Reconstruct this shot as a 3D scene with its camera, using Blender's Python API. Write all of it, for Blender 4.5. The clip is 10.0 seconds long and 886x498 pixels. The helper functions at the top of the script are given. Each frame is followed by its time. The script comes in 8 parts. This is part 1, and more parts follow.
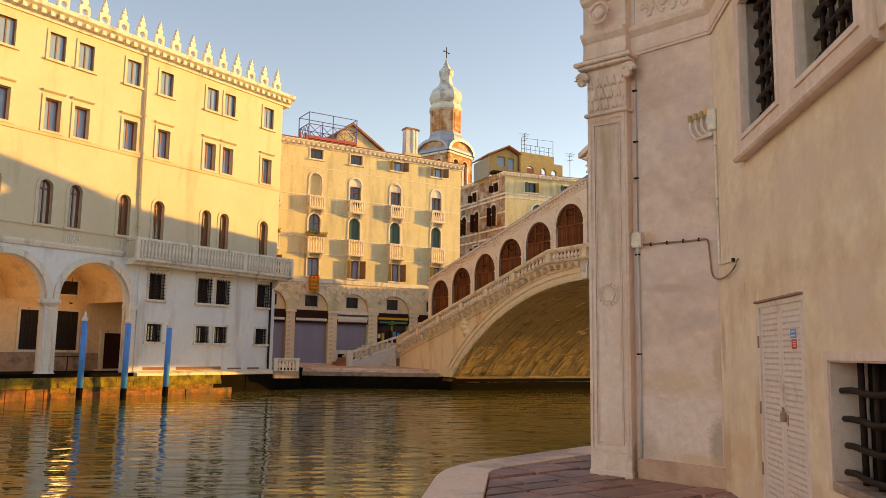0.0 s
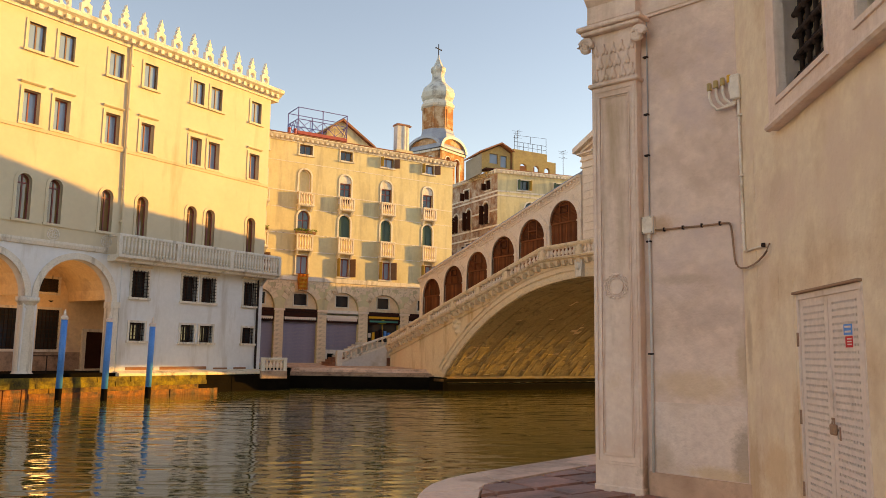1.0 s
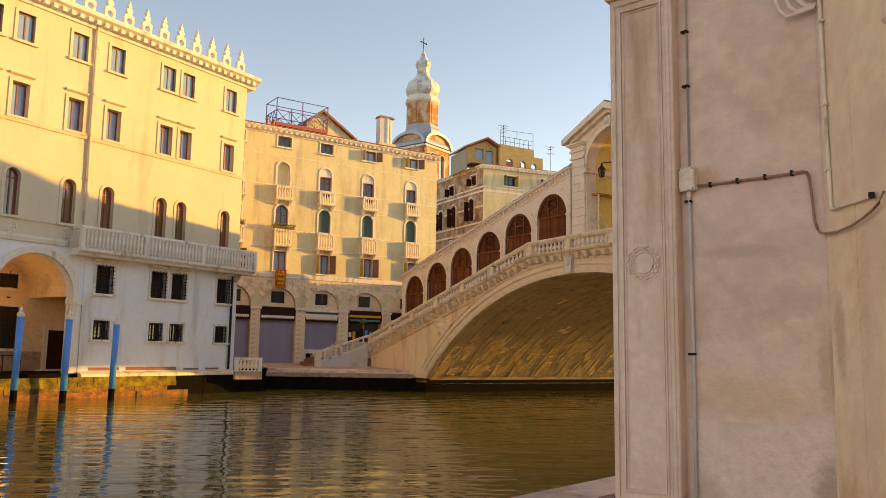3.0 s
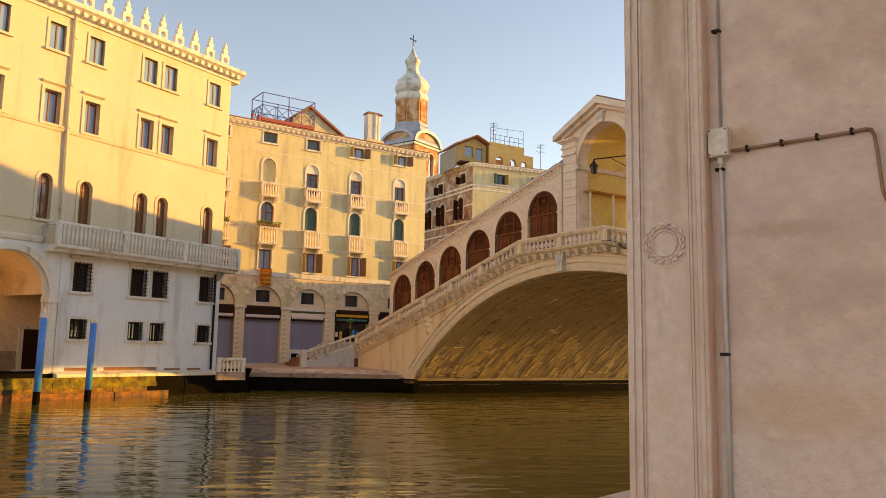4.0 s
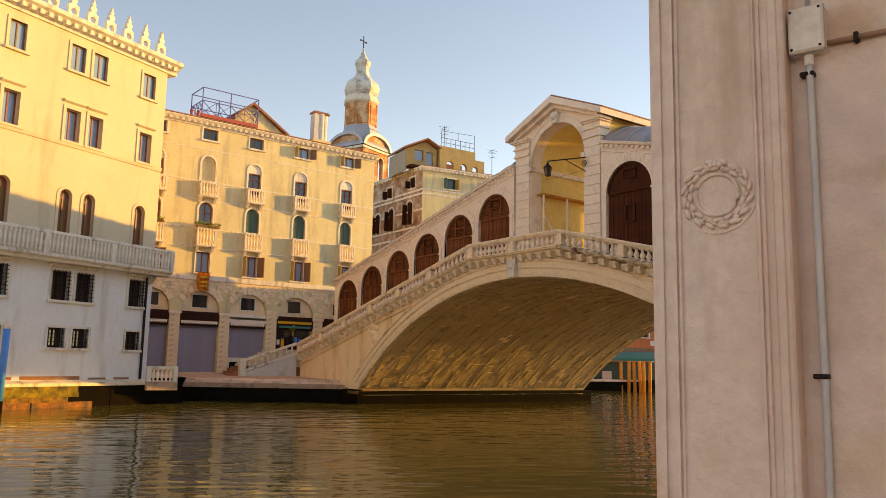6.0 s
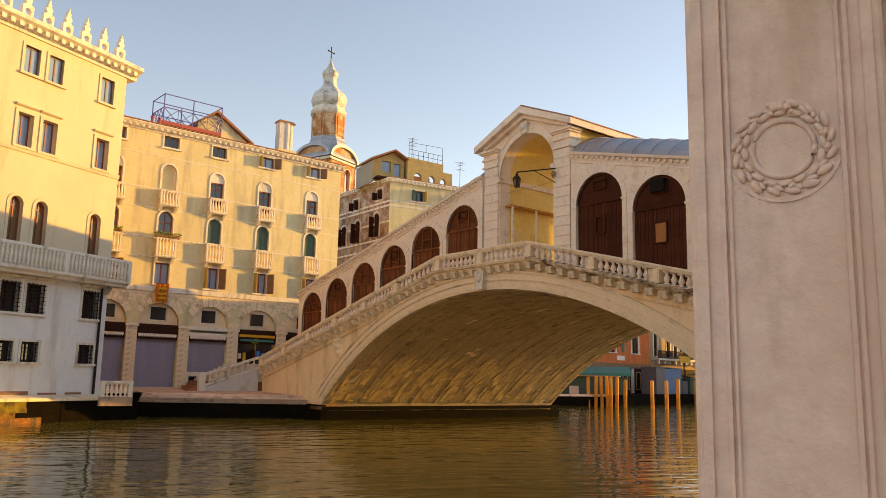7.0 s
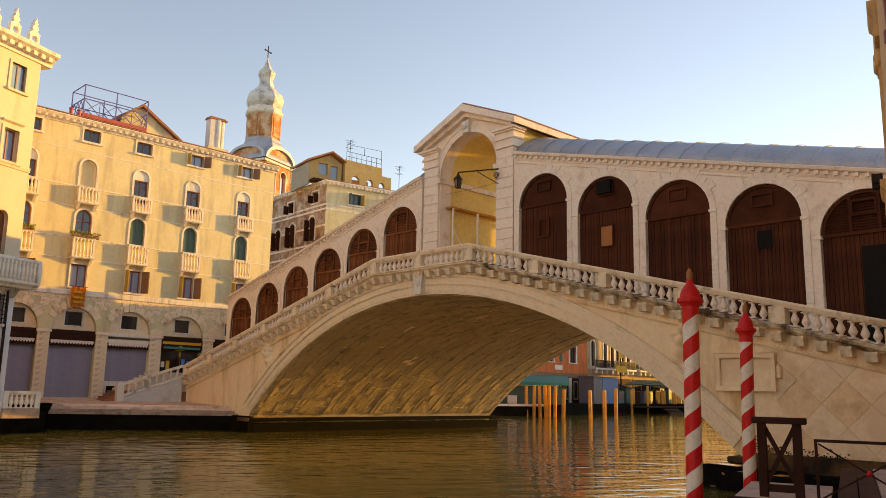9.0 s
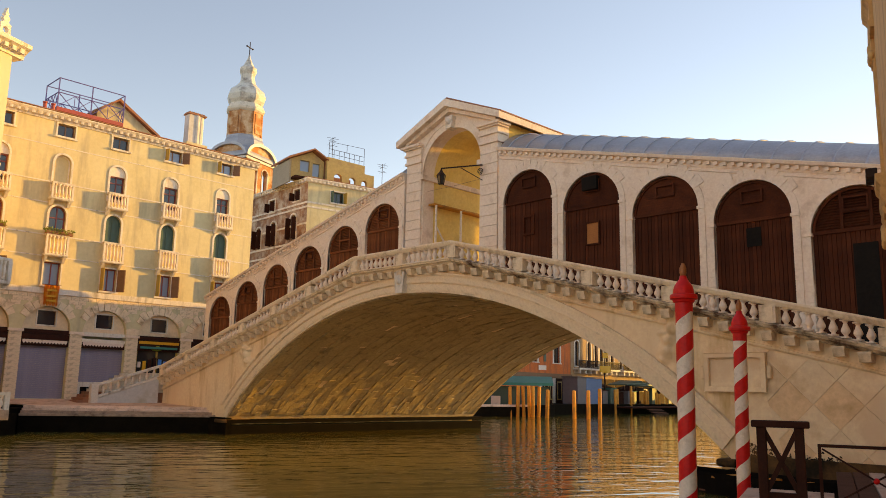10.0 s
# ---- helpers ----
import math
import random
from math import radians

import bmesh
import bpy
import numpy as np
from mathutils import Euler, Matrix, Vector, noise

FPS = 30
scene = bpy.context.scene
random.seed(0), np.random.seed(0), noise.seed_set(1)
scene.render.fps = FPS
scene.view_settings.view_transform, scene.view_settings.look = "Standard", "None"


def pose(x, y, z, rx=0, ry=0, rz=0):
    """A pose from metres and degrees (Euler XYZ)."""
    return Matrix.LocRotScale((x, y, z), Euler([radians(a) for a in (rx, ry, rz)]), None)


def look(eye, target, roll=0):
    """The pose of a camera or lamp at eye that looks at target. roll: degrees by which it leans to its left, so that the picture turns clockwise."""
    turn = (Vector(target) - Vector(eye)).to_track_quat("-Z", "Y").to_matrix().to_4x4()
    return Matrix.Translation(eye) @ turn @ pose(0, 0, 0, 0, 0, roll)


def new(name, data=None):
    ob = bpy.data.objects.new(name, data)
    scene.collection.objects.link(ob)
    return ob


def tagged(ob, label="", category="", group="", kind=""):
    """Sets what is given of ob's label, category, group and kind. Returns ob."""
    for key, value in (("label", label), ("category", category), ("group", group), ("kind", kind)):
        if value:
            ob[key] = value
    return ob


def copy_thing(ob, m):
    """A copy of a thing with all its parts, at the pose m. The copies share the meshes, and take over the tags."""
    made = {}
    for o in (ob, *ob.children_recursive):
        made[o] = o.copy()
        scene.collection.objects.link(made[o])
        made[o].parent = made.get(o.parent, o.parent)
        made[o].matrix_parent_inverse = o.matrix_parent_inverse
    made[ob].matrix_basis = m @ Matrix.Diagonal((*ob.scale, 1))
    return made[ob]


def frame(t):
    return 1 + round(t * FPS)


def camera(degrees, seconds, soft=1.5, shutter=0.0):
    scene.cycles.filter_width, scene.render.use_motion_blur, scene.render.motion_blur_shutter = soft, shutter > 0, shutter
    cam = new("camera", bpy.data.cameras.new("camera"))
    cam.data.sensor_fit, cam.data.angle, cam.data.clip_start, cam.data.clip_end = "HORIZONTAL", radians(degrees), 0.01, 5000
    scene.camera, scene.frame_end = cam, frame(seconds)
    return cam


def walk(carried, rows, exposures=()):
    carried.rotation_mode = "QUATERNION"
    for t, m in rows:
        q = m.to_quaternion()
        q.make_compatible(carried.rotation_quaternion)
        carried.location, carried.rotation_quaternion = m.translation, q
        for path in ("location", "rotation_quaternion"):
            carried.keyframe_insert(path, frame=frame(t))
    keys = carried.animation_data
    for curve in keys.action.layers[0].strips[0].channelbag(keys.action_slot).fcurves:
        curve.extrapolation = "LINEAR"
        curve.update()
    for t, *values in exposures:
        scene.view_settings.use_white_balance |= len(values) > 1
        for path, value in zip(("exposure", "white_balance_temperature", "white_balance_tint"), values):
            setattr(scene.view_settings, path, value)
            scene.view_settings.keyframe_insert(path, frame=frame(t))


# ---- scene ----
# camera: eye in metres, pitch, roll, yaw
cam = camera(58.3, 10.0, soft=0.7)
ROWS = [
    (0.0, 0.0292, -0.0322, 1.4156, 7.477, 0.830, -6.255),
    (0.5, 0.1126, 0.4723, 1.4182, 7.455, 0.840, -6.526),
    (1.0, 0.2074, 1.0087, 1.4152, 7.463, 0.861, -6.817),
    (1.5, 0.2915, 1.5271, 1.4167, 7.473, 0.889, -7.104),
    (2.0, 0.3936, 2.0573, 1.4112, 7.491, 0.905, -7.382),
    (2.5, 0.5016, 2.5798, 1.4142, 7.485, 0.920, -7.633),
    (4.0, 0.8111, 4.1303, 1.4090, 7.527, 1.037, -8.646),
    (4.5, 0.9250, 4.6250, 1.4224, 7.563, 1.084, -9.308),
    (5.0, 1.0470, 5.1180, 1.4370, 7.636, 1.118, -10.164),
    (5.5, 1.1534, 5.5964, 1.4455, 7.806, 1.160, -11.197),
    (7.0, 1.4652, 6.9116, 1.4688, 9.256, 1.238, -14.655),
    (7.5, 1.5880, 7.3500, 1.4690, 9.663, 1.224, -15.964),
    (8.0, 1.7100, 7.8150, 1.4720, 9.883, 1.240, -17.233),
    (8.5, 1.8500, 8.2600, 1.4690, 9.972, 1.217, -18.287),
    (9.0, 2.0200, 8.6800, 1.4716, 10.021, 1.200, -19.123),
    (9.5, 2.1720, 9.0588, 1.4800, 10.031, 1.165, -19.844),
    (10.0, 2.3450, 9.4134, 1.4930, 10.064, 1.145, -20.295),
]
walk(cam, [(t, pose(x, y, z, 0, 0, yaw) @ pose(0, 0, 0, 90 + pitch) @ pose(0, 0, 0, 0, 0, roll)) for t, x, y, z, pitch, roll, yaw in ROWS],
     exposures=[(0.0, 1.57, 10700, 19), (10.0, 1.57, 10700, 21)])

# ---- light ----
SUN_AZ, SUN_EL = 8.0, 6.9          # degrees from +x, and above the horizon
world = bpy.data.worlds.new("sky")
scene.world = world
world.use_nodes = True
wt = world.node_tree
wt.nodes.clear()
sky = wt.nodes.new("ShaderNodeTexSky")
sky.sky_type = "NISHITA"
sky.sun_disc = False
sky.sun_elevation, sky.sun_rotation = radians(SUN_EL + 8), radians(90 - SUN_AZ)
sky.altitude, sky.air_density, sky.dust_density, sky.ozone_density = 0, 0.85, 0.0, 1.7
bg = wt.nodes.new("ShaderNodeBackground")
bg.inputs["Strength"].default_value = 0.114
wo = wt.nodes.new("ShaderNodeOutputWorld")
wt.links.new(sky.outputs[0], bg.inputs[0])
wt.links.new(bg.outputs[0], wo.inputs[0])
sun_data = bpy.data.lights.new("sun", "SUN")
sun_data.energy, sun_data.angle, sun_data.color = 2.05, radians(0.6), (1.0, 0.68, 0.16)
sun = new("sun", sun_data)
sun_dir = Vector((math.cos(radians(SUN_AZ)) * math.cos(radians(SUN_EL)), math.sin(radians(SUN_AZ)) * math.cos(radians(SUN_EL)), math.sin(radians(SUN_EL))))
sun.matrix_world = look(sun_dir * 300, (0, 0, 0))


# ---- materials ----
def mat(name, c1, c2, scale=1.5, rough=0.8, bump=0.15, bscale=25.0, metal=0.0, stain=None, samount=0.0, sscale=0.6, rnd=0.0, streak=False, spec=0.5, patch=None, pscale=0.5, fine_mix=0.45, blot=None, bsize=2.0):
    m = bpy.data.materials.new(name)
    m.use_nodes = True
    nt = m.node_tree
    b = nt.nodes["Principled BSDF"]
    b.inputs["Roughness"].default_value, b.inputs["Metallic"].default_value = rough, metal
    b.inputs["Specular IOR Level"].default_value = spec
    tc = nt.nodes.new("ShaderNodeTexCoord")

    def noise_tex(s, detail=6.0, stretch=None):
        n = nt.nodes.new("ShaderNodeTexNoise")
        n.inputs["Scale"].default_value, n.inputs["Detail"].default_value, n.inputs["Roughness"].default_value = s, detail, 0.62
        if stretch:
            mp = nt.nodes.new("ShaderNodeMapping")
            mp.inputs["Scale"].default_value = stretch
            nt.links.new(tc.outputs["Object"], mp.inputs[0])
            nt.links.new(mp.outputs[0], n.inputs["Vector"])
        else:
            nt.links.new(tc.outputs["Object"], n.inputs["Vector"])
        return n

    def ramp(src, lo, hi):
        r = nt.nodes.new("ShaderNodeMapRange")
        r.inputs["From Min"].default_value, r.inputs["From Max"].default_value = lo, hi
        nt.links.new(src, r.inputs["Value"])
        return r.outputs[0]

    def mix(fac, a, bb):
        x = nt.nodes.new("ShaderNodeMix")
        x.data_type = "RGBA"
        for key, v in ((0, fac), (6, a), (7, bb)):
            if isinstance(v, (tuple, list)):
                x.inputs[key].default_value = (*v, 1)
            elif isinstance(v, float):
                x.inputs[key].default_value = v
            else:
                nt.links.new(v, x.inputs[key])
        return x.outputs[2]

    n1, n2 = noise_tex(scale), noise_tex(scale * 9)
    col = mix(ramp(n1.outputs[0], 0.35, 0.65), c1, c2)
    fine = mix(ramp(n2.outputs[0], 0.3, 0.7), tuple(0.76 * v for v in c1), tuple(min(1, 1.10 * v) for v in c2))
    col = mix(fine_mix, col, fine)
    if stain:
        n3 = noise_tex(sscale, 8.0, (1.6, 1.6, 0.28) if streak else None)
        col = mix(ramp(n3.outputs[0], 0.62 - 0.35 * samount, 0.78 - 0.2 * samount), col, stain)
    if patch:
        n4 = noise_tex(pscale, 5.0)
        col = mix(ramp(n4.outputs[0], 0.50, 0.64), col, patch)
    if blot:
        n5 = noise_tex(bsize, 9.0)
        n5.inputs["Distortion"].default_value = 0.6
        col = mix(ramp(n5.outputs[0], 0.585, 0.72), col, blot)
    if rnd:
        oi = nt.nodes.new("ShaderNodeObjectInfo")
        hsv = nt.nodes.new("ShaderNodeHueSaturation")
        nt.links.new(ramp(oi.outputs["Random"], 0, 1), hsv.inputs["Value"])
        mr = hsv.inputs["Value"].links[0].from_node
        mr.inputs["To Min"].default_value, mr.inputs["To Max"].default_value = 1 - rnd, 1 + rnd
        nt.links.new(col, hsv.inputs["Color"])
        col = hsv.outputs[0]
    nt.links.new(col, b.inputs["Base Color"])
    if bump:
        nb = noise_tex(bscale, 5.0)
        bp = nt.nodes.new("ShaderNodeBump")
        bp.inputs["Strength"].default_value, bp.inputs["Distance"].default_value = bump, 0.03
        nt.links.new(nb.outputs[0], bp.inputs["Height"])
        nt.links.new(bp.outputs[0], b.inputs["Normal"])
    nr = ramp(n2.outputs[0], 0.2, 0.8)
    nr.node.inputs["To Min"].default_value, nr.node.inputs["To Max"].default_value = max(0, rough - 0.08), min(1, rough + 0.08)
    nt.links.new(nr, b.inputs["Roughness"])
    return m


def glass_mat(name, tint=(0.05, 0.07, 0.09)):
    m = bpy.data.materials.new(name)
    m.use_nodes = True
    b = m.node_tree.nodes["Principled BSDF"]
    b.inputs["Base Color"].default_value = (*tint, 1)
    b.inputs["Roughness"].default_value, b.inputs["Specular IOR Level"].default_value = 0.06, 0.8
    return m


def water_mat():
    m = bpy.data.materials.new("canal_water")
    m.use_nodes = True
    nt = m.node_tree
    b = nt.nodes["Principled BSDF"]
    b.inputs["Base Color"].default_value = (0.165, 0.130, 0.032, 1)
    b.inputs["Roughness"].default_value, b.inputs["IOR"].default_value = 0.04, 2.3
    b.inputs["Specular IOR Level"].default_value = 0.9
    tc = nt.nodes.new("ShaderNodeTexCoord")
    prev = None
    for sc, st, rot, strength in ((0.30, (0.8, 1.5, 1), 22, 0.05), (0.9, (0.6, 1.5, 1), 12, 0.115), (2.2, (0.55, 1.5, 1), 18, 0.075), (6.0, (0.7, 1.5, 1), 8, 0.010)):
        mp = nt.nodes.new("ShaderNodeMapping")
        mp.inputs["Scale"].default_value = st
        mp.inputs["Rotation"].default_value = (0, 0, radians(rot))
        n = nt.nodes.new("ShaderNodeTexNoise")
        n.inputs["Scale"].default_value, n.inputs["Detail"].default_value = sc, 1.5
        bp = nt.nodes.new("ShaderNodeBump")
        bp.inputs["Strength"].default_value, bp.inputs["Distance"].default_value = strength, 0.35 / sc ** 0.6
        nt.links.new(tc.outputs["Object"], mp.inputs[0])
        nt.links.new(mp.outputs[0], n.inputs["Vector"])
        nt.links.new(n.outputs[0], bp.inputs["Height"])
        if prev:
            nt.links.new(prev.outputs[0], bp.inputs["Normal"])
        prev = bp
    nt.links.new(prev.outputs[0], b.inputs["Normal"])
    return m


ISTRIA = mat("istrian_stone", (0.77, 0.666, 0.57), (0.86, 0.762, 0.67), 1.2, 0.75, 0.2, 18, stain=(0.34, 0.261, 0.19), samount=0.28, sscale=1.3, streak=True)
BRIDGE_STONE = mat("bridge_face_stone", (0.95, 0.647, 0.39), (0.97, 0.733, 0.50), 0.7, 0.8, 0.35, 9, stain=(0.62, 0.367, 0.16), samount=0.36, sscale=0.8, streak=True, patch=(0.90, 0.618, 0.38), pscale=0.35)
ARCH_STONE = mat("arch_ring_stone", (0.93, 0.656, 0.43), (0.96, 0.743, 0.53), 1.1, 0.8, 0.2, 16, stain=(0.52, 0.347, 0.19), samount=0.32, sscale=1.1)
SHOP_STONE = mat("shop_wall_stone", (0.93, 0.695, 0.54), (0.96, 0.772, 0.64), 1.0, 0.8, 0.2, 14, stain=(0.66, 0.463, 0.34), samount=0.22, sscale=1.4)
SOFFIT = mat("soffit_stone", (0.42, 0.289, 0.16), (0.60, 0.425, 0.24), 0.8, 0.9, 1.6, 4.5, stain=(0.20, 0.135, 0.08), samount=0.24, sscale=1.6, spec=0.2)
PLASTER_Y = mat("yellow_cream_plaster", (0.67, 0.531, 0.37), (0.74, 0.598, 0.43), 0.35, 0.85, 0.08, 30, stain=(0.54, 0.405, 0.26), samount=0.2, sscale=0.5, streak=True, fine_mix=0.15)
PALE_PLASTER = mat("pale_cool_plaster", (0.76, 0.745, 0.76), (0.84, 0.82, 0.83), 0.45, 0.85, 0.12, 20, stain=(0.58, 0.52, 0.48), samount=0.26, sscale=0.6, streak=True, fine_mix=0.2)
PLASTER_B2 = mat("cream_plaster", (0.68, 0.55, 0.31), (0.78, 0.656, 0.41), 0.5, 0.85, 0.15, 18, stain=(0.47, 0.376, 0.25), samount=0.36, sscale=0.7, streak=True, fine_mix=0.25)
PLASTER_P = mat("pink_grey_plaster", (0.84, 0.592, 0.495), (0.92, 0.69, 0.585), 0.9, 0.85, 0.6, 11, stain=(0.62, 0.41, 0.31), samount=0.36, sscale=1.1, patch=(0.72, 0.52, 0.47), pscale=0.9, fine_mix=0.4)
PAL_STONE = mat("palace_stone", (0.90, 0.645, 0.54), (0.95, 0.73, 0.625), 1.4, 0.7, 0.5, 14, stain=(0.52, 0.34, 0.22), samount=0.24, sscale=1.0, streak=True, patch=(0.81, 0.57, 0.46), pscale=1.2)
YELLOW_IN = mat("ochre_plaster", (0.90, 0.579, 0.16), (0.94, 0.675, 0.25), 0.8, 0.85, 0.1, 20, stain=(0.70, 0.425, 0.14), samount=0.25)
LOGGIA_IN = mat("loggia_plaster", (0.88, 0.637, 0.41), (0.93, 0.714, 0.50), 0.6, 0.85, 0.1, 20, stain=(0.55, 0.367, 0.24), samount=0.2)
BRICK = mat("old_brick", (0.30, 0.116, 0.06), (0.42, 0.183, 0.09), 1.6, 0.9, 0.4, 9, stain=(0.44, 0.318, 0.22), samount=0.25, sscale=0.5)
ORANGE = mat("orange_plaster", (0.66, 0.125, 0.03), (0.78, 0.203, 0.05), 0.6, 0.85, 0.15, 16, stain=(0.38, 0.106, 0.05), samount=0.45, sscale=0.9, streak=True)
LEAD = mat("lead_sheet", (0.34, 0.347, 0.40), (0.46, 0.463, 0.52), 1.0, 0.5, 0.15, 10, metal=0.3)
WOOD_D = mat("dark_brown_board", (0.060, 0.014, 0.007), (0.115, 0.031, 0.013), 2.0, 0.8, 0.2, 30, rnd=0.24, spec=0.12)
WOOD_P = mat("pile_wood", (0.66, 0.232, 0.035), (0.84, 0.367, 0.06), 1.5, 0.8, 0.4, 14, stain=(0.22, 0.087, 0.03), samount=0.32, rnd=0.25)
WOOD_J = mat("weathered_jetty_wood", (0.10, 0.043, 0.03), (0.16, 0.077, 0.055), 2.0, 0.9, 0.3, 20, rnd=0.25, spec=0.15)
DARK_WOOD = mat("near_black_wood", (0.035, 0.011, 0.007), (0.06, 0.019, 0.012), 3, 0.8, 0.2, 30, spec=0.15)
IRON = mat("dark_wrought_iron", (0.024, 0.012, 0.009), (0.045, 0.023, 0.017), 6, 0.7, 0.3, 50, spec=0.2)
# Near-black stands in for the shade inside openings; also serves as plain black.
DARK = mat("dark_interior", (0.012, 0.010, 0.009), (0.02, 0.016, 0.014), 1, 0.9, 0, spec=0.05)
GLASS = glass_mat("window_glass", (0.03, 0.03, 0.032))
# Base tints of the next two panes stand in for reflected sky and golden light.
GLASS_B = glass_mat("sky_reflection_glass", (0.24, 0.328, 0.48))
GLASS_A = glass_mat("gold_reflection_glass", (0.22, 0.116, 0.045))
WHITE_P = mat("white_paint", (0.82, 0.637, 0.55), (0.88, 0.714, 0.63), 2, 0.5, 0.05, 40, stain=(0.55, 0.386, 0.30), samount=0.12, sscale=3)
BLUE = mat("blue_paint", (0.03, 0.24, 0.72), (0.05, 0.32, 0.82), 2, 0.4, 0.05, 40)
RED = mat("red_paint", (0.72, 0.012, 0.014), (0.80, 0.020, 0.020), 2, 0.45, 0.05, 40, spec=0.3)
CREAM = mat("cream_paint", (0.86, 0.724, 0.61), (0.91, 0.782, 0.68), 2, 0.5, 0.05, 40, stain=(0.50, 0.367, 0.26), samount=0.2, sscale=3)
ROLLER = mat("mauve_roller_shutter", (0.30, 0.25, 0.32), (0.36, 0.30, 0.37), 1, 0.5, 0.05, 20, metal=0.2)
TILE = mat("roof_tile", (0.34, 0.125, 0.07), (0.44, 0.183, 0.10), 3, 0.85, 0.5, 12, stain=(0.2, 0.116, 0.08), samount=0.3)
REDMETAL = mat("red_oxide_metal", (0.40, 0.068, 0.06), (0.48, 0.097, 0.08), 3, 0.6, 0.1, 20)
PURPLE = mat("blue_violet_steel", (0.10, 0.08, 0.28), (0.15, 0.12, 0.36), 3, 0.5, 0.1, 20)
GREEN_SH = mat("dark_green_shutter", (0.05, 0.10, 0.08), (0.07, 0.13, 0.10), 3, 0.6, 0.1, 30)
OCHRE_SH = mat("ochre_shutter", (0.42, 0.251, 0.05), (0.50, 0.309, 0.07), 3, 0.6, 0.1, 30)
MAROON = mat("maroon_frame", (0.22, 0.048, 0.04), (0.28, 0.068, 0.05), 3, 0.5, 0.05, 30)
BROWN_FR = mat("brown_frame", (0.17, 0.072, 0.035), (0.24, 0.106, 0.05), 3, 0.5, 0.05, 30)
GREY_PL = mat("grey_stone_panel", (0.42, 0.396, 0.42), (0.50, 0.463, 0.48), 1.2, 0.7, 0.1, 20)
GREY_SH = mat("shaded_plaster", (0.62, 0.579, 0.56), (0.70, 0.647, 0.62), 0.5, 0.85, 0.08, 25, stain=(0.5, 0.425, 0.34), samount=0.15)
TRIM_D = mat("dirt_streaked_trim_stone", (0.90, 0.66, 0.43), (0.95, 0.735, 0.52), 1.3, 0.8, 0.25, 18, stain=(0.10, 0.040, 0.015), samount=0.75, sscale=1.9)
TRIM = mat("bridge_trim_stone", (0.92, 0.666, 0.45), (0.96, 0.753, 0.55), 1.3, 0.75, 0.2, 18, stain=(0.40, 0.241, 0.12), samount=0.30, sscale=1.6)
ALGAE = mat("algae_covered_stone", (0.16, 0.058, 0.005), (0.44, 0.193, 0.010), 3.6, 0.7, 1.8, 6, stain=(0.04, 0.014, 0.006), samount=0.7, sscale=2.2, rnd=0.1)
# Near-black base holds both wetness and the deep shade of the quay faces.
WET_SHADE = mat("wet_shade_stone", (0.006, 0.004, 0.003), (0.014, 0.010, 0.006), 1.2, 0.9, 0.5, 8, spec=0.03)
PAVE = mat("trachyte_paving", (0.34, 0.15, 0.115), (0.48, 0.241, 0.185), 2.2, 0.55, 0.45, 18, stain=(0.12, 0.063, 0.055), samount=0.36, sscale=1.5, rnd=0.24, patch=(0.22, 0.106, 0.09), pscale=1.1)
KERB = mat("white_kerb_stone", (0.88, 0.579, 0.44), (0.93, 0.675, 0.54), 2.0, 0.7, 0.3, 18, stain=(0.40, 0.232, 0.16), samount=0.36, sscale=1.2, rnd=0.1)
LEAF = mat("green_leaf", (0.16, 0.20, 0.015), (0.32, 0.36, 0.03), 8, 0.6, 0.1, 40)
FLAG = mat("red_gold_cloth", (0.75, 0.116, 0.02), (0.85, 0.405, 0.04), 4, 0.8, 0.1, 30)
TEAL = mat("teal_awning", (0.02, 0.20, 0.17), (0.03, 0.26, 0.22), 2, 0.7, 0.05, 30)
GREYBOX = mat("grey_metal_box", (0.13, 0.116, 0.13), (0.18, 0.154, 0.17), 2, 0.5, 0.05, 30)
BLUEBOX = mat("steel_blue_panel", (0.08, 0.16, 0.32), (0.11, 0.20, 0.38), 2, 0.5, 0.05, 30)
YELLOW_SIGN = mat("yellow_sign", (0.75, 0.338, 0.02), (0.8, 0.405, 0.03), 3, 0.5, 0, 30)
ORANGE_WOOD = mat("bare_plywood", (0.40, 0.125, 0.03), (0.48, 0.174, 0.05), 3, 0.8, 0.1, 30)
FACING = mat("facing_stone", (0.94, 0.647, 0.40), (0.96, 0.724, 0.49), 0.7, 0.8, 0.25, 10, stain=(0.68, 0.415, 0.20), samount=0.38, sscale=0.9, rnd=0.05, patch=(0.84, 0.569, 0.36), pscale=0.45)
PALE_WOOD = mat("pale_plank", (0.52, 0.367, 0.29), (0.64, 0.463, 0.38), 2.5, 0.75, 0.3, 25, stain=(0.30, 0.183, 0.13), samount=0.3, sscale=2, rnd=0.12)
IMPOST = mat("stained_springer_stone", (0.16, 0.077, 0.03), (0.30, 0.145, 0.05), 1.5, 0.85, 0.5, 8, stain=(0.02, 0.014, 0.008), samount=0.75, sscale=0.5, spec=0.2)
RUST = mat("rust_algae_stone", (0.22, 0.043, 0.005), (0.46, 0.125, 0.010), 3.2, 0.6, 1.6, 8, stain=(0.035, 0.012, 0.006), samount=0.68, sscale=2.0, rnd=0.1)
MOSS = mat("mossy_stone", (0.12, 0.082, 0.008), (0.42, 0.28, 0.03), 2.6, 0.85, 1.8, 7, stain=(0.045, 0.029, 0.008), samount=0.62, sscale=1.6, rnd=0.15)
OCHRE_P = mat("ochre_palace_plaster", (0.50, 0.328, 0.13), (0.60, 0.415, 0.18), 0.5, 0.85, 0.1, 20, stain=(0.36, 0.232, 0.14), samount=0.3)
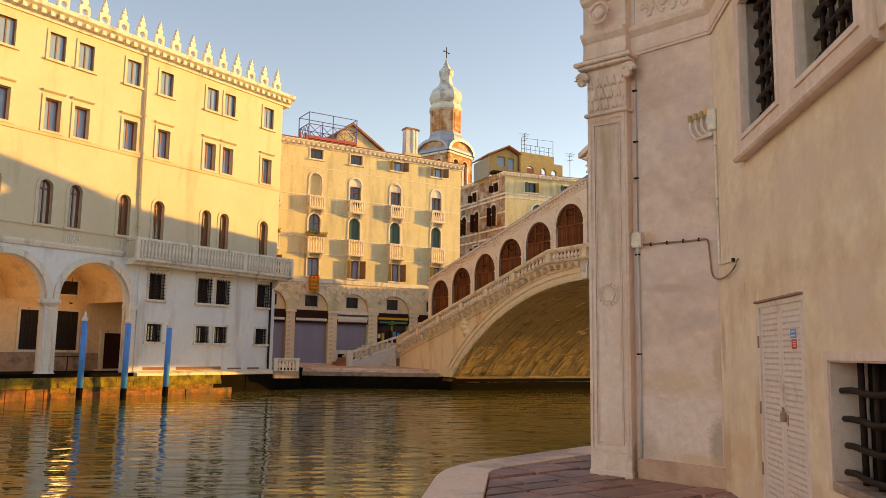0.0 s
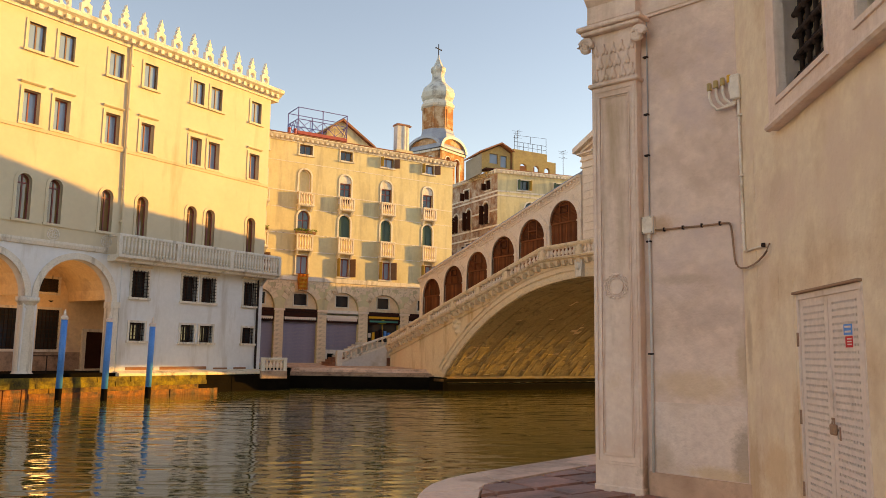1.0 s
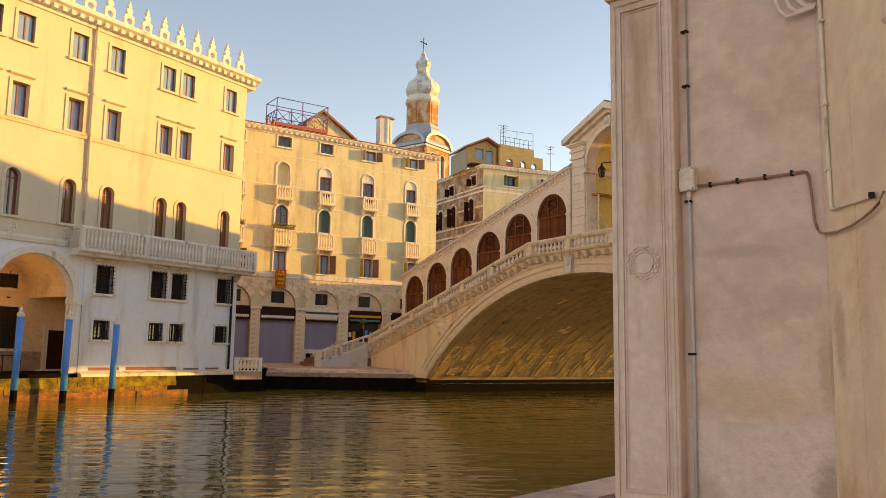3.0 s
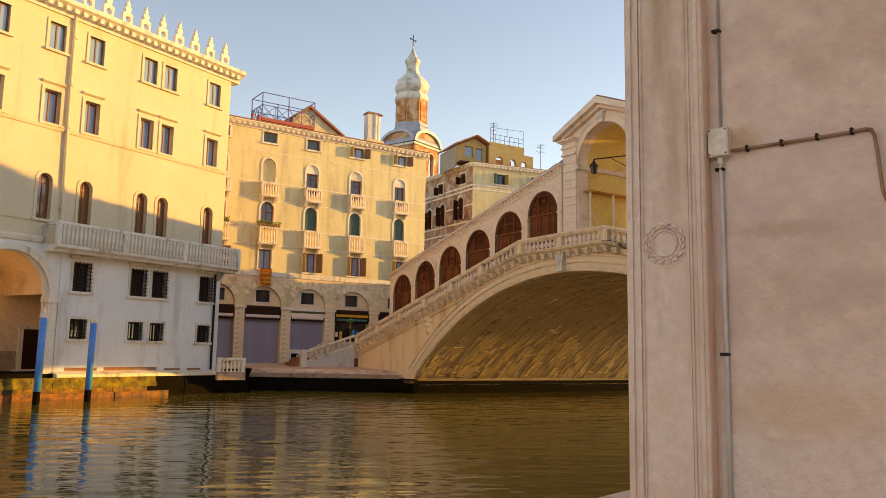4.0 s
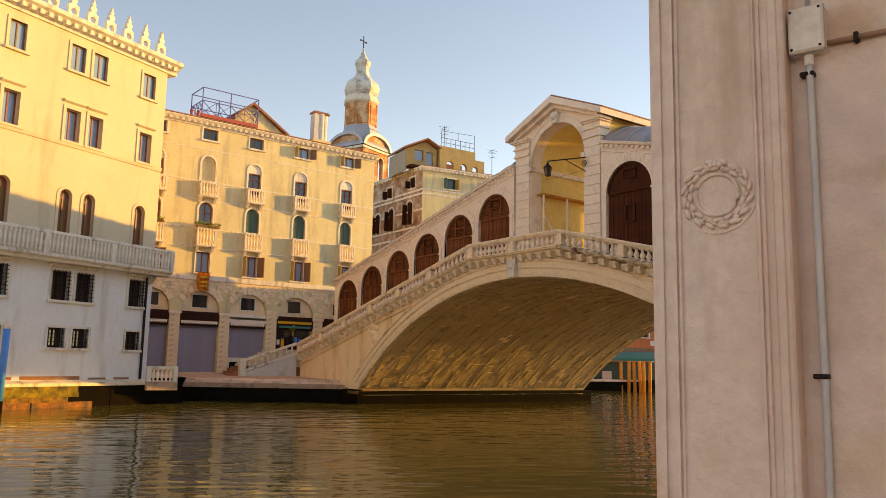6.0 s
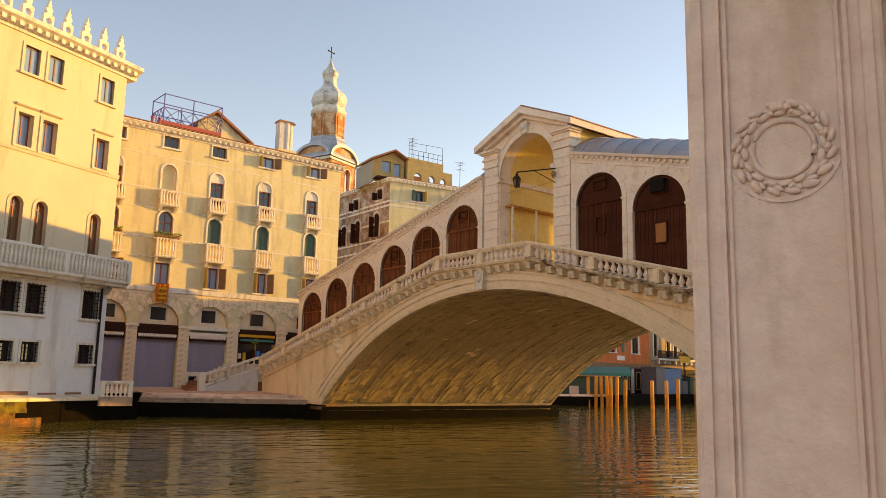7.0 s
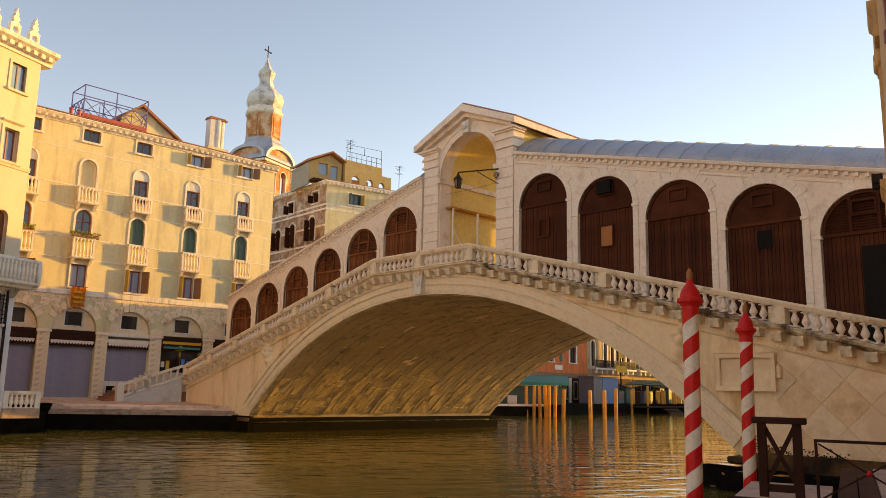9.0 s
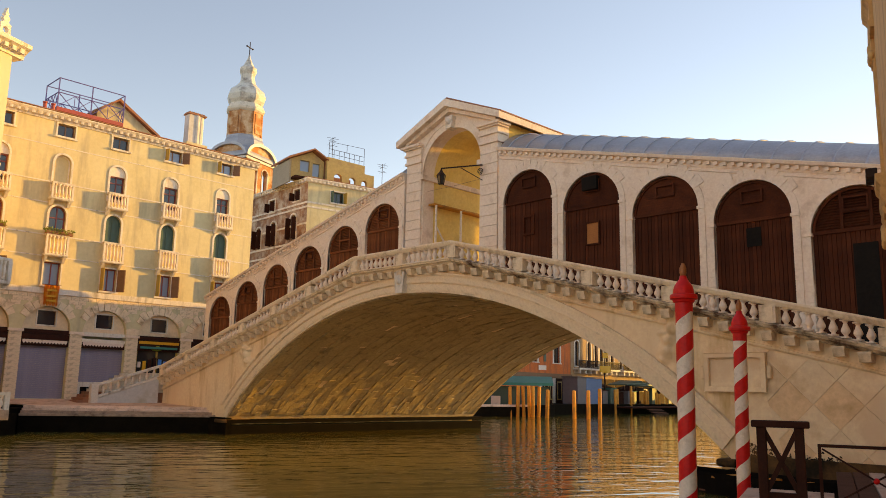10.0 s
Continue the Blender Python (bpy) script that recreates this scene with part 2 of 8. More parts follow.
TOWER_B = mat("tower_brick", (0.46, 0.154, 0.06), (0.64, 0.309, 0.13), 0.9, 0.9, 0.5, 6, stain=(0.80, 0.598, 0.42), samount=0.46, sscale=0.9)
PATCHY = mat("patched_brick", (0.26, 0.106, 0.055), (0.40, 0.193, 0.10), 2.5, 0.9, 0.6, 9, stain=(0.56, 0.463, 0.38), samount=0.62, sscale=1.3, patch=(0.18, 0.087, 0.06), pscale=0.8)
CREAM_P = mat("ochre_cream_plaster", (0.93, 0.685, 0.49), (0.96, 0.765, 0.58), 0.8, 0.85, 0.7, 10, stain=(0.72, 0.48, 0.31), samount=0.36, sscale=1.3, patch=(0.84, 0.62, 0.48), pscale=1.0, fine_mix=0.45)
GRIME_SHADE = mat("grime_shade_plaster", (0.44, 0.28, 0.19), (0.58, 0.386, 0.29), 2.0, 0.9, 0.5, 14, stain=(0.20, 0.125, 0.09), samount=0.45, sscale=2.0)
RUSTY = mat("rusty_conduit", (0.36, 0.183, 0.11), (0.48, 0.27, 0.17), 6, 0.6, 0.2, 40, stain=(0.2, 0.087, 0.05), samount=0.4, sscale=6)
FACING_O = mat("ochre_stained_facing", (0.88, 0.56, 0.31), (0.92, 0.637, 0.40), 0.9, 0.8, 0.25, 12, stain=(0.60, 0.328, 0.14), samount=0.4, sscale=0.9, rnd=0.06)
DADO = mat("worn_ochre_dado", (0.62, 0.357, 0.24), (0.78, 0.502, 0.37), 1.6, 0.9, 0.5, 14, stain=(0.40, 0.212, 0.14), samount=0.4, sscale=1.8)
WOOD_R = mat("red_brown_board", (0.16, 0.043, 0.017), (0.25, 0.082, 0.032), 2.0, 0.8, 0.2, 30, rnd=0.35, spec=0.12)
OCHRE_W = mat("golden_ochre_plaster", (0.62, 0.328, 0.12), (0.76, 0.444, 0.19), 0.9, 0.85, 0.3, 14, stain=(0.42, 0.212, 0.09), samount=0.36, sscale=1.0, streak=True)
DULL_P = mat("dull_ochre_palace_plaster", (0.40, 0.232, 0.12), (0.52, 0.318, 0.17), 0.6, 0.85, 0.1, 20, stain=(0.30, 0.164, 0.10), samount=0.36)
REPAIR = mat("pale_repair_plaster", (0.88, 0.65, 0.56), (0.94, 0.74, 0.65), 1.6, 0.85, 0.7, 12, stain=(0.66, 0.45, 0.34), samount=0.3, sscale=1.8, fine_mix=0.45)
WATER = water_mat()


# ---- building blocks ----
def frm(x, y, az, z=0.0):
    return pose(x, y, z, 0, 0, az)


def thing(name, m, label, category, group="", kind=""):
    ob = new(name)
    ob.empty_display_size = 0.2
    ob.matrix_basis = m
    return tagged(ob, label, category, group, kind)


def finish(bm, material, name):
    bmesh.ops.recalc_face_normals(bm, faces=bm.faces)
    me = bpy.data.meshes.new(name)
    bm.to_mesh(me)
    bm.free()
    me.materials.append(material)
    return me


def part(name, bm, material, parent, label="", smooth=False):
    me = bm if isinstance(bm, bpy.types.Mesh) else finish(bm, material, name)
    if smooth:
        for p in me.polygons:
            p.use_smooth = True
    ob = new(name, me)
    ob.parent = parent
    if label:
        ob["label"] = label
    return ob


def put(name, me, parent, m, label=""):
    """One more object on a mesh that is shared."""
    ob = new(name, me)
    ob.parent = parent
    ob.matrix_basis = m
    if label:
        ob["label"] = label
    return ob


def B():
    return bmesh.new()


def box(bm, x0, x1, y0, y1, z0, z1):
    v = [bm.verts.new((x, y, z)) for x in (x0, x1) for y in (y0, y1) for z in (z0, z1)]
    for q in ((0, 1, 3, 2), (4, 6, 7, 5), (0, 4, 5, 1), (2, 3, 7, 6), (0, 2, 6, 4), (1, 5, 7, 3)):
        bm.faces.new([v[i] for i in q])
    return bm


def prism(bm, pts, y0, y1):
    """A polygon in x and z, drawn out along y."""
    a = [bm.verts.new((x, y0, z)) for x, z in pts]
    b = [bm.verts.new((x, y1, z)) for x, z in pts]
    bm.faces.new(a)
    bm.faces.new(b[::-1])
    n = len(pts)
    for i in range(n):
        bm.faces.new((a[i], b[i], b[(i + 1) % n], a[(i + 1) % n]))
    return bm


def mould(bm, prof, x0, x1, dz0=0.0, dz1=0.0):
    """A profile in y and z, drawn out along x, rising from dz0 to dz1."""
    a = [bm.verts.new((x0, y, z + dz0)) for y, z in prof]
    b = [bm.verts.new((x1, y, z + dz1)) for y, z in prof]
    bm.faces.new(a[::-1])
    bm.faces.new(b)
    n = len(prof)
    for i in range(n):
        bm.faces.new((a[i], a[(i + 1) % n], b[(i + 1) % n], b[i]))
    return bm


def sheet(bm, outer, holes, y0, y1):
    """A wall in x and z with openings, from y0 to y1."""
    for y in (y0, y1):
        edges = []
        for loop in (outer, *holes):
            vs = [bm.verts.new((x, y, z)) for x, z in loop]
            edges += [bm.edges.new((vs[i], vs[(i + 1) % len(vs)])) for i in range(len(vs))]
        bmesh.ops.triangle_fill(bm, use_beauty=True, use_dissolve=False, edges=edges)
    for loop in (outer, *holes):
        n = len(loop)
        a = [bm.verts.new((x, y0, z)) for x, z in loop]
        b = [bm.verts.new((x, y1, z)) for x, z in loop]
        for i in range(n):
            bm.faces.new((a[i], b[i], b[(i + 1) % n], a[(i + 1) % n]))
    bmesh.ops.remove_doubles(bm, verts=bm.verts, dist=0.0005)
    return bm


def rect(x0, x1, z0, z1):
    return [(x0, z0), (x1, z0), (x1, z1), (x0, z1)]


def arch(x0, x1, z0, top, n=14, rise=None):
    """The outline of an opening with a round head."""
    r, c = (x1 - x0) / 2, (x0 + x1) / 2
    h = r if rise is None else rise
    zs = top - h
    return [(x0, z0), (x1, z0)] + [(c + r * math.cos(math.pi * i / n), zs + h * math.sin(math.pi * i / n)) for i in range(n + 1)]


def band(inner, width, n=14):
    """An outline widened all round its head and sides by width."""
    x0, z0 = inner[0]
    x1 = inner[1][0]
    c, r = (x0 + x1) / 2, (x1 - x0) / 2
    zs = inner[2][1]
    return [(x0 - width, z0), (x1 + width, z0)] + [(c + (r + width) * math.cos(math.pi * i / n), zs + (r + width) * math.sin(math.pi * i / n)) for i in range(n + 1)]


def archivolt(bm, x0, x1, z0, top, width, y0, y1, n=14):
    """A stone surround of an arched opening, as one ring open at its foot."""
    r, c = (x1 - x0) / 2, (x0 + x1) / 2
    zs = top - r
    inn = [(x0, z0)] + [(c - r * math.cos(math.pi * i / n), zs + r * math.sin(math.pi * i / n)) for i in range(n + 1)] + [(x1, z0)]
    R = r + width
    out = [(x0 - width, z0)] + [(c - R * math.cos(math.pi * i / n), zs + R * math.sin(math.pi * i / n)) for i in range(n + 1)] + [(x1 + width, z0)]
    return strip(bm, inn, out, y0, y1)


def strip(bm, inn, out, y0, y1):
    va = [[bm.verts.new((x, y, z)) for x, z in line] for line in (inn, out) for y in (y0, y1)]
    i0, i1, o0, o1 = va
    for k in range(len(inn) - 1):
        for q in ((i0[k], o0[k], o0[k + 1], i0[k + 1]), (i1[k], i1[k + 1], o1[k + 1], o1[k]), (i0[k], i0[k + 1], i1[k + 1], i1[k]), (o0[k], o1[k], o1[k + 1], o0[k + 1])):
            bm.faces.new(q)
    for k in (0, -1):
        bm.faces.new((i0[k], i1[k], o1[k], o0[k]))
    return bm


def lathe(bm, prof, n=16, cx=0.0, cy=0.0, a0=0.0, square=False):
    rings = []
    for r, z in prof:
        rings.append([bm.verts.new((cx + r * math.cos(a0 + 2 * math.pi * i / n), cy + r * math.sin(a0 + 2 * math.pi * i / n), z)) for i in range(n)])
    for a, b in zip(rings, rings[1:]):
        for i in range(n):
            bm.faces.new((a[i], a[(i + 1) % n], b[(i + 1) % n], b[i]))
    bm.faces.new(rings[0][::-1])
    bm.faces.new(rings[-1])
    return bm


def tube(bm, pts, r, n=8):
    pts = [Vector(p) for p in pts]
    rings = []
    for i, p in enumerate(pts):
        d = (pts[min(i + 1, len(pts) - 1)] - pts[max(i - 1, 0)]).normalized()
        up = Vector((0, 0, 1)) if abs(d.z) < 0.9 else Vector((1, 0, 0))
        u = d.cross(up).normalized()
        v = d.cross(u)
        rings.append([bm.verts.new(p + r * (math.cos(2 * math.pi * k / n) * u + math.sin(2 * math.pi * k / n) * v)) for k in range(n)])
    for a, b in zip(rings, rings[1:]):
        for k in range(n):
            bm.faces.new((a[k], a[(k + 1) % n], b[(k + 1) % n], b[k]))
    bm.faces.new(rings[0][::-1])
    bm.faces.new(rings[-1])
    return bm


def bar(bm, p, q, w, h=None):
    """A square bar from p to q."""
    p, q = Vector(p), Vector(q)
    h = h or w
    d = (q - p).normalized()
    up = Vector((0, 0, 1)) if abs(d.z) < 0.95 else Vector((0, 1, 0))
    u = d.cross(up).normalized() * (w / 2)
    v = u.normalized().cross(d) * (h / 2)
    a = [bm.verts.new(p + s * u + t * v) for s, t in ((-1, -1), (1, -1), (1, 1), (-1, 1))]
    b = [bm.verts.new(q + s * u + t * v) for s, t in ((-1, -1), (1, -1), (1, 1), (-1, 1))]
    bm.faces.new(a[::-1])
    bm.faces.new(b)
    for i in range(4):
        bm.faces.new((a[i], a[(i + 1) % 4], b[(i + 1) % 4], b[i]))
    return bm


def bevelled(bm, w, seg=1):
    bmesh.ops.remove_doubles(bm, verts=bm.verts, dist=0.0003)
    bmesh.ops.bevel(bm, geom=list(bm.edges), offset=w, segments=seg, affect="EDGES", profile=0.6)
    return bm


def baluster_mesh(h, r, n=10, material=None):
    """A turned stone baluster with a square plinth and cap."""
    bm = B()
    prof = [(0.62, 0.08), (0.50, 0.13), (0.42, 0.17), (0.72, 0.26), (0.98, 0.38), (0.90, 0.50), (0.60, 0.66), (0.40, 0.80), (0.48, 0.85), (0.62, 0.88), (0.62, 0.93)]
    lathe(bm, [(a * r, b * h) for a, b in prof], n)
    s = 0.85 * r
    box(bm, -s, s, -s, s, 0, 0.085 * h)
    box(bm, -s, s, -s, s, 0.925 * h, h)
    me = finish(bm, material or SHOP_STONE, "baluster")
    for p in me.polygons:
        p.use_smooth = len(p.vertices) == 4 and abs(p.normal.z) < 0.97 and p.area < 0.02
    return me


WATER_Z, QUAY_Z = -1.1, 0.115


# ---- water, banks ----
bm = B()
bmesh.ops.create_grid(bm, x_segments=1, y_segments=1, size=2500)
bmesh.ops.translate(bm, verts=bm.verts, vec=(0, 0, WATER_Z))
water = part("water", bm, WATER, None)
tagged(water, "murky green canal water with small ripples", "water", kind="structure")


def bank(name, pts, top, label, material=WET_SHADE):
    bm = B()
    a = [bm.verts.new((x, y, -4)) for x, y in pts]
    b = [bm.verts.new((x, y, top)) for x, y in pts]
    bm.faces.new(b)
    for i in range(len(pts)):
        bm.faces.new((a[i], a[(i + 1) % len(pts)], b[(i + 1) % len(pts)], b[i]))
    ob = part(name, bm, material, None)
    return tagged(ob, label, "quay", kind="structure")


bank("ground_far_bank", [(-3.6, 58.4), (6.1, 57.8), (5.2, 59), (17, 71), (30, 120), (60, 400), (-400, 400), (-400, 20), (-30, 24), (-5.2, 53.4)], 0.12, "wet, shade-dark stone quay on the far bank", WET_SHADE)
bank("ground_right_bank", [(18.7, 28.6), (20.9, 23.3), (18.1, 22.2), (13.5, 17.7), (8.0, 14.7), (9, 10), (20, -40), (400, -40), (400, 60), (39.5, 38)], -0.3, "stone quay under the palace and the bridge end", WOOD_J)

# ---- the bridge: x along it, y across it away from the near face ----
BR = frm(12.30, 41.76, -66.27)
bridge = thing("stone_bridge", BR, "large single-arch stone bridge with shops and balustrades over the canal", "bridge")
FLAT, SLOPE, CREST, HALF = 3.17, 0.252, 7.455, 22.4
R_ARC, Z_ARC = 20.9, 5.55 - 20.9
WIDE = 20.3


def rail_z(s):
    return CREST - SLOPE * max(0.0, abs(s) - FLAT)


def arc(s, r=R_ARC):
    return Z_ARC + math.sqrt(r * r - s * s)


NS = 48
arc_pts = [(-14.6 + 29.2 * i / NS, arc(-14.6 + 29.2 * i / NS)) for i in range(NS + 1)]
outline = [(-HALF, -2), (-14.6, -2)] + arc_pts + [(14.6, -2), (HALF, -2), (HALF, rail_z(HALF) - 0.9), (FLAT, CREST - 0.9), (-FLAT, CREST - 0.9), (-HALF, rail_z(HALF) - 0.9)]
bm = sheet(B(), outline, [], 0.35, WIDE - 0.35)
part("body", bm, BRIDGE_STONE, bridge)
# soffit: a skin of rough stones laid in rings side by side under the vault
bm = B()
rng = random.Random(3)
y = 0.42
while y < WIDE - 0.55:
    L = rng.uniform(0.26, 0.55)
    y0, y1 = y + 0.008, min(WIDE - 0.5, y + L - 0.008)
    ring = rng.uniform(0.015, 0.06)
    ang = math.radians(-43.2 - rng.random() * 2)
    while ang < math.radians(43.2):
        step = rng.uniform(0.5, 1.3) / R_ARC
        a0, a1 = max(math.radians(-43.2), ang) + 0.0004, min(math.radians(43.2), ang + step) - 0.0004
        ang += step
        if a1 - a0 < 0.004:
            continue
        d = ring + rng.uniform(-0.012, 0.02)
        vs = []
        for aa in (a0, a1):
            for rr in (R_ARC + 0.05, R_ARC - d):
                for yy in (y0, y1):
                    rj = rr + (rng.uniform(-0.026, 0.026) if rr < R_ARC else 0)
                    vs.append(bm.verts.new((rj * math.sin(aa), yy + rng.uniform(-0.008, 0.008), Z_ARC + rj * math.cos(aa))))
        for q in ((0, 1, 3, 2), (4, 6, 7, 5), (0, 4, 5, 1), (2, 3, 7, 6), (0, 2, 6, 4), (1, 5, 7, 3)):
            bm.faces.new([vs[j] for j in q])
    y += L
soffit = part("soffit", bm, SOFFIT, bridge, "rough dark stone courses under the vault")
soffit["kind"] = "stuff"
# archivolt: two fascias of close-jointed voussoirs between plain mouldings
NV = 40
for r0, r1, y0 in ((R_ARC + 0.09, R_ARC + 0.38, 0.275), (R_ARC + 0.45, R_ARC + 0.68, 0.235)):
    da = math.radians(86.0) / NV
    bm = B()
    g = 0.00008
    inn = [(r0 * math.sin(-da / 2 + g + (da - 2 * g) * k / 2), r0 * math.cos(-da / 2 + g + (da - 2 * g) * k / 2)) for k in range(3)]
    out = [(r1 * math.sin(-da / 2 + g + (da - 2 * g) * k / 2), r1 * math.cos(-da / 2 + g + (da - 2 * g) * k / 2)) for k in range(3)]
    strip(bm, inn, out, y0, 0.42)
    me = finish(bm, ARCH_STONE, "voussoir")
    for i in range(NV):
        put("voussoir", me, bridge, Matrix.Translation((0, 0, Z_ARC)) @ Matrix.Rotation(math.radians(-43.0) + da * (i + 0.5), 4, "Y"))
for r0, r1, y0 in ((R_ARC - 0.005, R_ARC + 0.09, 0.30), (R_ARC + 0.38, R_ARC + 0.415, 0.235), (R_ARC + 0.415, R_ARC + 0.45, 0.205), (R_ARC + 0.68, R_ARC + 0.72, 0.20), (R_ARC + 0.72, R_ARC + 0.79, 0.165)):
    angs = [math.radians(-43.0 + 86.0 * k / 80) for k in range(81)]
    part("arch_moulding", strip(B(), [(r0 * math.sin(q), Z_ARC + r0 * math.cos(q)) for q in angs], [(r1 * math.sin(q), Z_ARC + r1 * math.cos(q)) for q in angs], y0, 0.42), ARCH_STONE, bridge)
# deck slab, bracket row and parapet on the near edge
SEGS = [(-HALF, -FLAT), (-FLAT, FLAT), (FLAT, HALF)]
for a, b in SEGS:
    za, zb = rail_z(a), rail_z(b)
    part("cornice", mould(B(), [(0.45, -0.95), (0.10, -0.95), (0.10, -0.92), (0.04, -0.91), (0.01, -0.87), (-0.10, -0.83), (-0.10, -0.775), (-0.15, -0.765), (-0.15, -0.725), (-0.05, -0.70), (0.45, -0.70)], a, b, za, zb), TRIM_D if a > 0 else TRIM, bridge)
    part("handrail", mould(B(), [(0.30, -0.20), (0.02, -0.20), (-0.02, -0.15), (-0.06, -0.06), (-0.04, 0.0), (0.34, 0.0), (0.36, -0.06), (0.32, -0.15)], a, b, za, zb), TRIM, bridge)
    part("frieze", mould(B(), [(0.40, -1.46), (0.29, -1.46), (0.245, -1.41), (0.245, -1.375), (0.285, -1.36), (0.285, -1.31), (0.31, -1.30), (0.31, -1.24), (0.31, -0.94), (0.40, -0.94)], a, b, za, zb), BRIDGE_STONE, bridge)
    part("deck", mould(B(), [(0.36, -1.0), (0.36, -0.71), (WIDE - 0.36, -0.71), (WIDE - 0.36, -1.0)], a, b, za, zb), TRIM, bridge)
bk = B()
prism(bk, [(-0.165, 0), (0.165, 0), (0.165, -0.05), (0.15, -0.06), (0.15, -0.27), (-0.15, -0.27), (-0.15, -0.06), (-0.165, -0.05)], -0.05, 0.34)
for v in bk.verts:
    if v.co.z < -0.2 and v.co.y < 0:
        v.co.y += 0.07
bk_me = finish(bk, TRIM, "bracket")
for k in range(36):
    for s in (0.04 + 0.633 * k, -0.595 - 0.633 * k):
        if abs(s) < HALF - 0.15:
            put("bracket", bk_me, bridge, Matrix.Translation((s, 0, rail_z(s) - 0.94)))
POSTS = [0.0] + [sg * p for sg in (-1, 1) for p in (FLAT, 6.70, 9.77, 12.84, 15.92, 19.0, 22.1)]
POSTS.sort()
bal_me = baluster_mesh(0.50, 0.122, 12)
for p in POSTS:
    bm = B()
    box(bm, -0.24, 0.24, -0.02, 0.32, -0.72, -0.19)
    box(bm, -0.17, 0.17, -0.04, 0.0, -0.64, -0.27)
    put("pedestal", finish(bm, TRIM, "pedestal"), bridge, Matrix.Translation((p, 0, rail_z(p))))
for a, b in zip(POSTS, POSTS[1:]):
    n = 8
    for i in range(n):
        s = a + 0.30 + (b - a - 0.60) * (i + 0.5) / n
        put("baluster", bal_me, bridge, Matrix.Translation((s, 0.15, rail_z(s) - 0.70)))
# far parapet, seen from nowhere near: plain
for a, b in SEGS:
    part("far_parapet", mould(B(), [(WIDE - 0.35, -0.8), (WIDE - 0.35, 0.0), (WIDE, 0.0), (WIDE, -0.8)], a, b, rail_z(a), rail_z(b)), TRIM, bridge)
# keystone mask block, reliefs and tablet on the spandrels, springer stones
bm = B()
prism(bm, [(-0.22, 5.55), (0.22, 5.55), (0.30, 6.2), (0.32, 6.45), (-0.32, 6.45), (-0.30, 6.2)], 0.02, 0.4)
bmesh.ops.create_icosphere(bm, subdivisions=2, radius=0.22, matrix=Matrix.Translation((0, 0.05, 6.12)) @ Matrix.Diagonal((0.9, 0.6, 1.2, 1)))
part("keystone", bm, ISTRIA, bridge)
def relief(cx, cz, sg):
    """A worn winged figure in low relief: one sheet raised over blobs of body, head, wing and robe."""
    blobs = [(0.0, 0.62, 0.13, 0.15, 0.26), (0.02, 0.30, 0.20, 0.24, 0.30), (-0.08, -0.05, 0.24, 0.26, 0.28), (-0.20, -0.38, 0.26, 0.22, 0.24), (0.26, 0.34, 0.20, 0.13, 0.20), (0.40, 0.10, 0.14, 0.22, 0.18), (-0.26, 0.20, 0.20, 0.08, 0.20), (-0.36, -0.62, 0.16, 0.14, 0.18), (0.12, -0.30, 0.12, 0.30, 0.16)]
    nx, nz, w, h = 30, 46, 1.3, 2.1
    bm = B()
    vs = []
    for j in range(nz + 1):
        row = []
        for i in range(nx + 1):
            u, v = w * (i / nx - 0.5), h * (j / nz - 0.5)
            d = max(a * math.exp(-((u - x) / p) ** 2 - ((v - z) / q) ** 2) for x, z, p, q, a in blobs)
            d += 0.035 * noise.noise(Vector((u * 7, v * 7, sg))) * min(1, d * 8) + 0.02 * math.sin(14 * u + 9 * v) * min(1, d * 6)
            row.append(bm.verts.new((cx + sg * u, 0.36 - d, cz + v)))
        vs.append(row)
    for j in range(nz):
        for i in range(nx):
            bm.faces.new((vs[j][i], vs[j][i + 1], vs[j + 1][i + 1], vs[j + 1][i]))
    return part("relief", bm, BRIDGE_STONE, bridge, "worn carved figure in low relief", True)


relief(-12.75, 3.2, -1)
relief(12.75, 3.2, 1)
tablet = part("tablet", box(B(), 13.9, 15.65, 0.27, 0.4, 1.67, 2.67), FACING, bridge, "blank stone tablet in a moulded frame")
part("frame", bevelled(sheet(B(), rect(13.84, 15.71, 1.61, 2.73), [rect(13.99, 15.56, 1.76, 2.58)], 0.17, 0.3), 0.02), FACING, tablet)
for x in (13.70, 15.71):
    part("ear", bevelled(box(B(), x, x + 0.14, 0.20, 0.4, 1.98, 2.36), 0.03), FACING, tablet)
for sg in (-1, 1):
    bm = B()
    e = 0.55 if sg < 0 else 0.2
    box(bm, sg * 14.5 - e, sg * 14.5 + e, 0.22, WIDE - 0.1, -2, -0.62)
    part("footing", bm, WET_SHADE, bridge)
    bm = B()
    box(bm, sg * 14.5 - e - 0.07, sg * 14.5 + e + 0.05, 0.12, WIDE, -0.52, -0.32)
    part("impost_stone", bm, WET_SHADE, bridge)
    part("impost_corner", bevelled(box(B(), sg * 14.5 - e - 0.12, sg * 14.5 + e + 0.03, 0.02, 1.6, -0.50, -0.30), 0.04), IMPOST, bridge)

# The near-black colour also carries the shade along the waterline.
part("waterline_plinth", box(B(), -HALF, -13.95, 0.08, 0.4, -2, -0.22), WET_SHADE, bridge, "wet stone at the waterline with shade in its colour")
part("waterline_plinth", box(B(), 14.7, HALF, 0.20, 0.4, -2, -0.16), IMPOST, bridge, "stained wet stone at the waterline")

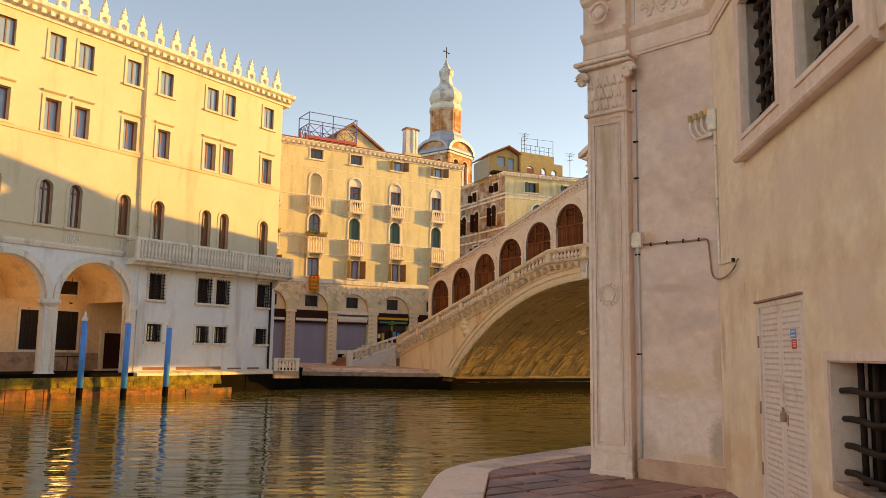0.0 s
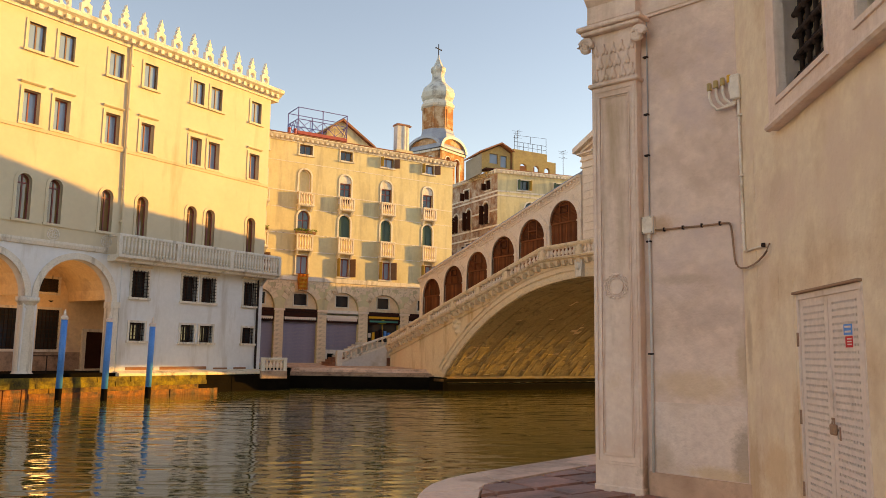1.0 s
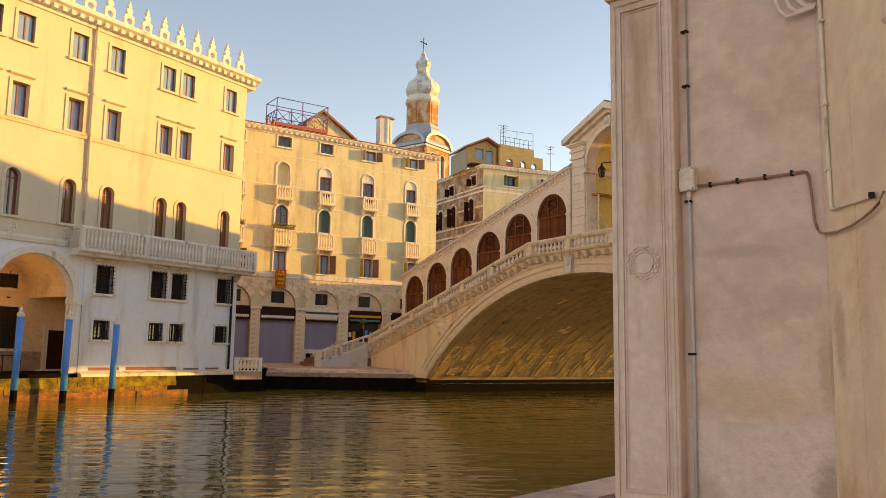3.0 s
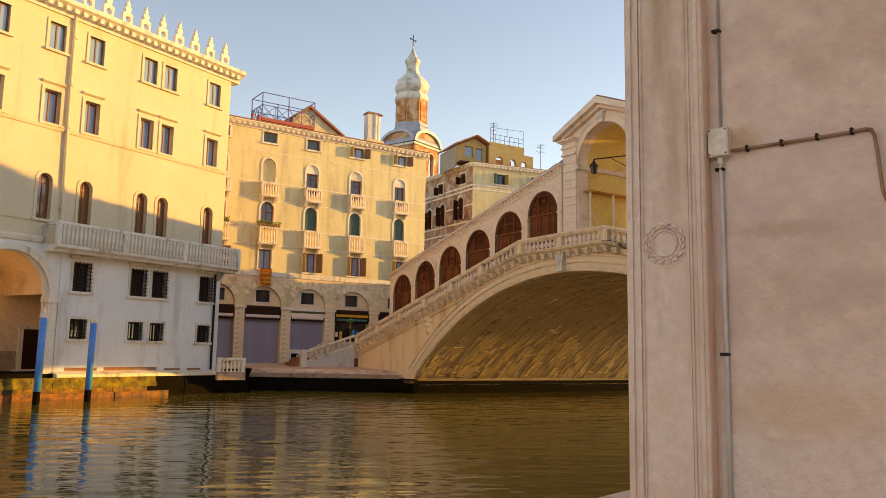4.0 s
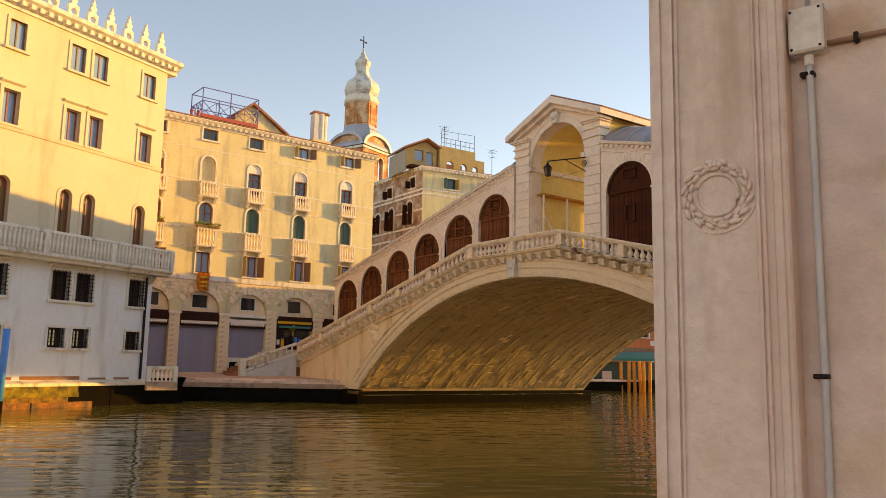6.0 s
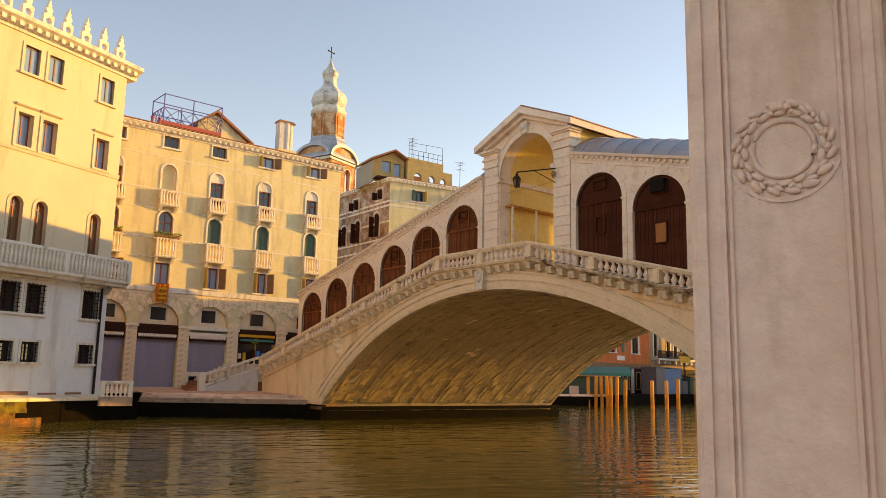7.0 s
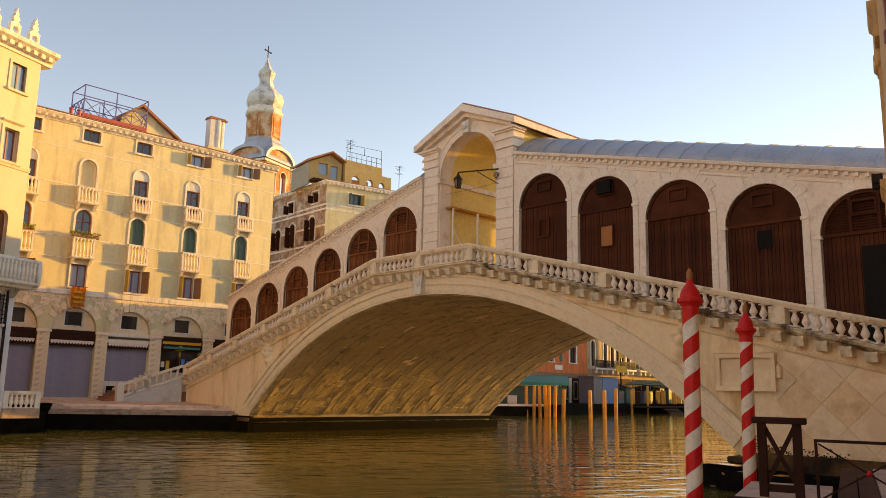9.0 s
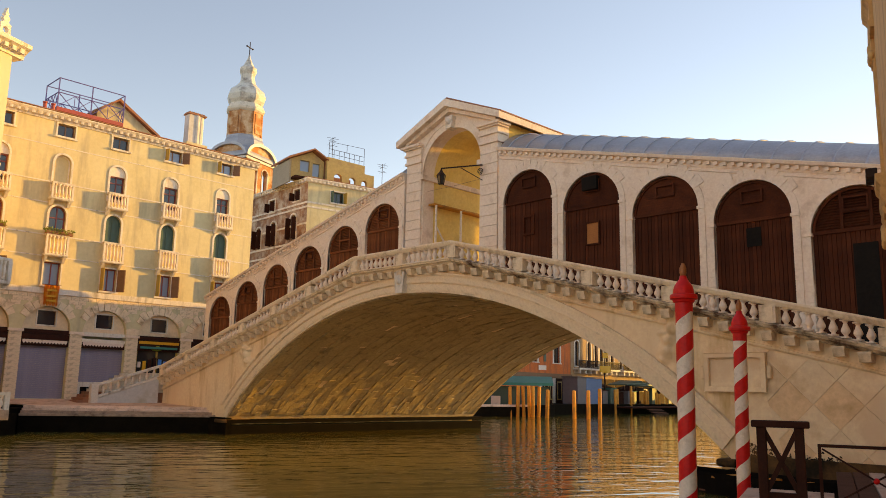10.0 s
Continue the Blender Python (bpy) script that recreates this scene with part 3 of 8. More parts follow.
rng = random.Random(77)
bm = B()
for i in range(260):
    if i % 2:
        x, y = 14.95 + 0.8 * rng.random(), 0.30
        z = -0.2 + rng.random() * max(0.05, 0.55 - 0.7 * (x - 14.95))
    else:
        x, y = 15.2 + 2.4 * rng.random() ** 1.4, 0.31
        z = -0.16 + 0.22 * rng.random() ** 2
    mm = Matrix.Translation((x, y, z)) @ Matrix.Rotation(rng.uniform(-1.5, 1.5), 4, "Y") @ Matrix.Diagonal((1.5, 0.4, 0.7, 1))
    bmesh.ops.create_icosphere(bm, subdivisions=1, radius=rng.uniform(0.012, 0.035), matrix=mm)
crust = part("weed_crust", bm, IMPOST, bridge, "dark olive weed growing at the foot of the arch")
crust["kind"] = "stuff"

# shops: front wall with an arcade that falls with the deck
Y_S, D_A, S0, Z_A, SL_A = 2.9, 3.184, 4.735, 10.71, 0.226
C_TOP, C_SL = 12.02, 0.246


def corn_z(s):
    return C_TOP - C_SL * (abs(s) - 3.1)


plank = B()
box(plank, -0.062, 0.062, -0.02, 0.02, 0, 1.0)
plank_me = finish(plank, WOOD_D, "board")
plank_red = plank_me.copy()
plank_red.materials[0] = WOOD_R


def shop_row(parent, sg, full=True):
    """One row of six shops on one side of the crest; sg is the side along x."""
    row = thing("shop_row", parent if isinstance(parent, Matrix) else BR, "row of six arched stone shops with closed dark boards", "shop row", "shop rows on the bridge")
    holes = []
    for k in range(6):
        c, top = sg * (S0 + D_A * k), Z_A - SL_A * D_A * k
        h = arch(c - 1.32, c + 1.32, 0, top, 18)
        holes.append([(x, rail_z(x) - 0.80 if i < 2 else z) for i, (x, z) in enumerate(h)])
    e0, e1 = 3.1, 22.55
    xs = sorted((sg * e0, sg * e1))
    o = [(x, rail_z(x) - 1.0) for x in xs] + [(x, corn_z(x) - 0.35) for x in xs[::-1]]
    part("front_wall", sheet(B(), o, holes, Y_S, Y_S + 0.45), SHOP_STONE, row)
    part("back_wall", prism(B(), o, Y_S + 4.3, Y_S + 4.6), SHOP_STONE, row)
    bm = B()
    box(bm, xs[0] if sg < 0 else xs[1] - 0.4, xs[0] + 0.4 if sg < 0 else xs[1], Y_S + 0.46, Y_S + 4.29, rail_z(e1) - 1.2, corn_z(e1) - 0.35)
    part("end_wall", bm, SHOP_STONE, row)
    za, zb = corn_z(xs[0]), corn_z(xs[1])
    part("cornice", mould(B(), [(Y_S + 0.5, -0.36), (Y_S - 0.03, -0.36), (Y_S - 0.05, -0.30), (Y_S - 0.05, -0.16), (Y_S - 0.20, -0.12), (Y_S - 0.24, -0.02), (Y_S - 0.22, 0.0), (Y_S + 0.5, 0.0)], xs[0], xs[1], za, zb), SHOP_STONE, row)
    part("string_course", mould(B(), [(Y_S, -0.52), (Y_S - 0.04, -0.50), (Y_S - 0.04, -0.46), (Y_S, -0.44)], xs[0], xs[1], za, zb), SHOP_STONE, row)
    dent = finish(box(B(), -0.06, 0.06, Y_S - 0.16, Y_S - 0.04, -0.27, -0.15), SHOP_STONE, "dentil")
    s = e0 + 0.2
    while s < e1:
        put("dentil", dent, row, Matrix.Translation((sg * s, 0, corn_z(s))))
        s += 0.30
    # lead roof: a low vault with standing ribs
    prof = [(Y_S + 0.05 + 4.5 * i / 12, 0.005 + 1.12 * math.sin(math.pi * (i / 12)) ** 0.75) for i in range(13)]
    part("roof", mould(B(), prof, xs[0], xs[1], za, zb), LEAD, row, "ribbed grey lead roof", True)
    rib = B()
    pts = [(0, y, z + 0.012) for y, z in prof]
    tube(rib, pts, 0.035, 6)
    rib_me = finish(rib, LEAD, "rib")
    s = e0 + 0.5
    while s < e1:
        put("rib", rib_me, row, Matrix.Translation((sg * s, 0, corn_z(s))))
        s += 0.95
    for k in range(6):
        c, top = sg * (S0 + D_A * k), Z_A - SL_A * D_A * k
        zs = top - 1.32
        bm = archivolt(B(), c - 1.32, c + 1.32, zs - 1.6, top, 0.24, Y_S - 0.025, Y_S + 0.1, 18)
        part("arch_stone", bm, SHOP_STONE, row)
        for i in range(2, 11):
            t0, t1 = math.pi * (i + 0.03) / 13, math.pi * (i + 0.97) / 13
            L = min(0.46 if i % 2 == 0 else 0.36, 1.585 / max(abs(math.cos(t0)), abs(math.cos(t1))) - 1.32)
            part("voussoir", strip(B(), [(c - 1.325 * math.cos(t), zs + 1.325 * math.sin(t)) for t in (t0, (t0 + t1) / 2, t1)], [(c - (1.32 + L) * math.cos(t), zs + (1.32 + L) * math.sin(t)) for t in (t0, (t0 + t1) / 2, t1)], Y_S - 0.034, Y_S + 0.05), SHOP_STONE, row)
        zq = zs - 0.12
        while zq > rail_z(abs(c) + 1.3) - 0.4:
            for x in (c - 1.32 - 0.25, c + 1.32):
                part("quoin", box(B(), x + 0.004, x + 0.246, Y_S - 0.034, Y_S + 0.02, zq - 0.335, zq - 0.006), SHOP_STONE, row)
            zq -= 0.34
        for x in (c - 1.32 - 0.26, c + 1.32 - 0.04):
            part("impost", box(B(), x, x + 0.30, Y_S - 0.06, Y_S + 0.40, zs - 0.10, zs), SHOP_STONE, row)
        # boards below, louvred fan above
        F = Y_S - 0.12
        wood = WOOD_D if sg > 0 else WOOD_R
        front = part("shop_front", archivolt(B(), c - 1.22, c + 1.22, zs - 0.06, top - 0.10, 0.09, F + 0.20, F + 0.32, 18), wood, row, "dark brown boarded shop front")
        part("transom", box(B(), c - 1.22, c + 1.22, F + 0.17, F + 0.30, zs - 0.07, zs + 0.035), wood, front)
        base = rail_z(abs(c) + 1.3) - 0.75
        for i in range(19):
            x = c - 1.31 + 0.1379 * (i + 0.5)
            put("board", plank_me if sg > 0 else plank_red, front, Matrix.Translation((x, F + 0.26 + 0.008 * ((i * 7) % 3), base)) @ Matrix.Diagonal((1, 1, zs - base, 1)))
        bm = B()
        for x in (c - 0.42, c + 0.42):
            h = math.sqrt(1.25 ** 2 - (x - c) ** 2)
            box(bm, x - 0.045, x + 0.045, F + 0.19, F + 0.30, zs, zs + h)
        box(bm, c - 0.40, c + 0.40, F + 0.18, F + 0.30, zs + 0.52, zs + 0.60)
        if sg > 0 and k < 4:
            bm.free()
        else:
            part("glazing_frame", bm, wood, front)
        bm = B()
        z = zs + 0.03
        while z < top - 0.16:
            h = math.sqrt(max(0.01, 1.22 ** 2 - (z - zs) ** 2))
            tilt = 0.0 if sg > 0 and k < 4 else 0.06
            a = [bm.verts.new((c - h, F + 0.25, z)), bm.verts.new((c + h, F + 0.25, z)), bm.verts.new((c + h, F + 0.25 + tilt, z + 0.079)), bm.verts.new((c - h, F + 0.25 + tilt, z + 0.079))]
            b = [bm.verts.new(v.co + Vector((0, 0.012, -0.012))) for v in a]
            bm.faces.new(a)
            bm.faces.new(b[::-1])
            for i in range(4):
                bm.faces.new((a[i], b[i], b[(i + 1) % 4], a[(i + 1) % 4]))
            z += 0.085
        part("louvre_fan", bm, wood, front)
        bm = B()
        prism(bm, arch(c - 1.30, c + 1.30, base, top - 0.02, 14), F + 0.34, F + 0.36)
        part("backing", bm, wood, front)
        # trap-doors and shutters that differ from shop to shop
        hz = zs - 1.05
        if sg > 0 and k == 0:
            part("hatch", sheet(B(), rect(c - 0.30, c + 0.30, hz - 0.42, hz + 0.42), [rect(c - 0.22, c + 0.22, hz - 0.34, hz + 0.34)], F + 0.17, F + 0.24), WOOD_D, front)
        elif sg > 0 and k == 1:
            part("hatch", sheet(B(), rect(c - 0.30, c + 0.36, hz - 0.50, hz + 0.42), [rect(c - 0.24, c + 0.30, hz - 0.44, hz + 0.36)], F + 0.17, F + 0.24), WOOD_D, front)
            part("hatch_panel", box(B(), c - 0.24, c + 0.30, F + 0.20, F + 0.23, hz - 0.44, hz + 0.36), ORANGE_WOOD, front, "bare orange plywood panel")
            part("fan_unit", bevelled(box(B(), c - 0.36, c + 0.34, F + 0.02, F + 0.28, zs + 0.62, zs + 1.16), 0.02), DARK, front, "black ventilator box")
        elif sg > 0 and k == 3:
            # Flat black panels here paint the shade of an opening onto the boards.
            part("hatch", box(B(), c - 0.24, c + 0.26, F + 0.205, F + 0.225, hz + 0.15, hz + 0.78), DARK, front, "black panel standing for the shade in an open hatch")
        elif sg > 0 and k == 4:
            part("doorway", box(B(), c - 0.15, c + 0.55, F + 0.205, F + 0.225, base, zs - 0.45), DARK, front, "black panel standing for the shade in an open doorway")
        if k % 2 == 0 or sg > 0:
            part("fan_panel", sheet(B(), rect(c - 0.38, c + 0.38, zs + 0.56, zs + 1.02), [rect(c - 0.32, c + 0.32, zs + 0.62, zs + 0.96)], F + 0.15, F + 0.20), WOOD_D, front)
    return row


rows_of_shops = [shop_row(None, -1), shop_row(None, 1)]
turn = Matrix.Translation((0, 23.3, 0)) @ Matrix.Rotation(math.pi, 4, "Z")
for r in rows_of_shops:
    copy_thing(r, BR @ turn)


# portico at the crest
def portico(m, name):
    p = thing("portico", m, "pedimented stone portico with a yellow plastered vault", "portico", "porticoes on the crest of the bridge")
    Y0, Y1 = 3.05, 8.0
    zt, zb = 13.25, CREST - 1.2
    op = arch(-1.9, 1.9, zb, 13.66, 24)
    o = [(-2.95, zb - 0.1), (2.95, zb - 0.1), (2.95, zt), (2.6, zt + 0.25), (0, 14.55), (-2.6, zt + 0.25), (-2.95, zt)]
    op2 = [(x, z if z > zb else zb + 0.001) for x, z in op]
    part("front_wall", sheet(B(), o, [op2], Y0, Y0 + 0.7), SHOP_STONE, p)
    part("rear_wall", sheet(B(), o, [op2], Y1 - 0.7, Y1), SHOP_STONE, p)
    for a0, w, yy in ((0.0, 0.30, 0.035), (0.30, 0.06, 0.07)):
        r0 = 1.9 + a0
        part("arch_stone", strip(B(), [(-r0 * math.cos(math.pi * i / 24), 11.76 + r0 * math.sin(math.pi * i / 24)) for i in range(25)], [(-(r0 + w) * math.cos(math.pi * i / 24), 11.76 + (r0 + w) * math.sin(math.pi * i / 24)) for i in range(25)], Y0 - yy, Y0 + 0.05), SHOP_STONE, p)
    n = 24
    vault = [(1.9 * math.cos(math.pi * i / n), 11.76 + 1.9 * math.sin(math.pi * i / n)) for i in range(n + 1)]
    inn = [(1.9, zb)] + vault + [(-1.9, zb)]
    out = [(2.3, zb)] + [(2.3 * math.cos(math.pi * i / n), 11.76 + 2.25 * math.sin(math.pi * i / n)) for i in range(n + 1)] + [(-2.3, zb)]
    part("vault", strip(B(), inn, out, Y0 + 0.702, Y1 - 0.702), YELLOW_IN, p, "ochre plastered barrel vault")
    for sg in (-1, 1):
        bm = B()
        x0, x1 = sorted((sg * 1.95, sg * 3.0))
        z = zb
        while z < 12.30:
            part("pilaster_block", bevelled(box(B(), x0, x1, Y0 - 0.12, Y0 + 0.3, z + 0.006, min(z + 0.47, 12.35) - 0.006), 0.012), SHOP_STONE, p)
            z += 0.47
        bm.free()
        bm = B()
        for z0, z1, e in ((12.35, 12.47, 0.08), (12.47, 12.75, 0.02), (12.75, 12.85, 0.10), (12.85, 13.08, 0.04), (13.08, 13.16, 0.14), (13.16, 13.27, 0.24)):
            xa, xb = (x0 - e, x1 + e * 0.2) if sg < 0 else (x0 - e * 0.2, x1 + e)
            part("capital_moulding", box(B(), xa, xb, Y0 - 0.12 - e, Y0 + 0.5, z0, z1), SHOP_STONE, p)
        bm = B()
        box(bm, sg * 1.9 - 0.12, sg * 1.9 + 0.12, Y0 - 0.16, Y1 - 0.3, 11.48, 11.72)
        part("impost", bm, SHOP_STONE, p)
    # raking cornices and roof
    for sg in (-1, 1):
        e = Vector((sg * 3.42, 0, 13.27))
        bm = B()
        prism(bm, [(e.x, e.z), (e.x, e.z + 0.30), (0, 15.00), (0, 14.64)], Y0 - 0.52, Y1 + 0.4)
        part("raking_cornice", bm, SHOP_STONE, p)
        bm = B()
        prism(bm, [(sg * 3.0, 13.27), (sg * 3.0, 13.50), (0, 14.70), (0, 14.42)], Y0 - 0.26, Y0 + 0.1)
        part("raking_bed", bm, SHOP_STONE, p)
        bm = B()
        prism(bm, [(e.x - sg * -0.02, e.z + 0.305), (e.x, e.z + 0.38), (0, 15.09), (0, 15.005)], Y0 - 0.40, Y1 + 0.30)
        part("roof", bm, TILE, p)
        bm = B()
        x0, x1 = sorted((sg * 2.4, sg * 2.94))
        box(bm, x0, x1, Y0 + 0.71, Y1 - 0.71, zb, 13.4)
        part("flank_wall", bm, YELLOW_IN, p)
    bm = B()
    prism(bm, [(-0.18, 13.62), (0.18, 13.62), (0.25, 14.2), (-0.25, 14.2)], Y0 - 0.24, Y0 + 0.2)
    bmesh.ops.create_icosphere(bm, subdivisions=2, radius=0.18, matrix=Matrix.Translation((0, Y0 - 0.22, 13.95)))
    part("keystone", bm, ISTRIA, p)
    return p


near_portico = portico(BR, "portico")
copy_thing(near_portico, BR @ turn)
# timber shelf and props left against the inner wall of the near portico
prop = thing("timber_prop", BR, "rough timber shelf on props against the ochre wall", "timber")
part("shelf", box(B(), -1.88, -1.45, 3.4, 7.6, 10.25, 10.33), WOOD_P, prop)
for y in (3.5, 5.2, 7.3):
    part("prop_post", box(B(), -1.52, -1.44, y, y + 0.08, CREST - 0.72, 10.25), CREAM, prop)
part("brace", bar(B(), (-1.5, 3.6, 9.2), (-1.5, 5.2, 7.2), 0.06), CREAM, prop)
part("brace", bar(B(), (-1.5, 5.3, 8.4), (-1.5, 7.2, 6.9), 0.06), CREAM, prop)
part("cable", tube(B(), [(-1.85, 3.3, 10.95), (0.0, 3.2, 10.88), (1.9, 3.3, 10.95)], 0.007, 6), RUSTY, prop)
# iron lamp bracket with lantern
lamp = thing("bracket_lantern", BR, "black iron lantern on a scrolled wall bracket", "lantern")
part("arm", bar(B(), (2.15, 2.88, 11.42), (0.1, 2.3, 11.52), 0.05), IRON, lamp)
part("stay", bar(B(), (2.15, 2.88, 10.72), (1.1, 2.58, 11.42), 0.035), IRON, lamp)
pts = [(2.05 - 0.18 * (1 - i / 26) * math.cos(i * 0.55), 2.86, 11.12 + 0.18 * (1 - i / 26) * math.sin(i * 0.55)) for i in range(24)]
part("scroll", tube(B(), pts, 0.018, 6), IRON, lamp)
bm = lathe(B(), [(0.10, 10.75), (0.12, 10.80), (0.19, 11.14), (0.20, 11.16)], 6, 0.12, 2.3)
part("glass", bm, GLASS, lamp)
bm = lathe(B(), [(0.23, 11.16), (0.21, 11.22), (0.08, 11.36), (0.05, 11.44), (0.02, 11.52)], 6, 0.12, 2.3)
part("hood", bm, IRON, lamp)
for i in range(6):
    a = i * math.pi / 3
    bm = bar(B(), (0.12 + 0.115 * math.cos(a), 2.3 + 0.115 * math.sin(a), 10.75), (0.12 + 0.2 * math.cos(a), 2.3 + 0.2 * math.sin(a), 11.17), 0.022)
    part("cage_bar", bm, IRON, lamp)


def clip(poly, p, nrm):
    """The part of a convex polygon on the side of p to which nrm points."""
    out = []
    p, nrm = Vector(p), Vector(nrm)
    for i in range(len(poly)):
        a, b = Vector(poly[i]), Vector(poly[(i + 1) % len(poly)])
        da, db = (a - p).dot(nrm), (b - p).dot(nrm)
        if da >= 0:
            out.append(tuple(a))
        if (da > 0 > db) or (da < 0 < db):
            out.append(tuple(a + (b - a) * (da / (da - db))))
    return out


# large facing slabs laid on the slant over the end of the near face
rng = random.Random(31)
q = math.sqrt(0.5)
for i in range(-10, 40):
    for j in range(-32, 18):
        cs = [(q * (a - b) * 0.92, q * (a + b) * 0.92) for a, b in ((i + 0.01, j + 0.01), (i + 0.99, j + 0.01), (i + 0.99, j + 0.99), (i + 0.01, j + 0.99))]
        poly = cs
        for p0, nrm in (((12.9, 2.5), (3.2, 3.55)), ((3.17, CREST - 1.46), (-SLOPE, -1)), ((22.35, 0), (-1, 0)), ((0, -0.9), (0, 1)), ((16.0, 0), (1, 0.25))):
            if len(poly) > 2:
                poly = clip(poly, p0, nrm)
        if len(poly) > 2 and max(p[0] for p in poly) - min(p[0] for p in poly) > 0.12:
            bm = prism(B(), poly, 0.335 - rng.uniform(0.003, 0.014), 0.38)
            part("facing_slab", bm, FACING_O if rng.random() < (0.22 if min(p[1] for p in poly) < 1.0 else 0.05) else FACING, bridge)


# ---- windows for the facades ----
def window(parent, x0, x1, z0, z1, kind="rect", sash_m=BROWN_FR, pane=GLASS_B, surround=None, sw=0.12, sill=True, y=0.22, bars=1, transom=0.0, proud=0.05):
    """A window in a wall whose face is y = 0: surround, sash frame, panes and sill."""
    c = (x0 + x1) / 2
    w = None
    sur = surround or ISTRIA
    if kind == "arch":
        bm = archivolt(B(), x0, x1, z0, z1, sw, -proud, 0.10)
    else:
        bm = sheet(B(), rect(x0 - sw, x1 + sw, z0 - 0.001, z1 + sw), [rect(x0, x1, z0, z1)], -proud, 0.10)
    w = part("window", bm, sur, parent)
    e = 0.08
    if kind == "arch":
        bm = sheet(B(), arch(x0 - 0.01, x1 + 0.01, z0, z1 + 0.01), [arch(x0 + e, x1 - e, z0 + e, z1 - e)], y, y + 0.06)
    else:
        bm = sheet(B(), rect(x0 - 0.01, x1 + 0.01, z0, z1), [rect(x0 + e, x1 - e, z0 + e, z1 - e)], y, y + 0.06)
    for i in range(bars):
        x = x0 + (x1 - x0) * (i + 1) / (bars + 1)
        h = z1 - e if kind != "arch" else z1 - 0.08
        box(bm, x - 0.035, x + 0.035, y - 0.01, y + 0.05, z0 + 0.02, h)
    if transom:
        box(bm, x0 + 0.02, x1 - 0.02, y - 0.012, y + 0.05, transom - 0.035, transom + 0.035)
    part("sash", bm, sash_m, w)
    if kind == "arch":
        bm = prism(B(), arch(x0 + 0.01, x1 - 0.01, z0 + 0.01, z1 - 0.01), y + 0.025, y + 0.04)
    else:
        bm = prism(B(), rect(x0 + 0.01, x1 - 0.01, z0 + 0.01, z1 - 0.01), y + 0.025, y + 0.04)
    part("pane", bm, pane, w)
    if sill:
        bm = box(B(), x0 - sw - 0.06, x1 + sw + 0.06, -proud - 0.10, 0.08, z0 - 0.12, z0)
        part("sill", bm, sur, w)
    return w


def grille(parent, x0, x1, z0, z1, nx, nz, y=-0.03, r=0.018):
    bm = B()
    for i in range(nx):
        x = x0 + (x1 - x0) * (i + 0.5) / nx
        box(bm, x - r, x + r, y - r, y + r, z0, z1)
    for j in range(nz):
        z = z0 + (z1 - z0) * (j + 0.5) / nz
        box(bm, x0, x1, y - r, y + r, z - r, z + r)
    part("grille", bm, IRON, parent)


# ---- the white palace on the far bank, with merlons and an arcade ----
FM = frm(-5.5, 53.3, 49.5)
fond = thing("canal_palace", FM, "tall pale yellow palace with merlons, arcade and balcony", "palace")
XL, XR, ZT = -46.0, 0.35, 18.3
cols = [-20.6, -18.25, -15.65, -14.05, -11.17, -8.97, -5.6, -4.22, -0.92]
lows = [-8.83, -5.46, -4.08, -0.76]
more = [-24.0, -26.4, -29.4, -31.8, -35.0, -37.4, -40.0, -43.0]
holes = []
for c in more + cols:
    holes += [rect(c - 0.43, c + 0.43, 12.36, 14.05), rect(c - 0.435, c + 0.435, 16.12, 17.53), arch(c - 0.36, c + 0.36, 7.58, 9.86)]
for c in lows:
    holes += [rect(c - 0.48, c + 0.48, 1.83, 2.82), rect(c - 0.49, c + 0.49, 4.20, 5.67)]
ARCS = [(-14.53, -10.52), (-19.25, -15.22), (-23.95, -19.94), (-28.65, -24.64), (-33.3, -29.3)]
for a, b in ARCS:
    holes.append(arch(a, b, -0.02, 5.93, 24))
# Wall split in two colours: the cooler, paler ground storey stands in for shade.
Z1 = 6.40
part("wall", sheet(B(), [(XL, Z1), (XR, Z1), (XR, ZT), (XL, ZT)], [h for h in holes if h[0][1] > Z1], 0, 0.55), PLASTER_Y, fond)
part("ground_storey_wall", sheet(B(), [(XL, -0.4), (XR, -0.4), (XR, Z1 - 0.001), (XL, Z1 - 0.001)], [h for h in holes if h[0][1] < Z1], 0, 0.55), PALE_PLASTER, fond, "ground storey in a paler, cooler colour standing in for shade")
bm = B()
box(bm, XR - 0.55, XR, 0.552, 16, -0.4, ZT)
part("side_wall", bm, PLASTER_Y, fond)
bm = B()
box(bm, XL, XR, 15.4, 16, -0.4, ZT)
box(bm, XL, XR - 0.56, 0.56, 15.39, ZT - 0.5, ZT - 0.2)
part("roof", bm, TILE, fond)
for c in more + cols:
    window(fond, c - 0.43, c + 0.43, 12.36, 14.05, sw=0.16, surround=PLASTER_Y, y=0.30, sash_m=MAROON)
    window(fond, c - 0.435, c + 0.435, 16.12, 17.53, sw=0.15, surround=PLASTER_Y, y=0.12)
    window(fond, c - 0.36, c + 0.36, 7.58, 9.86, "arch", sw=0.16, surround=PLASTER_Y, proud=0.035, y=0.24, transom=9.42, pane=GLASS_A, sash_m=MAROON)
    bm = B()
    mould(bm, [(0, 14.35), (-0.06, 14.35), (-0.16, 14.42), (-0.16, 14.46), (0, 14.50)], c - 0.62, c + 0.62)
    part("window_hood", bm, PLASTER_Y, fond)
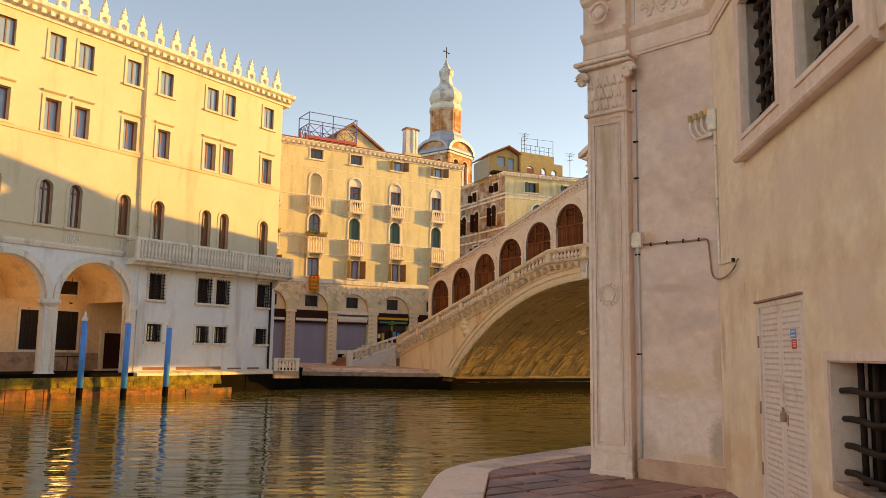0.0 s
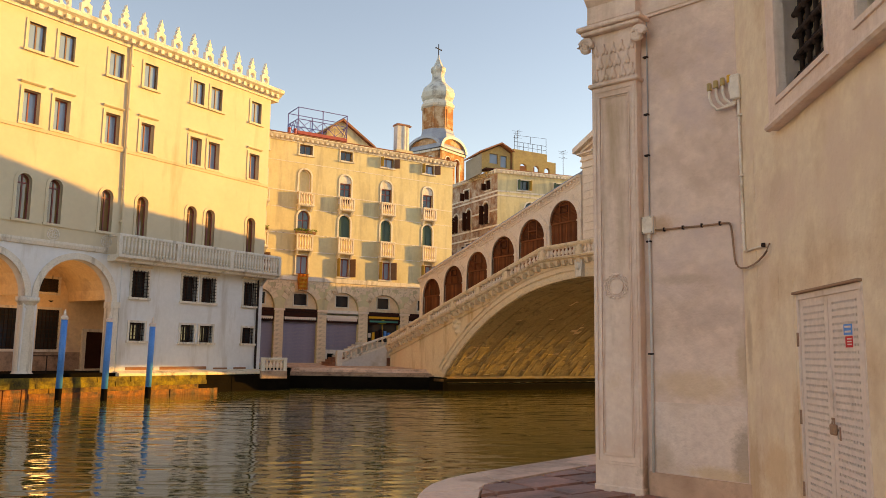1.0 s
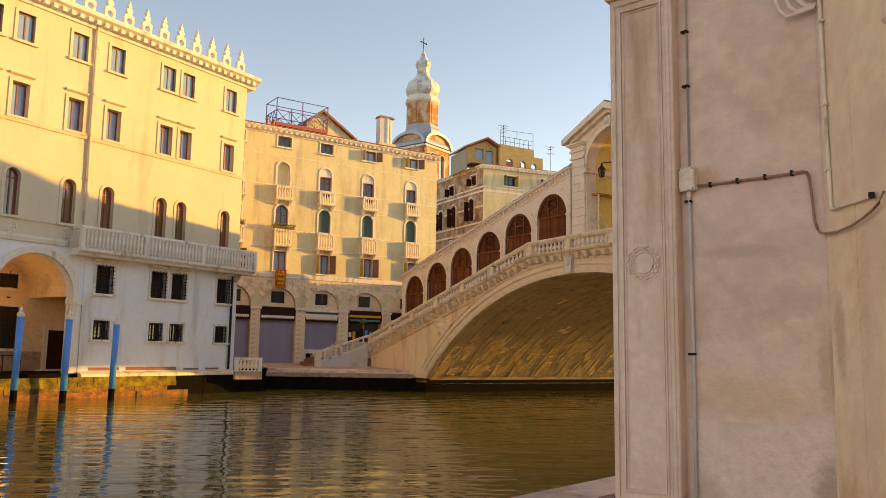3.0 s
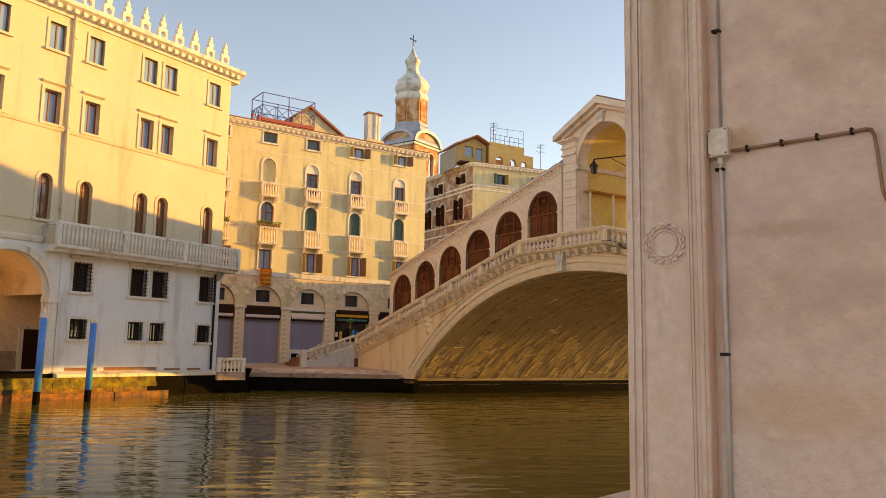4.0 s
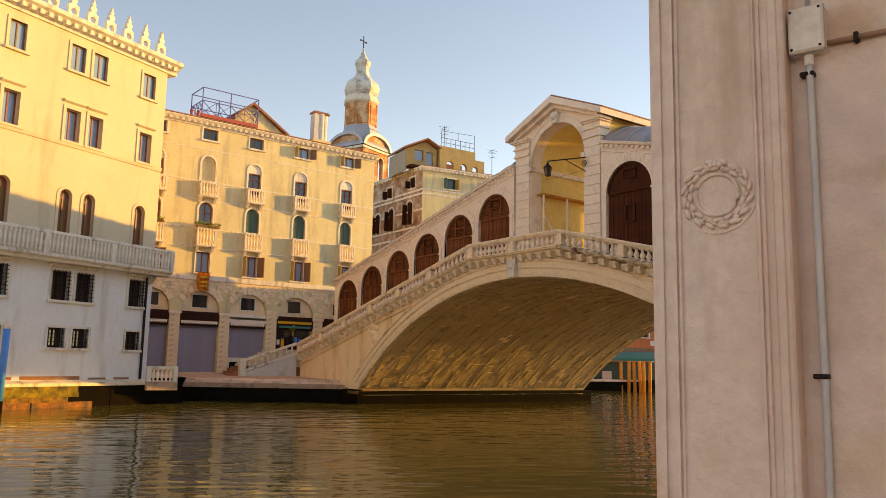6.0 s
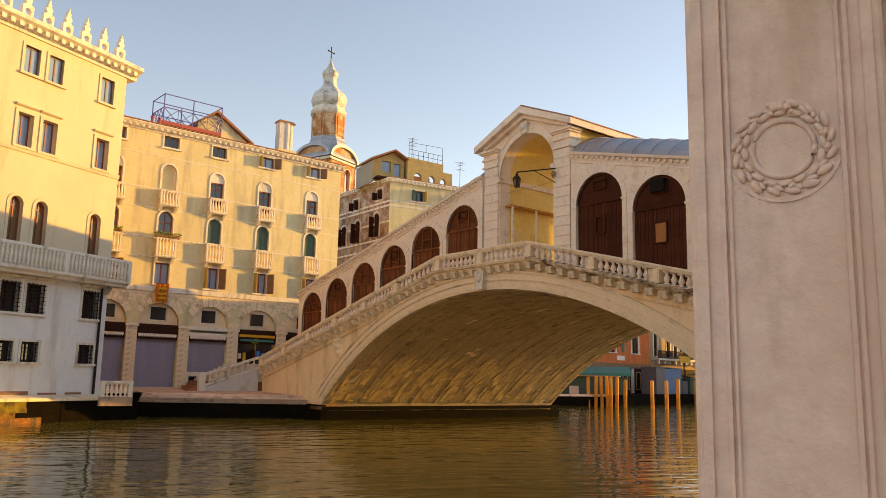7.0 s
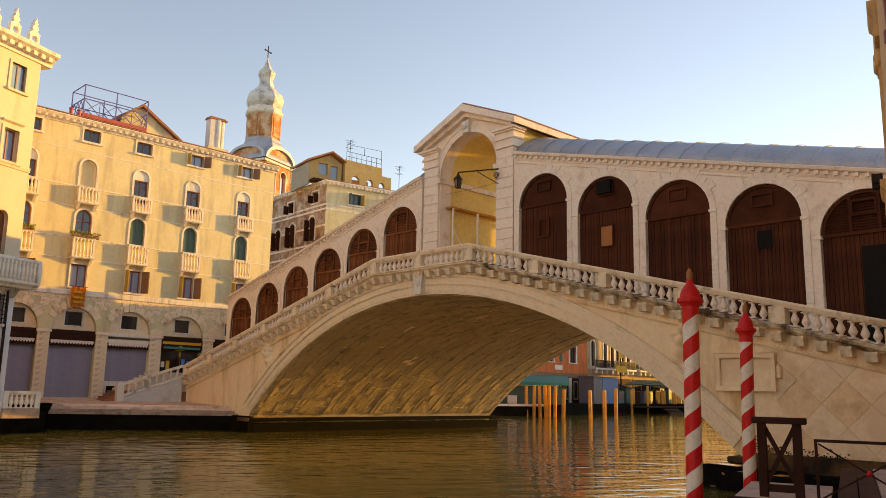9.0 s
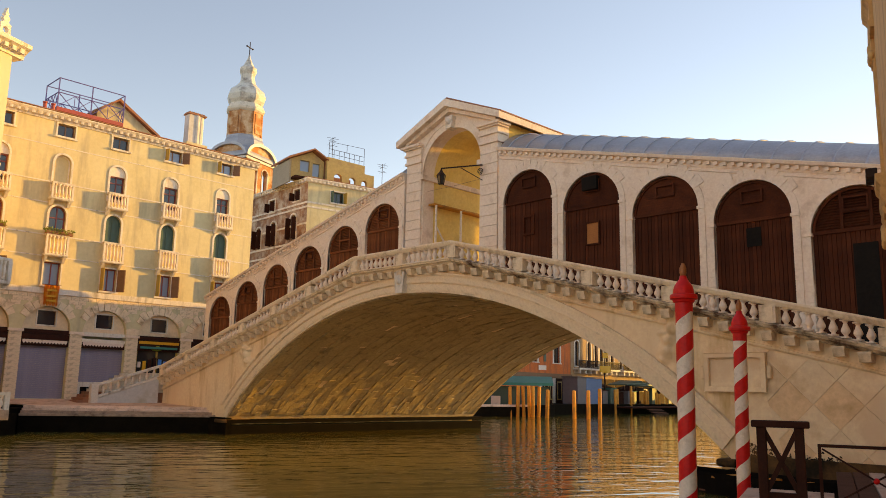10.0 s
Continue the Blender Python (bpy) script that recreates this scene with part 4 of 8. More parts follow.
for c in lows:
    w = window(fond, c - 0.48, c + 0.48, 1.83, 2.82, sash_m=DARK_WOOD, pane=GLASS, sw=0.12, y=0.3)
    grille(w, c - 0.48, c + 0.48, 1.83, 2.82, 5, 5, 0.04)
    w = window(fond, c - 0.49, c + 0.49, 4.20, 5.67, sash_m=DARK_WOOD, pane=GLASS, sw=0.14, y=0.3)
    grille(w, c - 0.54, c + 0.54, 4.20, 5.70, 5, 8, -0.10)
    bm = B()
    mould(bm, [(0, 5.86), (-0.10, 5.86), (-0.20, 5.94), (-0.20, 6.0), (0, 6.0)], c - 0.72, c + 0.72)
    part("window_hood", bm, ISTRIA, fond)
# courses, cornice, drain
for z0, h, d in ((12.08, 0.24, 0.10), (6.42, 0.30, 0.14), (7.42, 0.10, 0.06)):
    x1 = XR if z0 != 6.42 else -10.95
    if z0 == 7.42:
        x1 = -10.95
    part("string_course", mould(B(), [(0, z0), (-d * 0.6, z0), (-d, z0 + h * 0.6), (-d, z0 + h), (0, z0 + h)], XL, x1), PLASTER_Y if z0 > 7 else ISTRIA, fond)
part("cornice", mould(B(), [(0, 18.05), (-0.10, 18.05), (-0.14, 18.22), (-0.42, 18.45), (-0.62, 18.55), (-0.66, 18.72), (-0.60, 18.78), (0.6, 18.78), (0.6, 18.05)], XL, XR + 0.6), ISTRIA, fond)
modf = finish(box(B(), -0.13, 0.13, -0.44, -0.06, 18.22, 18.48), ISTRIA, "modillion")
s = XR + 0.2
while s > XL:
    put("modillion", modf, fond, Matrix.Translation((s, 0, 0)))
    s -= 0.48
bm = B()
tube(bm, [(-10.35, -0.12, 18.3), (-10.33, -0.12, 12.4), (-10.22, -0.12, 7.5)], 0.075, 10)
for z in (17, 14.5, 12.3, 10, 8.2):
    lathe(bm, [(0.10, z), (0.10, z + 0.1)], 10, -10.3, -0.12)
part("drainpipe", bm, PLASTER_Y, fond)
part("corner_drainpipe", tube(B(), [(-0.12, -0.10, 6.0), (-0.12, -0.10, 0.25)], 0.07, 8), IRON, fond, "black iron drainpipe at the corner")
# merlons
bm = sheet(B(), [(-0.31, 0), (0.31, 0), (0.31, 0.72), (0.24, 0.74), (0.12, 0.84), (0.20, 0.98), (0.15, 1.10), (0.08, 1.16), (0.12, 1.27), (0.055, 1.36), (0.03, 1.46), (0.0, 1.60), (-0.03, 1.46), (-0.055, 1.36), (-0.12, 1.27), (-0.08, 1.16), (-0.15, 1.10), (-0.20, 0.98), (-0.12, 0.84), (-0.24, 0.74), (-0.31, 0.72)], [[(0.17 * math.cos(2 * math.pi * i / 16), 0.40 + 0.17 * math.sin(2 * math.pi * i / 16)) for i in range(16)]], -0.12, 0.12)
merlon_me = finish(bm, ISTRIA, "merlon")
s = -0.36
while s > XL:
    put("merlon", merlon_me, fond, Matrix.Translation((s, -0.05, 18.78)))
    s -= 1.17
# arcade: columns, archivolts, loggia behind
col = B()
lathe(col, [(0.50, 0), (0.50, 0.12), (0.44, 0.2), (0.40, 0.3), (0.39, 1.6), (0.35, 3.25), (0.40, 3.35), (0.36, 3.42), (0.46, 3.55), (0.54, 3.62), (0.54, 3.84)], 24)
col_me = finish(col, ISTRIA, "column")
for p in col_me.polygons:
    p.use_smooth = abs(p.normal.z) < 0.6
for x in (-14.87, -19.6, -24.3, -28.97):
    put("column", col_me, fond, Matrix.Translation((x, 0.28, 0.0)))
for a, b in ARCS:
    part("arch_stone", archivolt(B(), a, b, 3.86, 5.93, 0.32, -0.07, 0.10, 24), ISTRIA, fond)
for a in (-10.52, -33.7):
    bm = B()
    box(bm, a - 0.02, a + 0.42, -0.08, 0.5, -0.1, 3.55)
    box(bm, a - 0.08, a + 0.50, -0.14, 0.5, 3.55, 3.86)
    part("pier", bm, ISTRIA, fond)
part("pilaster", box(B(), -10.02, -9.72, -0.05, 0.02, 0.2, 6.1), PALE_PLASTER, fond)
bm = B()
box(bm, -34, -7.71, 4.5, 4.8, -0.2, 6.3)
part("loggia_back_wall", bm, LOGGIA_IN, fond)
bm = B()
box(bm, -7.7, -7.4, 0.56, 4.79, -0.2, 6.3)
box(bm, -34.3, -34.0, 0.56, 4.49, -0.2, 6.3)
part("loggia_end_wall", bm, LOGGIA_IN, fond)
part("loggia_floor", box(B(), -34, -7.71, 0.0, 4.5, -0.5, -0.02), ISTRIA, fond)
n = 12
for a, b in [(-9.85, -7.9)] + ARCS:
    c, r = (a + b) / 2, (b - a) / 2 + 0.33
    inn = [(c - r * math.cos(math.pi * i / n), 4.0 + 2.1 * math.sin(math.pi * i / n)) for i in range(n + 1)]
    out = [(x, 6.32) for x, z in inn]
    part("loggia_vault", strip(B(), inn, out, 0.56, 4.49), LOGGIA_IN, fond)
for x0, x1, z0, z1 in ((-14.07, -12.79, 1.29, 3.46), (-12.0, -10.73, 1.29, 3.48), (-17.6, -16.3, 1.29, 3.46), (-20.4, -19.1, 1.29, 3.46), (-13.4, -12.5, 4.45, 5.2), (-12.0, -10.9, 4.45, 5.2)):
    bm = sheet(B(), rect(x0 - 0.14, x1 + 0.14, z0 - 0.14, z1 + 0.14), [rect(x0, x1, z0, z1)], 4.40, 4.5)
    w = part("window", bm, ISTRIA, fond)
    part("pane", box(B(), x0, x1, 4.455, 4.47, z0, z1), GLASS, w)
    grille(w, x0, x1, z0, z1, 6, 9, 4.43, 0.016)
# doorway in the end bay
bm = sheet(B(), rect(-9.25, -7.75, 0.0, 2.5), [rect(-9.02, -7.9, 0.22, 2.32)], 4.36, 4.5)
d = part("door", bm, ISTRIA, fond, "dark doorway with a stone frame")
part("leaf", box(B(), -9.02, -7.9, 4.42, 4.46, 0.2, 2.32), DARK_WOOD, d)
part("door_step", box(B(), -9.6, -7.72, 3.9, 4.36, -0.02, 0.2), ISTRIA, fond)
part("dado", box(B(), -34, -9.3, 4.46, 4.5, 0.0, 1.15), GRIME_SHADE, fond)
bm = box(B(), -14.2, -12.4, 0.9, 0.94, 0.95, 1.0)
for x in (-14.2, -13.3, -12.44):
    box(bm, x, x + 0.04, 0.9, 0.94, 0, 1.0)
part("railing", bm, IRON, fond)
# carved roundels between the arches
for x in (-14.0, -11.04):
    bm = B()
    for r, w in ((0.30, 0.035), (0.20, 0.03)):
        tube(bm, [(x + r * math.cos(2 * math.pi * i / 24), -0.01, 7.06 + r * math.sin(2 * math.pi * i / 24)) for i in range(25)], w, 6)
    for i in range(6):
        a = math.pi * i / 3
        bar(bm, (x, -0.01, 7.06), (x + 0.2 * math.cos(a), -0.01, 7.06 + 0.2 * math.sin(a)), 0.04)
    part("roundel", bm, ISTRIA, fond, "carved round stone medallion")
# lit lanterns hanging in the bays of the arcade
for x in (-12.5, -17.2, -21.9):
    lan = thing("hanging_lantern", FM @ Matrix.Translation((x, 2.3, 0)), "small lit lantern hanging in the arcade", "lantern", "lanterns in the arcade")
    part("rod", box(B(), -0.012, 0.012, -0.012, 0.012, 4.35, 5.2), IRON, lan)
    part("cage", lathe(B(), [(0.16, 4.30), (0.20, 4.32), (0.05, 4.42)], 8), IRON, lan)
    part("foot", lathe(B(), [(0.02, 3.78), (0.12, 3.84), (0.14, 3.86)], 8), IRON, lan)
    ld = bpy.data.lights.new("lantern_light", "POINT")
    ld.energy, ld.color, ld.shadow_soft_size = 16, (1.0, 0.62, 0.26), 0.5
    lo = new("lantern_light", ld)
    lo.matrix_world = FM @ Matrix.Translation((x, 2.3, 4.06))
# balcony
BX0, BX1 = -10.9, 0.92
part("balcony_slab", mould(B(), [(0, 6.02), (-0.72, 6.02), (-0.78, 6.12), (-0.98, 6.22), (-1.0, 6.36), (0, 6.36)], BX0, BX1), ISTRIA, fond)
part("balcony_rail", mould(B(), [(-0.84, 7.32), (-0.98, 7.32), (-1.0, 7.38), (-0.98, 7.48), (-0.82, 7.48)], BX0, BX1), ISTRIA, fond)
for x in (BX0, BX1 - 0.14):
    bm = box(B(), x, x + 0.14, -0.83, 0.0, 7.33, 7.47)
    part("balcony_rail", bm, ISTRIA, fond)
bp = B()
lathe(bp, [(0.045, 0.0), (0.075, 0.06), (0.075, 0.12), (0.05, 0.2), (0.085, 0.48), (0.05, 0.76), (0.075, 0.84), (0.075, 0.96)], 8)
bp_me = finish(bp, ISTRIA, "baluster")
nb = 52
for i in range(nb):
    put("baluster", bp_me, fond, Matrix.Translation((BX0 + 0.12 + (BX1 - BX0 - 0.24) * i / (nb - 1), -0.91, 6.36)))
for i in range(3):
    put("baluster", bp_me, fond, Matrix.Translation((BX1 - 0.08, -0.68 + 0.22 * i, 6.36)))
for x in (BX0 + 0.08, -7.1, -3.2, BX1 - 0.08):
    part("balcony_post", box(B(), x - 0.11, x + 0.11, -1.0, -0.82, 6.36, 7.34), ISTRIA, fond)
for x in (-10.5, -8.0, -6.1, -4.7, -3.2, -1.7, 0.0):
    bm = prism(B(), [(-0.12, 5.55), (0.12, 5.55), (0.12, 6.02), (-0.12, 6.02)], -0.7, 0)
    for v in bm.verts:
        if v.co.z < 5.7:
            v.co.y *= 0.35
    part("corbel", bm, ISTRIA, fond)
# foot of the wall: ledge, red brick patches, algae
part("plinth", mould(B(), [(0.1, -0.06), (-0.55, -0.06), (-0.55, 0.04), (-0.50, 0.10), (-0.05, 0.22), (0.1, 0.22)], -10.1, XR + 0.3), TRIM, fond)
for x0, x1, z0, z1 in ((-9.4, -7.6, 0.24, 0.40), (-7.2, -3.9, 0.24, 0.42), (-3.4, -2.3, 0.24, 0.34), (-1.8, -0.8, 0.24, 0.35)):
    part("bare_brick", box(B(), x0, x1, -0.008, 0.05, z0, z1), BRICK, fond)
part("quay_face", box(B(), XL, -2.4, -0.52, 0.0, -3, -0.062), WET_SHADE, fond)
rng = random.Random(14)
for z0, z1, m in ((-0.34, -0.066, MOSS), (-0.58, -0.345, MOSS), (-0.82, -0.585, ALGAE), (-1.4, -0.825, RUST)):
    x = XL
    while x < -2.45:
        L = min(rng.uniform(0.7, 1.9), -2.4 - x)
        bm = bevelled(box(B(), x + 0.002, x + L - 0.002, -0.55 - rng.uniform(0.0, 0.05), -0.51, z0 - 0.004, z1 - 0.001), 0.004)
        # Towards the right end stones turn near-black, painting in the edge of the shade.
        fade = (x + 7.0) / 3.5
        part("quay_stone", bm, WET_SHADE if fade + rng.uniform(-0.25, 0.25) > 0.6 else m, fond)
        x += L
part("quay_face", box(B(), -2.39, XR + 2.2, -0.60, 3.0, -3, -0.062), WET_SHADE, fond)
x = XL
while x < -15.3:
    L = min(rng.uniform(0.6, 1.4), -15.2 - x)
    part("quay_step", bevelled(box(B(), x + 0.01, x + L - 0.01, -1.0 - rng.uniform(0, 0.05), -0.67, -3, -0.62 + rng.uniform(0, 0.04)), 0.02), RUST, fond, "rust-coloured algae on quay stone")
    x += L

# ---- unseen fronts added behind the camera to close the bank and bounce sunlight ----
for k, (x, y, h, L) in enumerate(((-35.6, 17.8, 16.5, 26), (-52.6, -2.1, 14.0, 22), (-67.0, -18.8, 17.0, 30))):
    wl = part("wall_far_bank", box(B(), -L, 0, 0, 8, -2, h + 3), PALE_PLASTER, None)
    wl.matrix_basis = frm(x, y, 49.5)
    tagged(wl, "unseen plain front added to bounce sunlight", "wall", kind="structure")

# ---- cream house with shops and balconies ----
GM = frm(0.6, 64.5, 26)
house = thing("cream_house", GM, "five-storey cream house with arched windows over shuttered shops", "house")
HX0, HX1, HZ = -12.5, 9.4, 17.6
cc = [-4.38, -0.89, 2.86, 6.88]
cc0 = [-8.0]
GZ = 0.5
holes = []
for c in cc0 + cc:
    w = 0.54 if c < 2 else 0.6
    holes += [rect(c - w, c + w, 16.62, 17.42)]
    holes += [arch(c - 0.5, c + 0.5, 13.05, 15.45), arch(c - 0.5, c + 0.5, 10.3, 12.19), rect(c - 0.5, c + 0.5, 7.26, 8.7)]
SH = [(-12.2, -9.7), (-8.9, -6.42), (-5.7, -2.93), (-2.18, 0.6), (1.40, 4.40), (5.2, 8.2)]
for a, b in SH:
    holes.append(arch(a, b, GZ + 0.02, 6.02, 20, rise=1.42))
part("wall", sheet(B(), [(HX0, 0), (HX1, 0), (HX1, HZ), (HX0, HZ)], holes, 0, 0.5), PLASTER_B2, house)
part("side_wall", box(B(), HX1 - 0.5, HX1, 0.502, 13, 0, HZ), PLASTER_B2, house)
part("side_wall", box(B(), HX0, HX0 + 0.5, 0.502, 13, 0, HZ), PLASTER_B2, house)
part("back_wall", box(B(), HX0 + 0.51, HX1 - 0.51, 12.5, 13, 0, HZ), PLASTER_B2, house)
part("cornice", mould(B(), [(0, 17.50), (-0.08, 17.50), (-0.10, 17.62), (-0.34, 17.82), (-0.42, 17.92), (-0.40, 17.98), (0.5, 17.98), (0.5, 17.5)], HX0, HX1 + 0.15), ISTRIA, house)
mod_me = finish(box(B(), 0, 0.2, -0.32, -0.02, 17.62, 17.84), ISTRIA, "modillion")
s = HX0
while s < HX1:
    put("modillion", mod_me, house, Matrix.Translation((s, 0, 0)))
    s += 0.42
bm = prism(B(), [(HX0, 18.0), (HX1 + 0.1, 18.0), (HX1 + 0.1, 18.06), (HX0, 18.06)], -0.45, 0.2)
for v in bm.verts:
    if v.co.y > 0:
        v.co.y, v.co.z = 6.0, v.co.z + 0.9
part("roof", bm, TILE, house)
for z, h, d, m in ((6.75, 0.34, 0.12, ISTRIA), (13.60, 0.07, 0.03, ISTRIA), (12.30, 0.06, 0.025, ISTRIA), (10.30, 0.07, 0.03, ISTRIA), (9.0, 0.06, 0.025, ISTRIA), (15.9, 0.06, 0.02, ISTRIA)):
    xs = [HX0]
    for c in cc0 + cc:
        xs += [c - 0.66, c + 0.66]
    xs.append(HX1)
    spans = [(HX0, HX1)] if z in (6.75, 15.9) else list(zip(xs[::2], xs[1::2]))
    for a, b in spans:
        part("string_course", mould(B(), [(0, z), (-d, z), (-d, z + h), (0, z + h)], a, b), m, house)
bal2_me = baluster_mesh(0.72, 0.085, 8)


def balcony(parent, c, z, w=1.34, h=1.05, d=0.48):
    b = part("balcony", mould(B(), [(0, z), (-d, z), (-d - 0.04, z + 0.06), (-d - 0.04, z + 0.14), (0, z + 0.14)], c - w / 2, c + w / 2), ISTRIA, parent)
    bm = mould(B(), [(-d + 0.12, z + h - 0.12), (-d - 0.02, z + h - 0.12), (-d - 0.04, z + h), (-d + 0.14, z + h)], c - w / 2, c + w / 2)
    for x in (c - w / 2, c + w / 2 - 0.13):
        box(bm, x, x + 0.13, -d, 0, z + h - 0.121, z + h - 0.001)
        box(bm, x, x + 0.12, -d, -d + 0.12, z + 0.141, z + h - 0.121)
    part("rail", bm, ISTRIA, b)
    for i in range(5):
        put("baluster", bal2_me, b, Matrix.Translation((c - w / 2 + 0.24 + (w - 0.48) * i / 4, -d + 0.06, z + 0.141)) @ Matrix.Diagonal((1, 1, (h - 0.262) / 0.72, 1)))
    for x in (c - w / 2 + 0.06, c + w / 2 - 0.22):
        bm = prism(B(), [(x, z - 0.35), (x + 0.16, z - 0.35), (x + 0.16, z), (x, z)], -d + 0.05, 0)
        for v in bm.verts:
            if v.co.z < z - 0.2:
                v.co.y *= 0.3
        part("corbel", bm, ISTRIA, b)
    return b


def shutter(parent, x, z0, z1, w, mat_, open_y=-0.42, lean=0.06):
    """A louvred shutter standing open, square to the wall."""
    prof = [(x - 0.025, z1), (x - 0.025, z0), (x + 0.025, z0)]
    k = z0 + 0.05
    while k < z1 - 0.12:
        prof += [(x + 0.025, k), (x + 0.04, k + 0.01), (x + 0.025, k + 0.07)]
        k += 0.09
    prof.append((x + 0.025, z1))
    bm = prism(B(), prof, open_y, 0.0)
    for v in bm.verts:
        if v.co.y < -0.1:
            v.co.x += lean
    part("shutter", bm, mat_, parent)


for k, c in enumerate(cc0 + cc):
    w = 0.54 if c < 2 else 0.6
    a = window(house, c - w, c + w, 16.62, 17.42, sash_m=BROWN_FR, pane=GLASS_B if c > 2 else GLASS, sw=0.09, y=0.2, bars=1)
    if c > 2:
        shutter(a, c - w - 0.02, 16.62, 17.42, 0.4, OCHRE_SH)
        shutter(a, c + w + 0.02, 16.62, 17.42, 0.4, BROWN_FR, lean=0.35)
    blind = k == 1
    a = window(house, c - 0.5, c + 0.5, 13.05, 15.45, "arch", sash_m=ISTRIA if blind else MAROON, pane=PLASTER_B2 if blind else GLASS, sw=0.13, y=0.2, bars=0 if blind else 1, transom=0 if blind else 14.35, sill=False)
    if not blind:
        part("tympanum", prism(B(), [(c + 0.5, 14.80), (c - 0.5, 14.80)] + [(c - 0.5 * math.cos(math.pi * i / 12), 14.95 + 0.5 * math.sin(math.pi * i / 12)) for i in range(13)], 0.06, 0.18), ISTRIA, a, "stone lunette over the casement")
        part("head_rail", box(B(), c - 0.5, c + 0.5, 0.15, 0.22, 14.72, 14.80), MAROON, a)
    balcony(house, c, 12.50, 1.32, 1.10)
    closed = k >= 2
    a = window(house, c - 0.5, c + 0.5, 10.3, 12.19, "arch", sash_m=GREEN_SH if closed else MAROON, pane=GREEN_SH if closed else GLASS, sw=0.13, y=0.16, bars=1, transom=0 if closed else 11.45, sill=False)
    balcony(house, c, 9.02, 1.36, 1.34)
    a = window(house, c - 0.5, c + 0.5, 7.26, 8.7, sash_m=MAROON, pane=GLASS_B, sw=0.09, y=0.2, bars=1)
    if k != 1:
        shutter(a, c - 0.53, 7.26, 8.7, 0.45, OCHRE_SH)
        shutter(a, c + 0.53, 7.26, 8.7, 0.45, BROWN_FR, lean=0.35)
